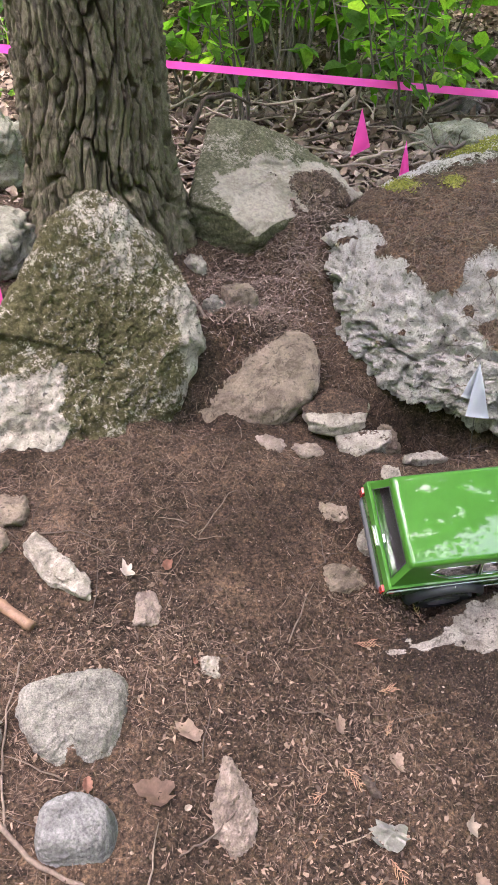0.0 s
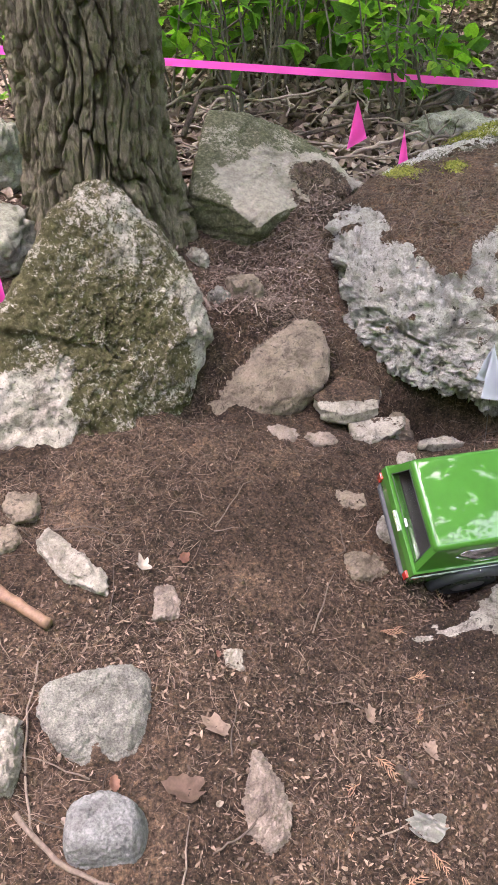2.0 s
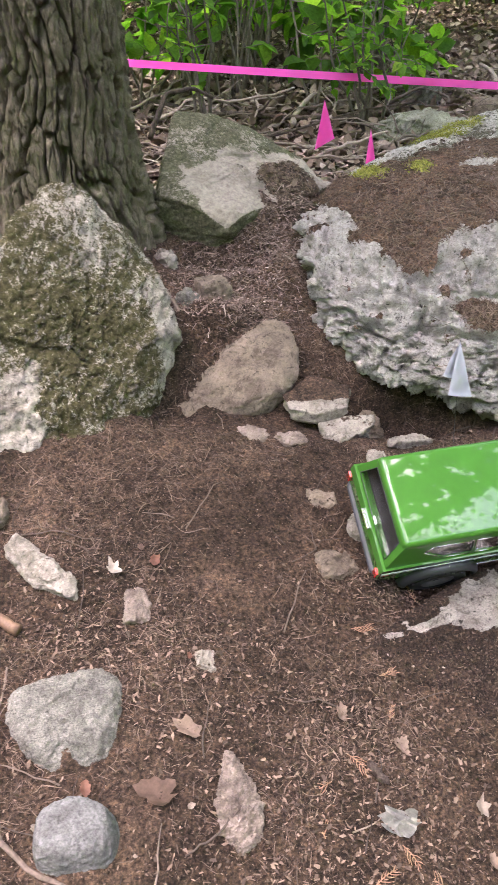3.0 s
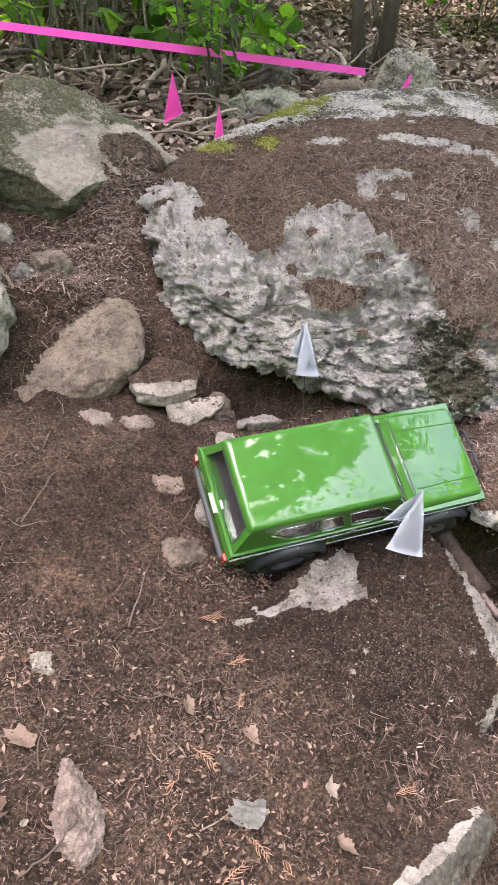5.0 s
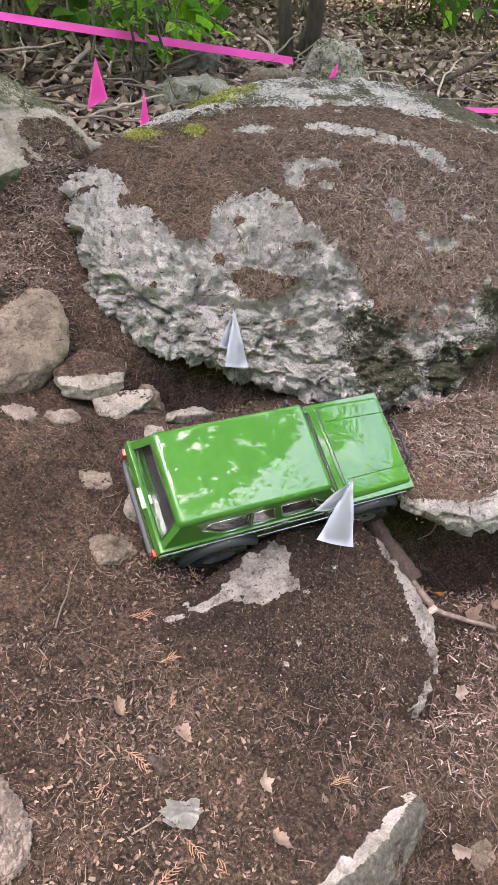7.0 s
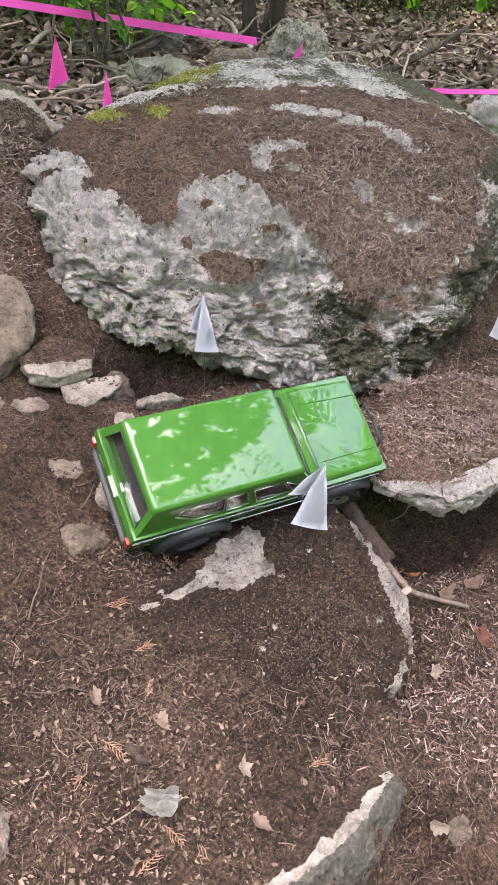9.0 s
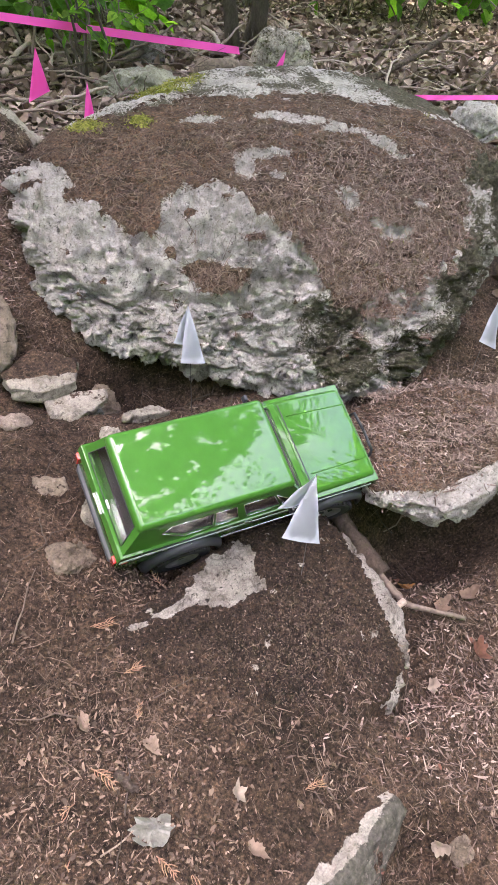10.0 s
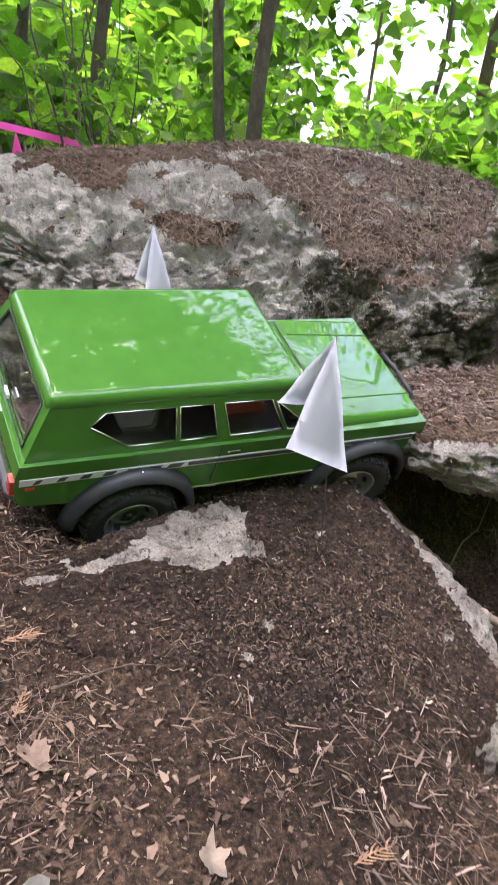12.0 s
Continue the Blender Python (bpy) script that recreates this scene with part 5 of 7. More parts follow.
def build_car(at):
    car = thing("model_car", "glossy green radio-controlled off-road car with checkered side stripe", "toy car", at)
    # lower body with wheel arches
    prof = [(-0.124, 0.096), (-0.131, 0.108), (-0.133, 0.140), (-0.130, 0.158), (0.232, 0.158), (0.388, 0.158), (0.392, 0.140), (0.390, 0.105), (0.384, 0.098)]
    arcs = []
    for cx in (0.312, 0.0):
        arc = [(cx + 0.066 * math.cos(radians(a)), 0.062 + 0.066 * math.sin(radians(a))) for a in range(24, 157, 11)]
        arcs += arc
        prof += arc
        if cx:
            prof += [(0.245, 0.088), (0.066, 0.088)]
    bm = bmesh.new()
    loop = [bm.verts.new((x, -0.1035, z)) for x, z in prof]
    face = bm.faces.new(loop)
    ext = bmesh.ops.extrude_face_region(bm, geom=[face])
    for g in ext["geom"]:
        if isinstance(g, bmesh.types.BMVert):
            g.co.y = 0.1035
    on_arc = {(round(x, 4), round(z, 4)) for x, z in arcs}
    edges = [e for e in bm.edges if not any((round(v.co.x, 4), round(v.co.z, 4)) in on_arc for v in e.verts)]
    bmesh.ops.bevel(bm, geom=edges, offset=0.0055, segments=4, profile=0.5, affect="EDGES", clamp_overlap=True)
    body = part("body", bm, PAINT, car, smooth=False)
    # hood with two creases and a cowl
    hood = part("hood", block([(0.236, -0.098, 0.150), (0.236, 0.098, 0.150), (0.387, -0.096, 0.150), (0.387, 0.096, 0.150), (0.236, -0.094, 0.170), (0.236, 0.094, 0.170), (0.384, -0.090, 0.1645), (0.384, 0.090, 0.1645)], 0.009, 5), PAINT, car, smooth=True)
    part("hood_seam", block(box(0.2405, 0.2425, -0.086, 0.086, 0.1695, 0.1704), 0.0003, 1), BLACK, hood)
    for s in (-1, 1):
        part("crease", block([(0.25, s * 0.058, 0.169), (0.38, s * 0.055, 0.1638), (0.25, s * 0.062, 0.169), (0.38, s * 0.059, 0.1638), (0.25, s * 0.060, 0.1712), (0.38, s * 0.057, 0.166)], 0.0006, 2), PAINT, hood)
    part("cowl", block([(0.218, -0.099, 0.150), (0.218, 0.099, 0.150), (0.242, -0.098, 0.150), (0.242, 0.098, 0.150), (0.220, -0.096, 0.164), (0.220, 0.096, 0.164), (0.240, -0.093, 0.166), (0.240, 0.093, 0.166)], 0.004, 3), PAINT, car)
    # cabin panels with their openings
    B, T = ((-0.126, 0.229, 0.0995, 0.156), (-0.103, 0.181, 0.0845, 0.218))
    side_holes = [[(0.16, 0.60), (0.20, 0.84), (0.455, 0.84), (0.455, 0.17), (0.30, 0.17)], [(0.470, 0.84), (0.60, 0.84), (0.60, 0.17), (0.470, 0.17)],
                  [(0.645, 0.84), (0.845, 0.84), (0.845, 0.17), (0.645, 0.17)], [(0.862, 0.80), (0.955, 0.17), (0.862, 0.17)]]
    end_holes = [[(0.07, 0.13), (0.93, 0.13), (0.91, 0.88), (0.09, 0.88)]]
    sides = [("side_panel", [(B[0], s * B[2], B[3]), (B[1], s * B[2], B[3]), (T[1], s * T[2], T[3]), (T[0], s * T[2], T[3])], side_holes, s) for s in (-1, 1)]
    ends = [("windscreen_frame", [(B[1], -B[2], B[3]), (B[1], B[2], B[3]), (T[1], T[2], T[3]), (T[1], -T[2], T[3])], end_holes, 1),
            ("tailgate_frame", [(B[0], -B[2], B[3]), (B[0], B[2], B[3]), (T[0], T[2], T[3]), (T[0], -T[2], T[3])], end_holes, 1)]
    for name, q, holes, s in sides + ends:
        p = part(name, panel(q, holes, 0.003), PAINT, car)
        nor = (Vector(q[1]) - Vector(q[0])).cross(Vector(q[3]) - Vector(q[0])).normalized()
        out = nor if nor.dot(Vector(q[0]) - Vector((0.05, 0, 0.19))) > 0 else -nor
        for h in holes:
            pts = [quad_point(q, u, v) for u, v in h]
            bm = bmesh.new()
            bm.faces.new([bm.verts.new(w - out * 0.0012) for w in pts])
            bmesh.ops.solidify(bm, geom=bm.faces[:], thickness=0.0008)
            g = part("window_pane", bm, GLASS, p, "clear window pane")
            g.visible_shadow = False
            ring = [np.array(w + out * 0.0012) for w in pts]
            segs = [(np.array([ring[i], ring[(i + 1) % len(ring)]]), 0.0008) for i in range(len(ring))]
            part("window_trim", tubes_mesh("window_trim", segs, 6), TRIM if name == "side_panel" else BLACK, p, "thin silver window trim" if name == "side_panel" else "black rubber window seal")
    part("roof", block([(-0.108, -0.0865, 0.211), (-0.108, 0.0865, 0.211), (0.188, -0.0865, 0.211), (0.188, 0.0865, 0.211), (-0.104, -0.083, 0.230), (-0.104, 0.083, 0.230), (0.181, -0.083, 0.230), (0.181, 0.083, 0.230)], 0.0085, 6), PAINT, car, smooth=True)
    # interior
    part("interior_floor", block(box(-0.115, 0.22, -0.093, 0.093, 0.1575, 0.1605), 0.001, 1), INTERIOR, car, "dark interior tub")
    part("dashboard", block(box(0.185, 0.215, -0.085, 0.085, 0.160, 0.178), 0.004, 2), INTERIOR, car)
    for y, mt, lb in ((-0.045, ORANGE, "orange-red seat"), (0.045, GREY_CLOTH, "pale grey seat")):
        part("seat", block([(0.10, y - 0.025, 0.160), (0.10, y + 0.025, 0.160), (0.16, y - 0.025, 0.160), (0.16, y + 0.025, 0.160), (0.09, y - 0.022, 0.203), (0.09, y + 0.022, 0.203), (0.105, y - 0.022, 0.203), (0.105, y + 0.022, 0.203), (0.16, y - 0.025, 0.175), (0.16, y + 0.025, 0.175)], 0.005, 2), mt, car, lb)
    part("rear_seat", block(box(-0.02, 0.02, -0.075, 0.075, 0.160, 0.192), 0.006, 2), GREY_CLOTH, car, "pale grey rear bench")
    part("roll_bar", tubes_mesh("roll_bar", [(np.array([(0.03, -0.08, 0.16), (0.03, -0.075, 0.205), (0.03, 0.075, 0.205), (0.03, 0.08, 0.16)]), 0.003)], 8), BLACK, car)
    # stripes on both sides
    for s in (-1, 1):
        y0, y1 = sorted((s * 0.1030, s * 0.1042))
        stripe = part("side_stripe", block(box(-0.128, 0.381, y0, y1, 0.1285, 0.1385), 0.0003, 1), STRIPE_WHITE, car, "white side stripe")
        y0, y1 = sorted((s * 0.1036, s * 0.1047))
        part("stripe_centre", block(box(0.055, 0.380, y0, y1, 0.1305, 0.1365), 0.0002, 1), STRIPE_DARK, stripe, "charcoal stripe centre")
        for k in range(7):
            a = -0.115 + k * 0.024
            w = 0.006 + 0.0018 * k
            part("check", block([(a, y0, 0.1305), (a + w, y0, 0.1305), (a, y1, 0.1305), (a + w, y1, 0.1305), (a + 0.004, y0, 0.1365), (a + w + 0.004, y0, 0.1365), (a + 0.004, y1, 0.1365), (a + w + 0.004, y1, 0.1365)], 0), STRIPE_DARK, stripe, "slanted charcoal check")
        y0, y1 = sorted((s * 0.099, s * 0.105))
        part("rocker_strip", block(box(0.07, 0.243, y0, y1, 0.0855, 0.0895), 0.001, 1), TRIM, car)
        y0, y1 = sorted((s * 0.103, s * 0.1042))
        part("side_marker", block(box(-0.122, -0.112, y0, y1, 0.121, 0.125), 0.0004, 1), RED, car, "small red side marker")
        part("door_seam", tubes_mesh("door_seam", [(np.array([(0.092, s * 0.1037, 0.156), (0.092, s * 0.1037, 0.095)]), 0.0007)], 5), BLACK, car)
        part("door_handle", block(box(0.10, 0.116, y0, s * 0.106 if s > 0 else y1, 0.1445, 0.148) if s > 0 else box(0.10, 0.116, -0.106, y1, 0.1445, 0.148), 0.001, 1), TRIM, car)
        # fender flares with bolts
        for cx in (0.0, 0.312):
            bm = bmesh.new()
            rings = []
            for a in range(-2, 183, 8):
                ca, sa = math.cos(radians(a)), math.sin(radians(a))
                cz = 0.060
                low = max(0.0, 0.5 - sa) * 0.010
                sec = [(0.0635, 0.098), (0.0765, 0.1015), (0.0735, 0.114), (0.067, 0.1185), (0.0635, 0.118)]
                rings.append([bm.verts.new((cx + (r + low * 0.4) * ca * 1.03, s * y, cz + (r - low) * sa)) for r, y in sec])
            for i in range(len(rings) - 1):
                for j in range(5):
                    bm.faces.new((rings[i][j], rings[i + 1][j], rings[i + 1][(j + 1) % 5], rings[i][(j + 1) % 5]))
            for r in (rings[0], rings[-1]):
                bm.faces.new(r)
            fl = part("fender_flare", bm, BLACK, car, "dark grey bolted fender flare", smooth=True)
            for a in (20, 55, 90, 125, 160):
                bo = bmesh.new()
                bmesh.ops.create_uvsphere(bo, u_segments=8, v_segments=5, radius=0.0017, matrix=Matrix.Translation((cx + 0.0735 * math.cos(radians(a)), s * 0.1085, 0.060 + 0.0735 * math.sin(radians(a)))))
                part("bolt", bo, TRIM, fl)
        m = part("mirror", block([(0.178, s * 0.104, 0.166), (0.186, s * 0.104, 0.166), (0.178, s * 0.118, 0.166), (0.186, s * 0.118, 0.166), (0.180, s * 0.106, 0.179), (0.186, s * 0.106, 0.179), (0.180, s * 0.117, 0.179), (0.186, s * 0.117, 0.179)], 0.002, 2), BLACK, car, "black wing mirror")
        part("mirror_arm", tubes_mesh("mirror_arm", [(np.array([(0.184, s * 0.100, 0.160), (0.183, s * 0.110, 0.168)]), 0.0014)], 6), BLACK, m)
        part("tail_lamp", block([(-0.136, s * 0.088, 0.112), (-0.136, s * 0.101, 0.112), (-0.128, s * 0.088, 0.112), (-0.128, s * 0.101, 0.112), (-0.1365, s * 0.088, 0.134), (-0.1365, s * 0.101, 0.134), (-0.128, s * 0.088, 0.134), (-0.128, s * 0.101, 0.134)], 0.0012, 2), RED, car, "red tail lamp")
        hl = lathe([(0.0, 0.0), (0.008, 0.001), (0.0125, 0.003), (0.0135, 0.0055), (0.0135, 0.010)], 24)
        h = part("headlight", hl, LENS, car, "round clear headlight")
        h.matrix_basis = pose(0.3965, s * 0.070, 0.133, 0, 0, 90)
    # front end
    part("grille", block(box(0.389, 0.3935, -0.088, 0.088, 0.116, 0.148), 0.0015, 2), BLACK, car)
    for k in range(7):
        y = -0.048 + 0.016 * k
        part("grille_bar", block(box(0.3925, 0.3955, y - 0.0015, y + 0.0015, 0.119, 0.146), 0.0005, 1), TRIM, car)
    part("front_bumper", tubes_mesh("front_bumper", [(np.array([(0.398, -0.104, 0.098), (0.412, -0.085, 0.099), (0.417, 0.0, 0.100), (0.412, 0.085, 0.099), (0.398, 0.104, 0.098)]), 0.0065)], 10), BLACK, car, "black tube front bumper")
    for y in (-0.045, 0.045):
        part("bumper_hoop", tubes_mesh("bumper_hoop", [(np.array([(0.413, y, 0.100), (0.416, y, 0.125), (0.412, y * 0.9, 0.143), (0.412, 0, 0.146)]), 0.0030)], 8), BLACK, car)
    part("rear_bumper", block([(-0.136, -0.085, 0.092), (-0.136, 0.085, 0.092), (-0.126, -0.098, 0.092), (-0.126, 0.098, 0.092), (-0.136, -0.085, 0.099), (-0.136, 0.085, 0.099), (-0.126, -0.098, 0.102), (-0.126, 0.098, 0.102)], 0.003, 2), BLACK, car, "black rear bumper")
    part("tailgate_handle", block(box(-0.1365, -0.131, -0.02, 0.02, 0.146, 0.1505), 0.001, 1), TRIM, car)
    part("spare_clip", block(box(-0.1255, -0.1225, -0.02, -0.005, 0.168, 0.174), 0.0006, 1), STRIPE_WHITE, car, "small pale mark on the rear window")
    # underside
    part("chassis", block(box(-0.10, 0.37, -0.045, 0.045, 0.066, 0.092), 0.004, 2), BLACK, car)
    for x in (0.0, 0.312):
        part("axle", tubes_mesh("axle", [(np.array([(x, -0.085, 0.055), (x, -0.02, 0.055), (x, 0.01, 0.055), (x, 0.085, 0.055)]), [0.006, 0.008, 0.013, 0.006])], 10), BLACK, car)
    # wheels
    tyre = lathe([(0.030, -0.018), (0.034, -0.0205), (0.043, -0.0215), (0.050, -0.0195), (0.0535, -0.015), (0.054, 0.0), (0.0535, 0.015), (0.050, 0.0195), (0.043, 0.0215), (0.034, 0.0205), (0.030, 0.018)], 44)
    rim = lathe([(0.0, -0.006), (0.008, -0.0065), (0.0085, -0.011), (0.012, -0.0115), (0.0135, -0.007), (0.0185, -0.0065), (0.0235, -0.010), (0.027, -0.0175), (0.0305, -0.0205), (0.0318, -0.0195), (0.0310, -0.014), (0.0300, 0.018)], 40)
    lug_v, lug_f = [], []
    for k in range(30):
        a = 2 * math.pi * k / 30
        for row, (y0, y1, da) in enumerate(((-0.0205, -0.0075, 0.0), (-0.0055, 0.0055, 0.10), (0.0075, 0.0205, 0.0))):
            b0 = len(lug_v)
            for r in (0.0525, 0.0562):
                w = 0.066 if r < 0.055 else 0.055
                for y in (y0, y1):
                    sk = 0.04 * (1 if y == y1 else -1) * (1 if row != 1 else 0)
                    for sg in (-1, 1):
                        t = a + da + sk + sg * w
                        rr = r - (0.0025 if abs(y) > 0.02 else 0)
                        lug_v.append((rr * math.cos(t), y, rr * math.sin(t)))
            lug_f += [tuple(b0 + q for q in f) for f in ((4, 5, 7, 6), (0, 4, 6, 2), (1, 3, 7, 5), (0, 1, 5, 4), (2, 6, 7, 3))]
    tread = faces_mesh("tread", lug_v, lug_f, False)
    for x, steer in ((0.0, 0.0), (0.312, -9.0)):
        for s in (-1, 1):
            wh = part("wheel", tyre, RUBBER, car, "chunky black rubber tyre on silver rim")
            wh.matrix_basis = pose(x, s * 0.0975, 0.0555, 0, 0, steer + (0 if s < 0 else 180)) @ pose(0, 0, 0, 0, 17 * (x + s), 0)
            part("tread", tread, RUBBER, wh)
            part("rim", rim, SILVER, wh, "silver steel wheel rim")
            for k in range(8):
                a = 2 * math.pi * k / 8
                sl = part("rim_slot", block([(0.0205 * math.cos(a + e) if r == 0 else 0.0245 * math.cos(a + e), -0.0085 if r == 0 else -0.0125, 0.0205 * math.sin(a + e) if r == 0 else 0.0245 * math.sin(a + e)) for r in (0, 1) for e in (-0.22, 0.22)]
                                            + [(0.0205 * math.cos(a + e) if r == 0 else 0.0245 * math.cos(a + e), -0.0065, 0.0205 * math.sin(a + e) if r == 0 else 0.0245 * math.sin(a + e)) for r in (0, 1) for e in (-0.22, 0.22)], 0), BLACK, wh)
            hub = lathe([(0.0, -0.0135), (0.004, -0.0135), (0.0055, -0.012), (0.0055, -0.006)], 12)
            part("hub", hub, BLACK, wh)
    return car


build_car(pose(0.354, 1.143, 0.040, 29.0, -0.1, 9.0))


# ---- litter, leaves, twigs and branches ----
PINK_LEAF = island_material("pinkish_leaves", [(0.0, (0.10, 0.065, 0.050)), (0.4, (0.22, 0.150, 0.118)), (0.8, (0.33, 0.238, 0.192)), (1.0, (0.44, 0.35, 0.29))])


def chips(name, label, pos, nor, rng, length, width, material, lift=0.0006, tilt=0.22, curl=0.25):
    """Short bent strips scattered over a surface: one object of stuff."""
    n = len(pos)
    nor = nor + rng.normal(size=(n, 3)) * tilt
    nor /= np.linalg.norm(nor, axis=1)[:, None]
    w = rng.normal(size=(n, 3))
    w -= nor * (w * nor).sum(1)[:, None]
    w /= np.linalg.norm(w, axis=1)[:, None]
    s = np.cross(nor, w)
    L, W = length[0] + (length[1] - length[0]) * rng.uniform(0, 1, n) ** 1.9, rng.uniform(*width, n)
    bend = rng.normal(size=n) * curl * L
    c = pos + nor * (lift + np.abs(rng.normal(size=n))[:, None] * 0.0012)
    rows = []
    for u, k in ((-0.5, 0.7), (rng.uniform(-0.25, 0.25, n), 1.0), (0.5, 0.6)):
        mid = c + w * (u * L)[:, None] + s * (bend * (4 * u * u - 0.4))[:, None] * 0.5 + nor * (np.abs(bend) * (0.25 - u * u))[:, None]
        rows += [mid + s * (W * k / 2 * rng.uniform(0.3, 1.5, n))[:, None], mid - s * (W * k / 2 * rng.uniform(0.3, 1.5, n))[:, None]]
    v = np.stack(rows, 1).reshape(-1, 3)
    b = np.arange(n)[:, None] * 6
    f = np.concatenate([b + np.array([0, 1, 3, 2]), b + np.array([2, 3, 5, 4])])
    me = mesh_np(name, v, f, False)
    me.materials.append(material)
    return tagged(new(name, me), label, "litter", kind="stuff")


def on_ground(rng, n, x0, x1, y0, y1, patch=0.0):
    x, y = rng.uniform(x0, x1, n), rng.uniform(y0, y1, n)
    if patch:
        p = np.stack([x, y, np.zeros(n)], 1)
        # thinned round (0.07, 1.08) to darken wet soil and imitate the car's shadow
        bare = np.exp(-((((x - 0.55) / 0.21) ** 2 + ((y - 0.86) / 0.19) ** 2) ** 2)) + 0.75 * np.exp(-((((x - 0.07) / 0.28) ** 2 + ((y - 1.08) / 0.19) ** 2) ** 2)) + 0.6 * sstep((x - 0.55) / 0.15) * sstep((1.1 - y) / 0.1)
        keep = rng.uniform(size=n) < np.clip(0.55 + patch * 1.5 * fbm(p, 5.5, 3, 33), 0.10, 1) * (1 - 0.8 * np.clip(bare, 0, 1))
        x, y = x[keep], y[keep]
    z = ground_z(x, y)
    e = 0.004
    nor = np.stack([-(ground_z(x + e, y) - z) / e, -(ground_z(x, y + e) - z) / e, np.ones_like(x)], 1)
    nor[:, :2] = np.clip(nor[:, :2], -1, 1)
    nor /= np.linalg.norm(nor, axis=1)[:, None]
    return np.stack([x, y, z], 1), nor


def flakes(name, label, pos, nor, rng, length, material, lift=0.001, tilt=0.3, aspect=(0.2, 0.7)):
    """Irregular five-cornered scraps lying on a surface: one object of stuff."""
    n = len(pos)
    nor = nor + rng.normal(size=(n, 3)) * tilt
    nor /= np.linalg.norm(nor, axis=1)[:, None]
    w = rng.normal(size=(n, 3))
    w -= nor * (w * nor).sum(1)[:, None]
    w /= np.linalg.norm(w, axis=1)[:, None]
    s = np.cross(nor, w)
    L = length[0] + (length[1] - length[0]) * rng.uniform(0, 1, n) ** 2.4
    W = L * rng.uniform(*aspect, n)
    c = pos + nor * (lift + np.abs(rng.normal(size=n))[:, None] * 0.0012)
    a = np.linspace(0, 2 * np.pi, 5, endpoint=False)[None] + rng.uniform(-0.5, 0.5, (n, 5))
    r = rng.uniform(0.55, 1.1, (n, 5)) * 0.5
    fold = (np.abs(np.sin(a)) * rng.normal(size=(n, 1)) * 0.25 * W[:, None])[..., None]
    v = c[:, None] + w[:, None] * (np.cos(a) * r * L[:, None])[..., None] + s[:, None] * (np.sin(a) * r * W[:, None])[..., None] + nor[:, None] * fold
    me = mesh_np(name, v.reshape(-1, 3), np.arange(5 * n).reshape(n, 5), False)
    me.materials.append(material)
    return tagged(new(name, me), label, "litter", kind="stuff")


rng = np.random.default_rng(404)
p, n = on_ground(rng, 115000, -0.8, 1.45, 0.22, 2.3, 1.2)
chips("needle_litter", "brown needles and bark crumbs strewn over the soil", p, n, rng, (0.003, 0.030), (0.0004, 0.0011), LITTER, 0.0008, 0.3, 0.10)
p, n = on_ground(rng, 80000, -0.8, 1.45, 0.22, 2.3, 1.7)
flakes("leaf_crumbs", "broken tan leaf flakes strewn over the soil", p, n, rng, (0.0014, 0.0085), FLAKES, 0.001, 0.4, (0.15, 0.55))
p, n = on_ground(rng, 8000, -0.8, 1.45, 0.22, 2.3, 1.2)
chips("long_needles", "long dry pine needles strewn over the soil", p, n, rng, (0.025, 0.06), (0.0008, 0.0014), LITTER, 0.001, 0.12, 0.12)
pick = np.flatnonzero((boulder_s > 0.45) & (boulder_n[:, 2] > 0.0))
pick = rng.choice(pick, 26000)
straw_side = sstep((boulder_v[pick, 0] - 0.80 + 0.25 * fbm(boulder_v[pick], 5, 3, 92)) / 0.25) > rng.uniform(size=26000)
for here, size, colour in ((pick[~straw_side], (0.004, 0.030), LITTER), (pick[straw_side], (0.005, 0.032), STRAW)):
    chips("boulder_duff", "brown needle duff lying on top of the boulder", boulder_v[here] + rng.normal(size=(len(here), 3)) * 0.003 * np.array([1, 1, 0]), boulder_n[here], rng, size, (0.0006, 0.0020), colour, 0.001, 0.3, 0.1)
pick = np.flatnonzero((boulder_s > 0.35) & (boulder_n[:, 2] > 0.0) & (boulder_v[:, 0] > 0.35))
pick = rng.choice(pick, 2600)
chips("boulder_needles", "long dry needles lying on top of the boulder", boulder_v[pick], boulder_n[pick], rng, (0.03, 0.075), (0.0008, 0.0016), LITTER, 0.003, 0.25, 0.12)
for rv, rn, rs, cnt in DUSTED:
    pick = np.flatnonzero((rs > 0.55) & (rn[:, 2] > 0.2))
    if len(pick):
        pick = rng.choice(pick, cnt)
        chips("rock_litter", "brown needle litter lying on a flat rock", rv[pick] + rng.normal(size=(cnt, 3)) * 0.002 * np.array([1, 1, 0]), rn[pick], rng, (0.004, 0.018), (0.0007, 0.0026), FLAKES, 0.001, 0.3, 0.1)

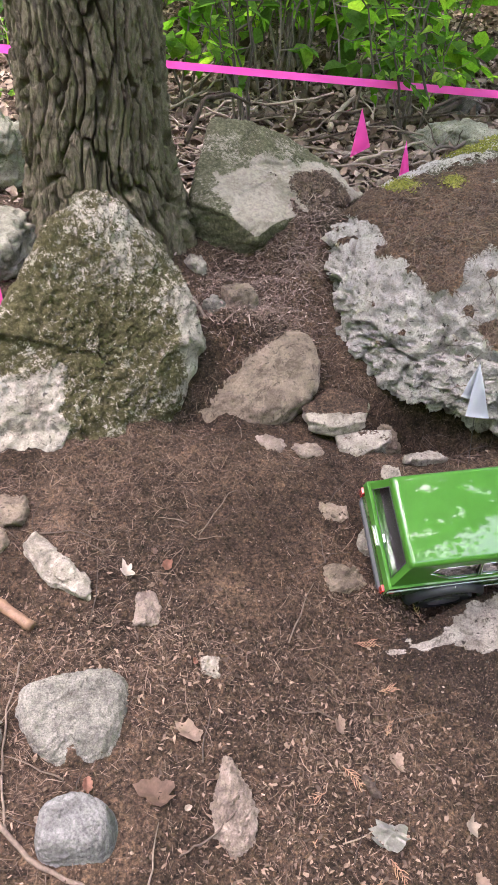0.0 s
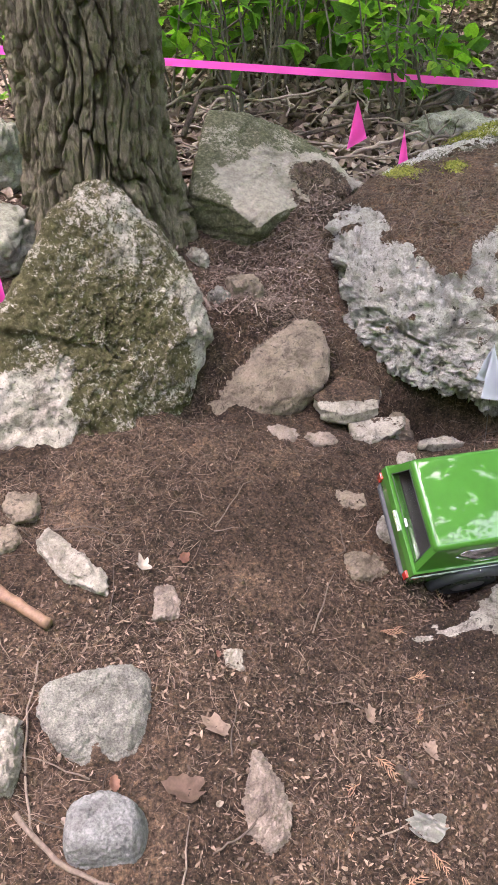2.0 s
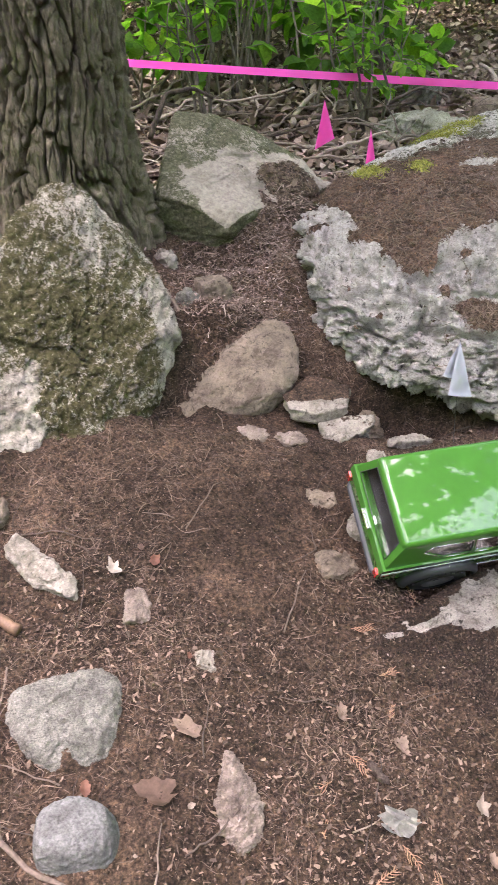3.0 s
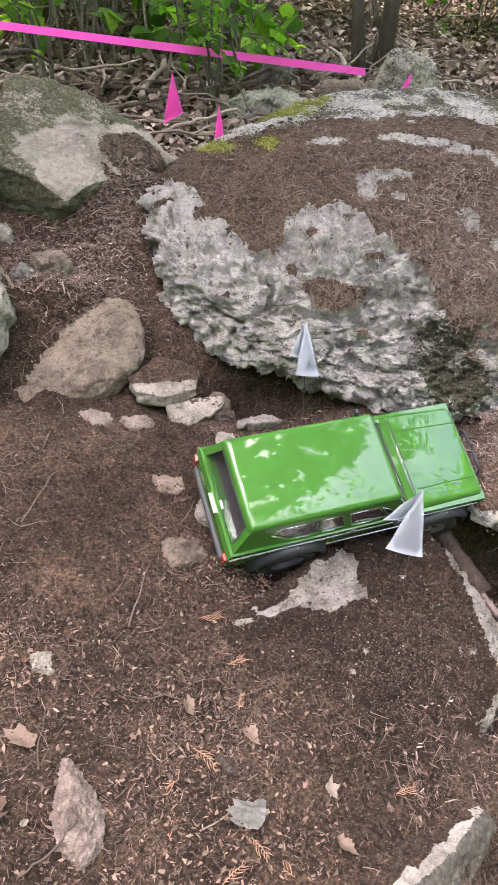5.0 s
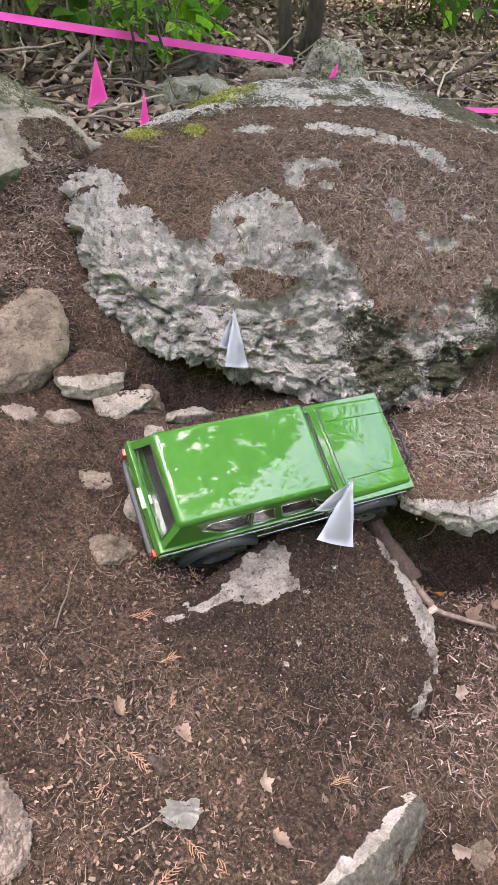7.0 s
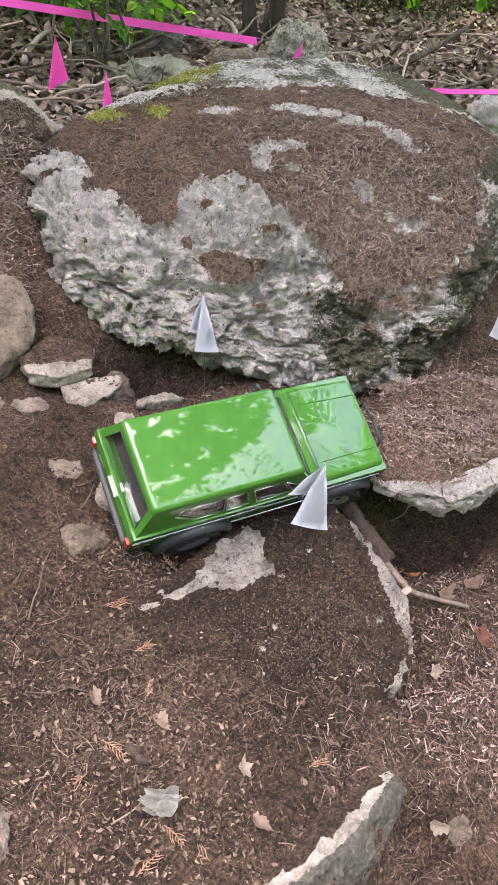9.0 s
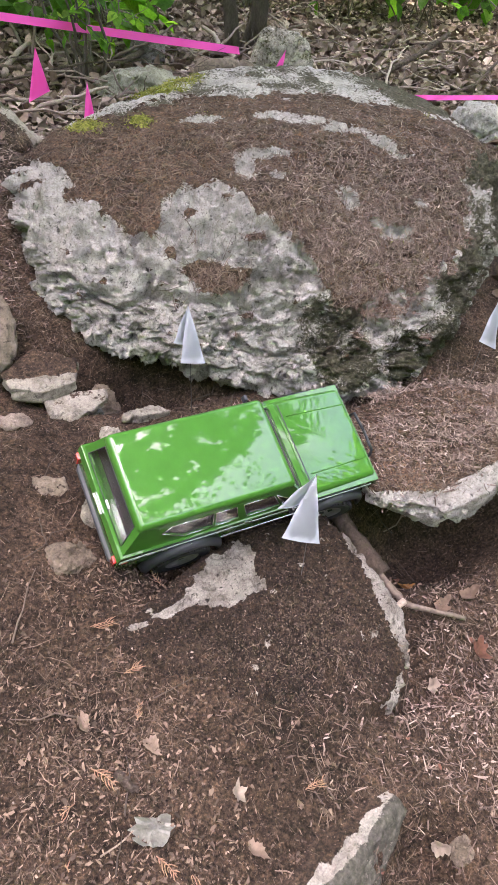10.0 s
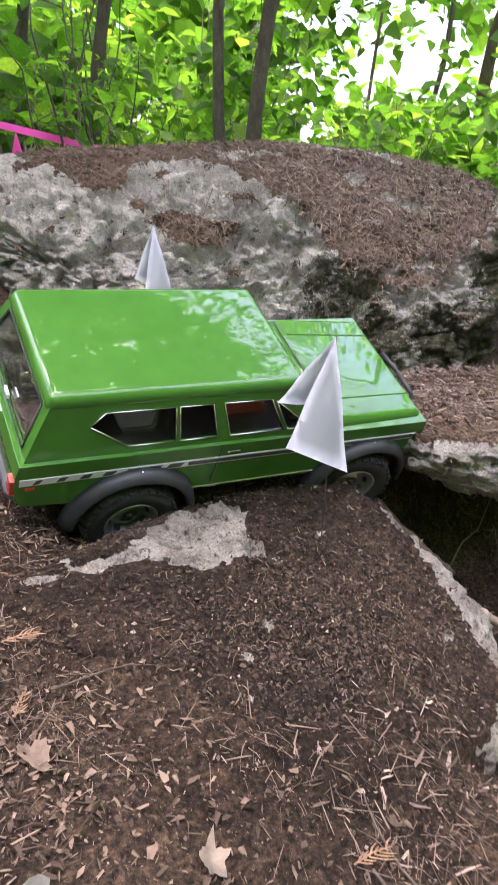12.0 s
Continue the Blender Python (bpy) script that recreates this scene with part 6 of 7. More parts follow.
pick = rng.choice(np.flatnonzero((boulder_s > 0.40) & (boulder_n[:, 2] > 0.25) & (boulder_v[:, 0] > 0.70)), 9000)
chips("boulder_straw", "pinkish tan straw and bark flakes on the boulder", boulder_v[pick] + rng.normal(size=(9000, 3)) * 0.004 * np.array([1, 1, 0]), boulder_n[pick], rng, (0.006, 0.034), (0.0008, 0.0034), STRAW, 0.002, 0.35, 0.15)
for cx, cy, rx, ry, cnt in ((1.02, 1.15, 0.20, 0.08, 8500), (1.12, 1.30, 0.22, 0.06, 6000), (1.05, 0.72, 0.22, 0.16, 3600), (0.92, 0.60, 0.16, 0.12, 1500), (0.05, 1.83, 0.10, 0.10, 2600), (0.14, 2.02, 0.08, 0.10, 1800), (-0.04, 1.70, 0.08, 0.06, 900)):
    x, y = rng.normal(cx, rx, cnt), rng.normal(cy, ry, cnt)
    top = ground_z(x, y)
    on_ledge = (x > 0.76) & (y > 0.98) & (y < 1.32) & (x < 1.3)
    near = ((ledge[1][None, ::7, :2] - np.stack([x, y], 1)[:, None]) ** 2).sum(2).argmin(1)
    top = np.where(on_ledge, np.maximum(top, ledge[1][::7][near, 2]), top)
    chips("straw_drift", "drift of pinkish tan straw and leaf bits", np.stack([x, y, top], 1), np.tile(np.array([0.0, 0, 1]), (cnt, 1)), rng, (0.006, 0.034), (0.0007, 0.0034), STRAW, 0.002, 0.35, 0.12)
    flakes("straw_drift", "drift of pinkish tan leaf bits", np.stack([x, y, top], 1)[: cnt * 3 // 4] + rng.normal(size=(cnt * 3 // 4, 3)) * np.array([0.02, 0.01, 0.0]), np.tile(np.array([0.0, 0, 1]), (cnt * 3 // 4, 1)), rng, (0.003, 0.016), PINK_LEAF, 0.004, 0.35, (0.12, 0.45))

GREEN_MOSS = island_material("green_moss", [(0.0, (0.12, 0.13, 0.02)), (0.5, (0.22, 0.23, 0.035)), (1.0, (0.34, 0.33, 0.07))], 0.9)
spot = np.zeros(len(boulder_v))
for cx, cy, rx, ry in ((0.70, 2.45, 0.09, 0.07), (0.57, 2.17, 0.03, 0.045), (0.43, 2.20, 0.05, 0.06), (0.80, 2.52, 0.06, 0.05)):
    spot += np.exp(-(((boulder_v[:, 0] - cx) / rx) ** 2) - ((boulder_v[:, 1] - cy) / ry) ** 2)
pick = rng.choice(np.flatnonzero((spot + 0.25 * fbm(boulder_v, 40, 3, 91) + rng.normal(size=len(boulder_v)) * 0.12 > 0.55) & (boulder_n[:, 2] > 0.3)), 5000)
chips("boulder_moss", "yellow-green moss cushions on top of the boulder", boulder_v[pick] + rng.normal(size=(5000, 3)) * 0.008 * np.array([1, 1, 0.2]), boulder_n[pick], rng, (0.005, 0.011), (0.002, 0.004), GREEN_MOSS, 0.002, 0.8, 0.3)

# soil crumbs: little rough clods
def crumbs(name, label, pos, rng, size, material):
    n = len(pos)
    d = np.array([(1, 0, 0), (-1, 0, 0), (0, 1, 0), (0, -1, 0), (0, 0, 1), (0, 0, -1)], float)
    r = rng.uniform(*size, n)
    v = pos[:, None] + d[None] * r[:, None, None] * rng.uniform(0.45, 1.2, (n, 6, 1)) + rng.normal(size=(n, 6, 3)) * r[:, None, None] * 0.25
    t = np.array([(0, 2, 4), (2, 1, 4), (1, 3, 4), (3, 0, 4), (2, 0, 5), (1, 2, 5), (3, 1, 5), (0, 3, 5)])
    f = (np.arange(n)[:, None, None] * 6 + t[None]).reshape(-1, 3)
    me = mesh_np(name, v.reshape(-1, 3), f, False)
    me.materials.append(material)
    tagged(new(name, me), label, "soil", kind="stuff")


CRUMB = island_material("soil_crumb", [(0.0, (0.019, 0.0128, 0.0090)), (0.5, (0.052, 0.0355, 0.0245)), (0.85, (0.092, 0.063, 0.044)), (0.985, (0.16, 0.115, 0.084)), (1.0, (0.36, 0.29, 0.23))], 0.95)
p, n = on_ground(rng, 19000, -0.75, 1.4, 0.22, 2.2)
crumbs("soil_crumbs", "loose dark crumbs of soil on the ground", p + n * 0.0012, rng, (0.0007, 0.0028), CRUMB)
sv, sn, sc = slab[1:]
pick = rng.choice(np.flatnonzero((sc > 0.5) & (sn[:, 2] > 0.3)), 10000)
crumbs("slab_crumbs", "loose dark crumbs of soil on the slab", sv[pick] + rng.normal(size=(10000, 3)) * np.array([0.002, 0.002, 0.0005]), rng, (0.0006, 0.0030), CRUMB)
pick = rng.choice(np.flatnonzero((sc > 0.5) & (sn[:, 2] > 0.3)), 900)
chips("slab_litter", "sparse needle litter on the soil of the slab", sv[pick], sn[pick], rng, (0.004, 0.014), (0.0006, 0.0014), LITTER, 0.001, 0.3)

# broken leaves among the needles
xy = np.concatenate([np.stack([rng.uniform(0.78, 1.45, 330), rng.uniform(0.5, 1.02, 330)], 1), np.stack([rng.uniform(0.8, 1.5, 120), rng.uniform(1.22, 1.36, 120)], 1), np.stack([rng.uniform(-0.6, 1.2, 220), rng.uniform(0.3, 2.0, 220)], 1), np.stack([rng.normal(0.20, 0.16, 260), rng.normal(0.66, 0.12, 260)], 1), np.stack([rng.normal(-0.15, 0.15, 150), rng.normal(0.80, 0.10, 150)], 1)])
xy = xy[~((np.abs(xy[:, 0] - 0.55) < 0.2) & (np.abs(xy[:, 1] - 0.88) < 0.19))]
k = len(xy)
z = ground_z(xy[:, 0], xy[:, 1])
me = leaf_mesh("leaf_scraps", np.column_stack([xy, z + 0.003]), np.stack([rng.normal(size=k), rng.normal(size=k), rng.normal(size=k) * 0.2], 1), np.array([0.0, 0, 1]) + rng.normal(size=(k, 3)) * 0.4, rng.uniform(0.004, 0.013, k), 0.5, 0.3, 0.5)
me.materials.append(FLAKES)
tagged(new("leaf_scraps", me), "brown scraps of dry leaves among the needles", "litter", kind="stuff")

# drifts of tan flakes where the litter has gathered
for cx, cy, rx, ry, cnt in ((0.19, 0.66, 0.11, 0.11, 2200), (-0.22, 0.86, 0.15, 0.07, 2000), (0.27, 1.01, 0.09, 0.045, 1200), (0.10, 0.50, 0.20, 0.06, 1600), (-0.1, 0.72, 0.2, 0.1, 1200), (1.0, 0.8, 0.2, 0.12, 1800), (0.02, 1.68, 0.12, 0.06, 1500)):
    x, y = rng.normal(cx, rx, cnt), rng.normal(cy, ry, cnt)
    z = ground_z(x, y)
    flakes("tan_flakes", "drift of tan leaf flakes on the soil", np.stack([x, y, z], 1), np.tile(np.array([0.0, 0, 1]), (cnt, 1)), rng, (0.003, 0.016), FLAKES, 0.002, 0.35, (0.12, 0.55))

# leaf litter of the forest floor behind
p, n = on_ground(rng, 90000, -6.5, 9.5, -5.0, 8.5)
far = np.hypot(np.maximum(np.maximum(-2.2 - p[:, 0], p[:, 0] - 5.0), 0), np.maximum(np.maximum(2.6 - p[:, 1], p[:, 1] - 7.0), 0))
keep = (rng.uniform(size=len(p)) < np.exp(-far / 1.0) + 0.12) & ~((np.abs(p[:, 0] - 0.3) < 1.1 + 0.4 * rng.uniform(size=len(p))) & (p[:, 1] < 2.3 - 0.3 * rng.uniform(size=len(p))) & (p[:, 1] > -0.5))
p, n = p[keep], n[keep]
k = len(p)
me = leaf_mesh("leaf_litter", p + n * 0.006, np.stack([rng.normal(size=k), rng.normal(size=k), rng.normal(size=k) * 0.25], 1), n + rng.normal(size=(k, 3)) * 0.45, rng.uniform(0.02, 0.062, k), 0.75, 0.2)
me.materials.append(DEAD_LEAF)
tagged(new("leaf_litter", me), "dry brown fallen leaves covering the forest floor", "litter", kind="stuff")
p, n = on_ground(rng, 7000, -1.0, 3.9, 2.5, 5.0)
me = leaf_mesh("leaf_litter", p + n * 0.012, np.stack([rng.normal(size=7000), rng.normal(size=7000), rng.normal(size=7000) * 0.5], 1), n + rng.normal(size=(7000, 3)) * 0.8, rng.uniform(0.03, 0.075, 7000), 0.7, 0.25, 0.3)
me.materials.append(DEAD_LEAF)
tagged(new("leaf_litter", me), "curled tan leaves heaped between the dead branches", "litter", kind="stuff")
p, n = on_ground(rng, 22000, -2.6, 4.5, 1.6, 5.2)
keep = rng.uniform(size=len(p)) < sstep((p[:, 1] - 1.6) / 0.9) * (1 - sstep((np.abs(p[:, 0] - 0.9) - 2.4) / 1.2))
p, n = p[keep], n[keep]
chips("forest_crumbs", "brown twig and leaf crumbs on the forest floor", p, n, rng, (0.015, 0.06), (0.002, 0.007), STRAW, 0.003, 0.4)


def branch_path(x, y, length, turn, rng, lift=0.0, n=10, sway=0.05):
    d = np.array([math.cos(turn), math.sin(turn)]) * length / 2
    path = wander((x - d[0], y - d[1], 0), (x + d[0], y + d[1], 0), n, sway, rng)
    path[:, 2] = ground_z(path[:, 0], path[:, 1]) + lift + np.abs(path[:, 2]) * 0.6
    return path


# dead branches in the brush behind, some leaning up on others, with side shoots
for i in range(230):
    right = i % 5 > 2
    x = rng.uniform(1.45, 3.9) if right else rng.uniform(-0.6, 1.7)
    y = rng.uniform(2.7, 4.6) if right else rng.uniform(2.55, 3.9)
    L = rng.uniform(0.12, 0.62)
    r = rng.uniform(0.0025, 0.009) * (1.6 if i % 11 == 0 else 1)
    path = branch_path(x, y, L, rng.uniform(0, 2 * math.pi), rng, r + rng.uniform(0, 0.03), sway=0.10)
    s = np.linspace(0, 1, len(path))
    path[:, 2] += L * (rng.uniform(0.05, 0.22 if y < 3.3 else 0.45) if rng.uniform() < 0.55 else 0.02) * s ** rng.uniform(0.8, 1.8)
    tubes = [(path, r * np.linspace(1, 0.45, len(path)))]
    for k in range(int(rng.integers(0, 3))):
        j = int(rng.integers(3, 8))
        tubes.append((wander(path[j], path[j] + rng.normal(size=3) * np.array([0.09, 0.09, 0.03]) + np.array([0, 0, 0.05]), 5, 0.1, rng), r * np.linspace(0.5, 0.2, 5)))
    b = part("fallen_branch", tubes_mesh("fallen_branch", tubes, 6, 0.2), TWIG)
    tagged(b, "dry grey-brown fallen branch in the brush", "branch", "fallen branches")

# small twigs near the camera
GROUND_TWIG = object_material("brown_twig", [(0.0, (0.05, 0.036, 0.026)), (0.6, (0.11, 0.080, 0.058)), (1.0, (0.22, 0.168, 0.125))], 0.85, 120)
for i in range(150):
    x, y = rng.uniform(-0.6, 1.3), rng.uniform(0.3, 2.2)
    L, r = rng.uniform(0.03, 0.16), rng.uniform(0.0007, 0.0018)
    path = branch_path(x, y, L, rng.uniform(0, 3.14), rng, r + 0.001, 6, 0.08)
    tagged(part("twig", tubes_mesh("twig", [(path, r * np.linspace(1, 0.45, 6))], 5), GROUND_TWIG), "thin dry twig lying on the litter", "twig", "twigs")


def stick(label, pts, r0, r1, material, name="stick", sides=10, knots=0.25):
    pts = np.array(pts, float)
    t = np.linspace(0, 1, len(pts))
    m = 40 if name == "log" else 14
    q = np.linspace(0, 1, m)
    path = np.stack([np.interp(q, t, pts[:, k]) for k in range(3)], 1)
    path[1:-1] += np.random.default_rng(len(label)).normal(size=(m - 2, 3)) * 0.0012
    ob = part(name, tubes_mesh(name, [(path, np.linspace(r0, r1, m))], sides, knots), material)
    return tagged(ob, label, "stick")


LOG_BARK = bark_material("log_bark", (0.17, 0.13, 0.10), (0.05, 0.038, 0.03), 2.0, 0.0)
ORANGE_WOOD = object_material("peeled_wood", [(0.0, (0.15, 0.086, 0.050)), (1.0, (0.18, 0.105, 0.062))], 0.7, 70, (1, 1, 1), 0.001)


def on(x, y, up=0.0):
    return (x, y, gz(x, y) + up)


stick("dark weathered log wedged between slab and flat rock", [(0.715, 1.31, 0.055), (0.712, 1.17, 0.015), (0.742, 1.07, -0.030), (0.782, 0.975, -0.072)], 0.021, 0.018, LOG_BARK, "log", 26, 0.34)
root = stick("forked grey root lying in the gully", [(0.775, 0.985, -0.072), (0.788, 0.935, -0.078), (0.795, 0.903, -0.082), (0.84, 0.886, -0.098), (0.925, 0.862, -0.125)], 0.0085, 0.004, TWIG, "root", 10, 0.4)
part("root_fork", tubes_mesh("root_fork", [(np.array([(0.797, 0.902, -0.078), (0.775, 0.896, -0.085), (0.755, 0.890, -0.095)]), [0.0075, 0.0065, 0.005])], 9, 0.2), TWIG, root)
stick("peeled orange-brown stick on the soil", [on(-0.50, 0.945, 0.012), on(-0.43, 0.90, 0.011), on(-0.358, 0.858, 0.010)], 0.011, 0.0095, ORANGE_WOOD)
stick("long thin vine stem lying on the soil", [on(-0.366, 0.795, 0.003), on(-0.361, 0.677, 0.003), on(-0.345, 0.60, 0.003), on(-0.324, 0.535, 0.004)], 0.0016, 0.002, GROUND_TWIG)
stick("curved pale root along the soil", [on(-0.35, 0.56, 0.004), on(-0.324, 0.535, 0.004), on(-0.282, 0.504, 0.004), on(-0.22, 0.482, 0.004), on(-0.18, 0.47, 0.003)], 0.004, 0.003, GROUND_TWIG)
stick("thin pale twig leaning on a stone", [on(-0.093, 0.532, 0.003), on(-0.05, 0.555, 0.012), on(-0.018, 0.583, 0.03)], 0.0014, 0.0018, GROUND_TWIG)
stick("bent pale stick beside the mossy rock", [(-0.137, 1.70, 0.33), (-0.11, 1.66, 0.30), (-0.085, 1.62, 0.262)], 0.0045, 0.004, TWIG)
stick("short dark bark stick in the litter", [on(0.185, 0.668, 0.005), on(0.20, 0.635, 0.005)], 0.007, 0.006, LOG_BARK, "stick", 10, 0.12)
stick("crooked root at the foot of the tree", [(-0.19, 2.36, 0.50), (-0.14, 2.46, 0.60), (-0.06, 2.50, 0.605), (0.0, 2.52, 0.57)], 0.009, 0.005, LOG_BARK)

for label, pts, r0, r1 in (("thick dark fallen branch in the leaf litter", [(-0.15, 3.42, 0.03), (0.07, 3.40, 0.035), (0.25, 3.33, 0.04), (0.45, 3.29, 0.03)], 0.013, 0.009),
                           ("thick forked dark branch on the leaf litter", [(0.50, 3.30, 0.02), (0.66, 3.36, 0.03), (0.82, 3.45, 0.05), (1.0, 3.68, 0.09)], 0.018, 0.011),
                           ("thin dark branch bowed over the leaf litter", [(0.10, 3.05, 0.012), (0.34, 3.08, 0.06), (0.60, 3.20, 0.09), (0.80, 3.24, 0.10)], 0.006, 0.003),
                           ("grey dead branch lying over the brush", [(1.75, 3.35, 0.02), (1.95, 3.40, 0.06), (2.20, 3.50, 0.14), (2.42, 3.60, 0.22)], 0.017, 0.012),
                           ("grey dead branch lying over the brush", [(1.85, 3.15, 0.02), (2.10, 3.12, 0.05), (2.36, 3.22, 0.10), (2.60, 3.40, 0.16)], 0.011, 0.006),
                           ("dark dead branch leaning in the brush", [(2.0, 3.6, 0.01), (2.02, 3.55, 0.10), (2.10, 3.52, 0.22)], 0.012, 0.007),
                           ("thick root at the foot of the tree", [(-0.36, 3.70, 0.01), (-0.26, 3.64, 0.03), (-0.15, 3.60, 0.015)], 0.020, 0.010)):
    stick(label, [on(*q) for q in pts], r0, r1, LOG_BARK, "fallen_branch", 10, 0.3)


def leaf_thing(kind, label, x, y, size, turn, colour, lobes=0, curl=0.25, up=0.004, seed=0):
    """A single fallen leaf with its midrib, curled, some with lobes."""
    rng = np.random.default_rng(seed)
    n = 26
    a = np.linspace(0, 2 * np.pi, n, endpoint=False)
    r = 0.5 * (1 - 0.28 * np.abs(np.sin(a)))
    if lobes:
        r = r * (1 + 0.24 * np.cos(lobes * a + 0.4 * np.sin(a)) * (0.3 + 0.9 * rng.uniform(size=n)))
    r = r * (1 + (0.11 if seed < 900 else 0.13) * rng.normal(size=n))
    bm = bmesh.new()
    rings = []
    for k in (0.33, 0.66, 1.0):
        ring = []
        for i in range(n):
            u, w = k * r[i] * math.cos(a[i]), k * r[i] * math.sin(a[i]) * 0.85
            z = curl * (u * u * 0.9 + w * w * 1.6) + (0.05 if seed < 900 else 0.15) * math.sin(7 * u + (3 if seed < 900 else 11) * w + seed) - 0.02 * (1 - min(1, abs(w) * 12))
            ring.append(bm.verts.new((size * u, size * w, size * z)))
        rings.append(ring)
    c = bm.verts.new((0, 0, 0))
    for i in range(n):
        j = (i + 1) % n
        bm.faces.new((c, rings[0][i], rings[0][j]))
        for k in (0, 1):
            bm.faces.new((rings[k][i], rings[k + 1][i], rings[k + 1][j], rings[k][j]))
    bmesh.ops.solidify(bm, geom=bm.faces[:], thickness=0.0004)
    ob = part(kind, bm, colour, smooth=True)
    e = 0.02
    sx, sy = (gz(x + e, y) - gz(x - e, y)) / (2 * e), (gz(x, y + e) - gz(x, y - e)) / (2 * e)
    nor = Vector((-sx, -sy, 1)).normalized()
    ob.matrix_world = Matrix.Translation((x, y, gz(x, y) + up)) @ nor.to_track_quat("Z", "Y").to_matrix().to_4x4() @ pose(0, 0, 0, 0, 0, turn)
    return tagged(ob, label, "leaf")


BROWN_LEAF = object_material("brown_leaf", [(0.0, (0.13, 0.08, 0.055)), (0.5, (0.22, 0.15, 0.105)), (1.0, (0.33, 0.24, 0.175))], 0.8, 60)
PALE_LEAF = object_material("pale_leaf", [(0.0, (0.36, 0.29, 0.22)), (1.0, (0.50, 0.43, 0.35))], 0.8, 60)
RED_LEAF = object_material("russet_leaf", [(0.0, (0.19, 0.085, 0.052)), (1.0, (0.27, 0.135, 0.088))], 0.8, 60)
BARK_SKIN = plain("pale_bark_skin", (0.36, 0.355, 0.305), 0.85, wear=0.4, scale=80)
ORANGE_LEAF = plain("orange_leaf", (0.42, 0.20, 0.05), 0.7, wear=0.3)
for i, (x, y, s, turn, m, lobes, label) in enumerate([
        (-0.134, 0.608, 0.062, 10, BROWN_LEAF, 3, "curled brown oak leaf on the soil"), (-0.091, 0.71, 0.05, 60, BROWN_LEAF, 5, "tattered brown maple leaf on the soil"),
        (0.388, 0.846, 0.026, 100, PALE_LEAF, 0, "small tan leaf on dark soil"), (0.347, 0.615, 0.030, 30, PALE_LEAF, 5, "grey-brown lobed leaf on the litter"),
        (-0.221, 0.995, 0.035, 50, PALE_LEAF, 5, "pale tan lobed leaf on the soil"), (0.854, 0.974, 0.04, 20, ORANGE_LEAF, 0, "bright orange fallen leaf in the gully"),
        (0.808, 0.766, 0.033, 80, PALE_LEAF, 5, "pale torn leaf in the gully litter"), (0.649, 0.494, 0.035, 30, PALE_LEAF, 3, "yellowish leaf in the litter"),
        (-0.23, 0.612, 0.025, 30, RED_LEAF, 0, "small russet leaf on the soil"), (0.345, 0.536, 0.034, 40, BROWN_LEAF, 0, "long tan leaf chip on the soil"),
        (0.895, 0.90, 0.05, 10, BROWN_LEAF, 5, "brown lobed leaf in the gully"), (0.93, 0.80, 0.05, 60, RED_LEAF, 5, "russet lobed leaf in the gully"),
        (0.98, 0.92, 0.05, 140, BROWN_LEAF, 3, "brown curled leaf in the gully"), (0.15, 0.75, 0.03, 20, BROWN_LEAF, 0, "small brown leaf in the litter"),
        (0.24, 0.70, 0.035, 200, BROWN_LEAF, 3, "brown lobed leaf in the litter"), (-0.15, 1.02, 0.03, 0, RED_LEAF, 0, "small russet leaf on the soil")]):
    leaf_thing("fallen_leaf", label, x, y, s, turn, m, lobes, 0.9, 0.004, i)
for i in range(45):
    x, y = rng.uniform(-0.5, 1.25), rng.uniform(0.32, 1.15)
    if 0.36 < x < 0.72 and y > 0.7:
        continue
    leaf_thing("fallen_leaf", "small dry leaf scrap on the litter", x, y, rng.uniform(0.009, 0.02), rng.uniform(0, 360), (BROWN_LEAF, PALE_LEAF, RED_LEAF)[i % 3 if i % 5 else 0], 0, 1.3, 0.002, 100 + i)
standing = leaf_thing("fallen_leaf", "orange leaf standing in the brush", 1.77, 3.30, 0.085, 20, ORANGE_LEAF, 3, 0.5, 0.045, 71)
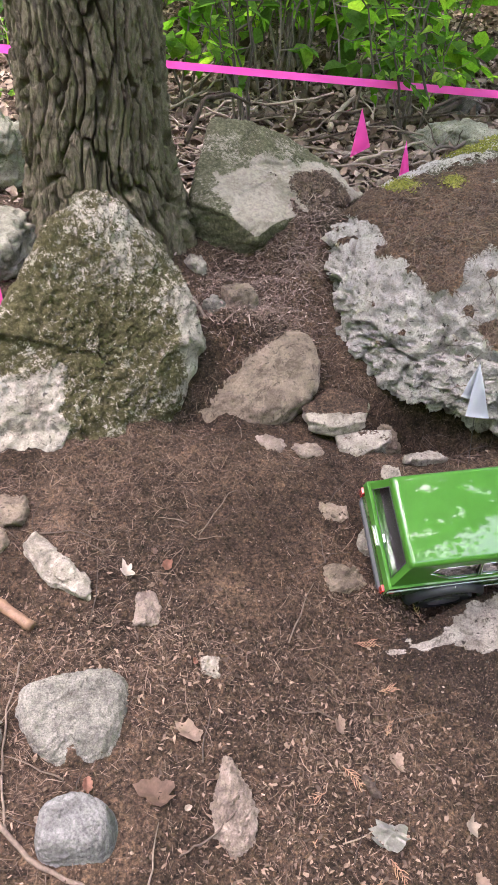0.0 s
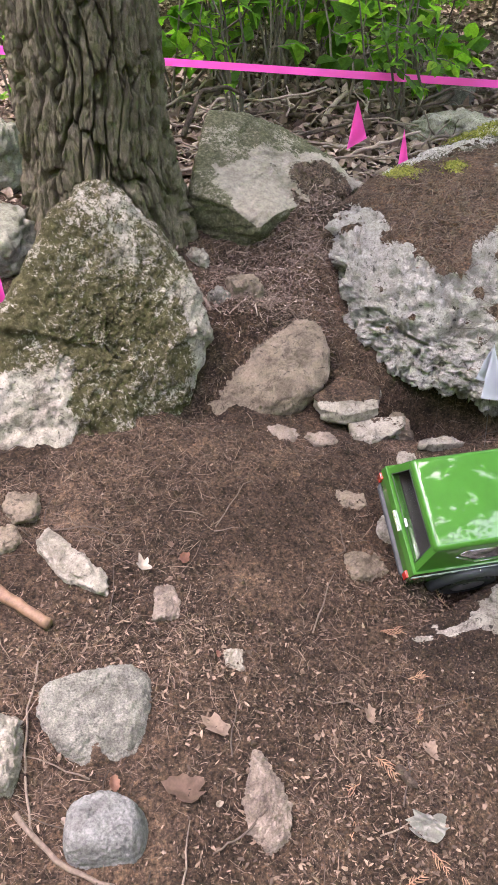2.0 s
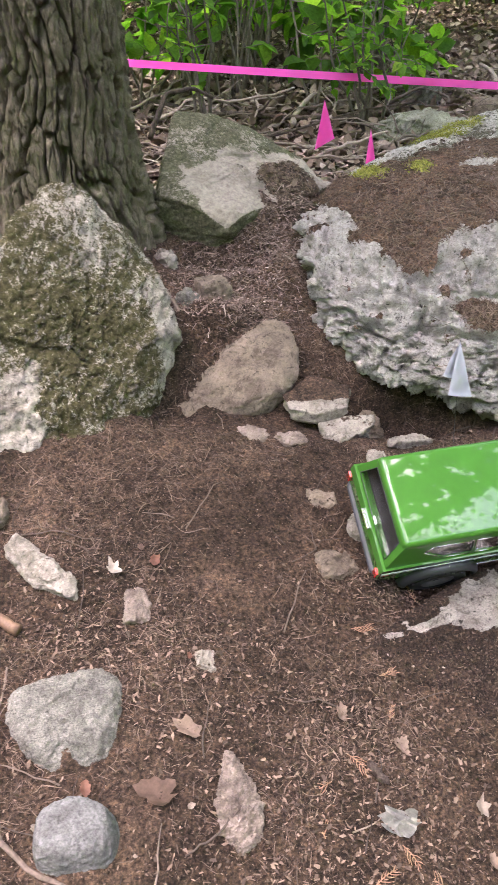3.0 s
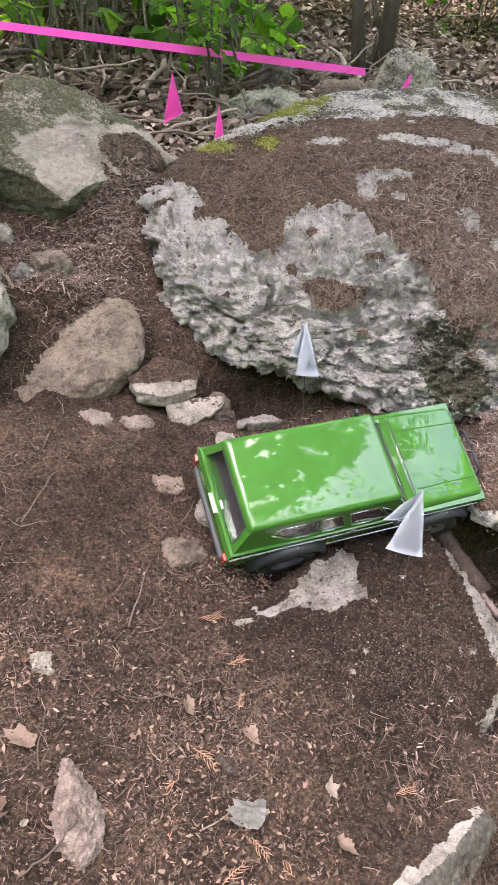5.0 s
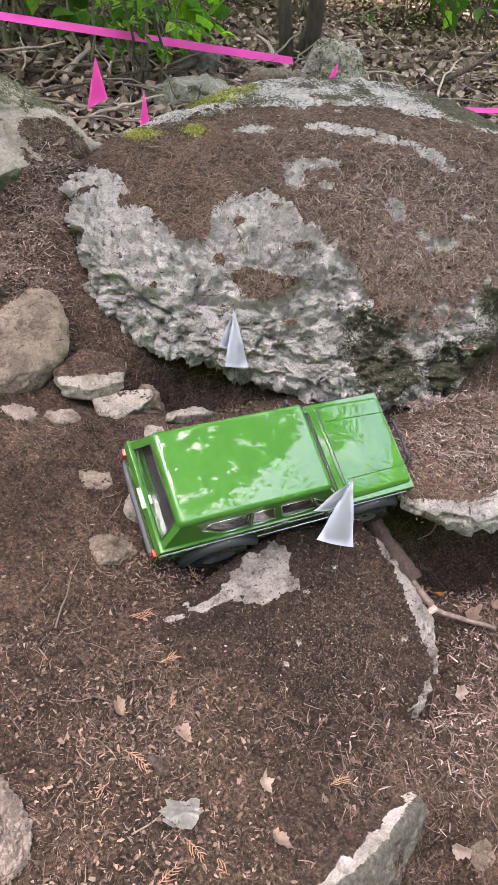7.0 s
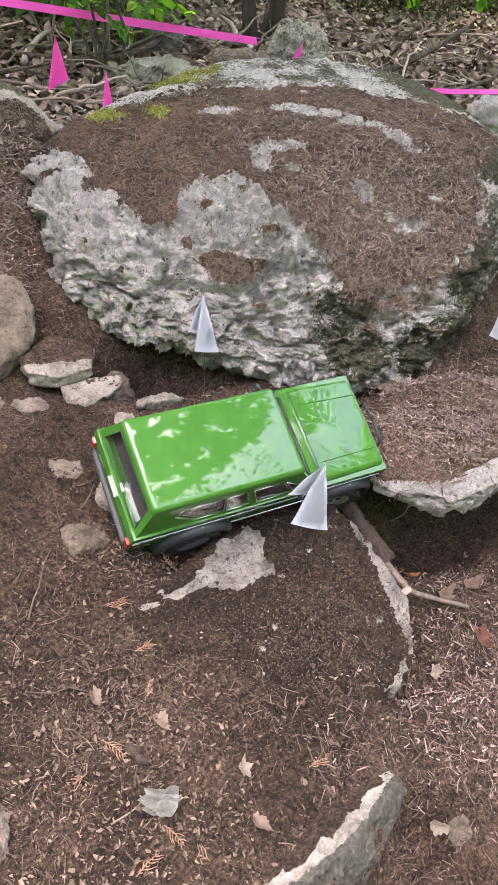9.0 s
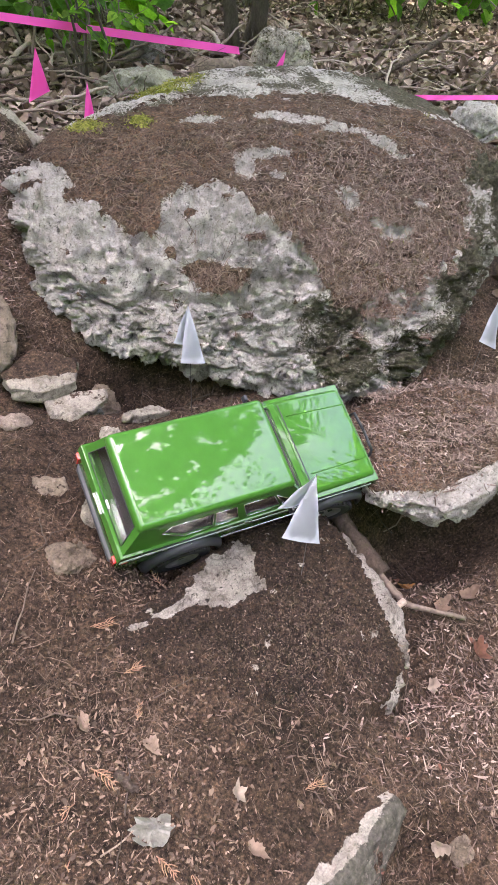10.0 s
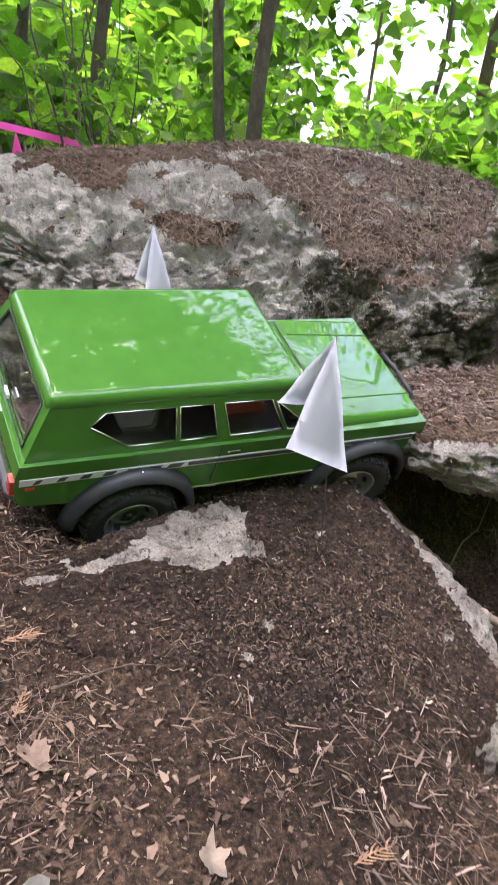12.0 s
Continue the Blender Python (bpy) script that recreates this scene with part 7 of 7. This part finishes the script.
standing.matrix_world = standing.matrix_world @ pose(0, 0, 0, 75, 0, 20)
piece = leaf_thing("bark_piece", "crumpled pale grey-green bark piece on the litter", 0.213, 0.585, 0.062, 15, BARK_SKIN, 0, 0.3, 0.013, 900)
piece.data.polygons.foreach_set("use_smooth", np.zeros(len(piece.data.polygons), bool))


def sprig(x, y, size, turn, seed):
    """A dead flat cedar frond."""
    rng = np.random.default_rng(seed)
    t = thing("cedar_sprig", "dry reddish cedar sprig lying on the litter", "sprig", group="cedar sprigs")
    br = [(np.array([(0, 0, 0), (0.5 * size, 0.06 * size, 0.01 * size), (size, 0, 0)]), np.array([0.0009, 0.0008, 0.0005]))]
    for i in range(6):
        u = 0.12 + 0.14 * i
        for s in (-1, 1):
            L = size * (0.42 - 0.3 * abs(u - 0.4)) * rng.uniform(0.2, 1.2)
            br.append((np.array([(u * size, 0, 0), (u * size + 0.5 * L, s * 0.42 * L, 0.04 * L), (u * size + L, s * 0.62 * L, 0)]), np.array([0.0007, 0.0008, 0.0004])))
    part("stem", tubes_mesh("stem", br[:1], 4), SPRIG, t)
    for leaflet in br[1:]:
        part("leaflet", tubes_mesh("leaflet", [leaflet], 4), SPRIG, t)
    t.matrix_world = pose(x, y, gz(x, y) + 0.004, 0, 0, turn)
    return t


SPRIG = object_material("dead_cedar", [(0.0, (0.26, 0.14, 0.085)), (0.5, (0.34, 0.19, 0.12)), (1.0, (0.29, 0.19, 0.10))], 0.85, 100)
for i, (x, y, s, turn) in enumerate([(0.225, 0.815, 0.032, 15), (0.15, 0.68, 0.042, -50), (0.21, 0.555, 0.038, -60), (0.16, 0.50, 0.04, 30), (0.10, 0.56, 0.05, 100), (0.23, 0.745, 0.03, 70), (0.45, 0.60, 0.035, 10), (0.42, 1.0, 0.04, 60),
                                     (0.12, 0.64, 0.05, 200), (0.26, 0.50, 0.045, 130), (0.19, 0.90, 0.04, 0), (0.25, 1.03, 0.05, 40), (0.33, 0.99, 0.05, 100), (0.08, 0.45, 0.04, 20)]):
    sprig(x, y, s, turn, i)
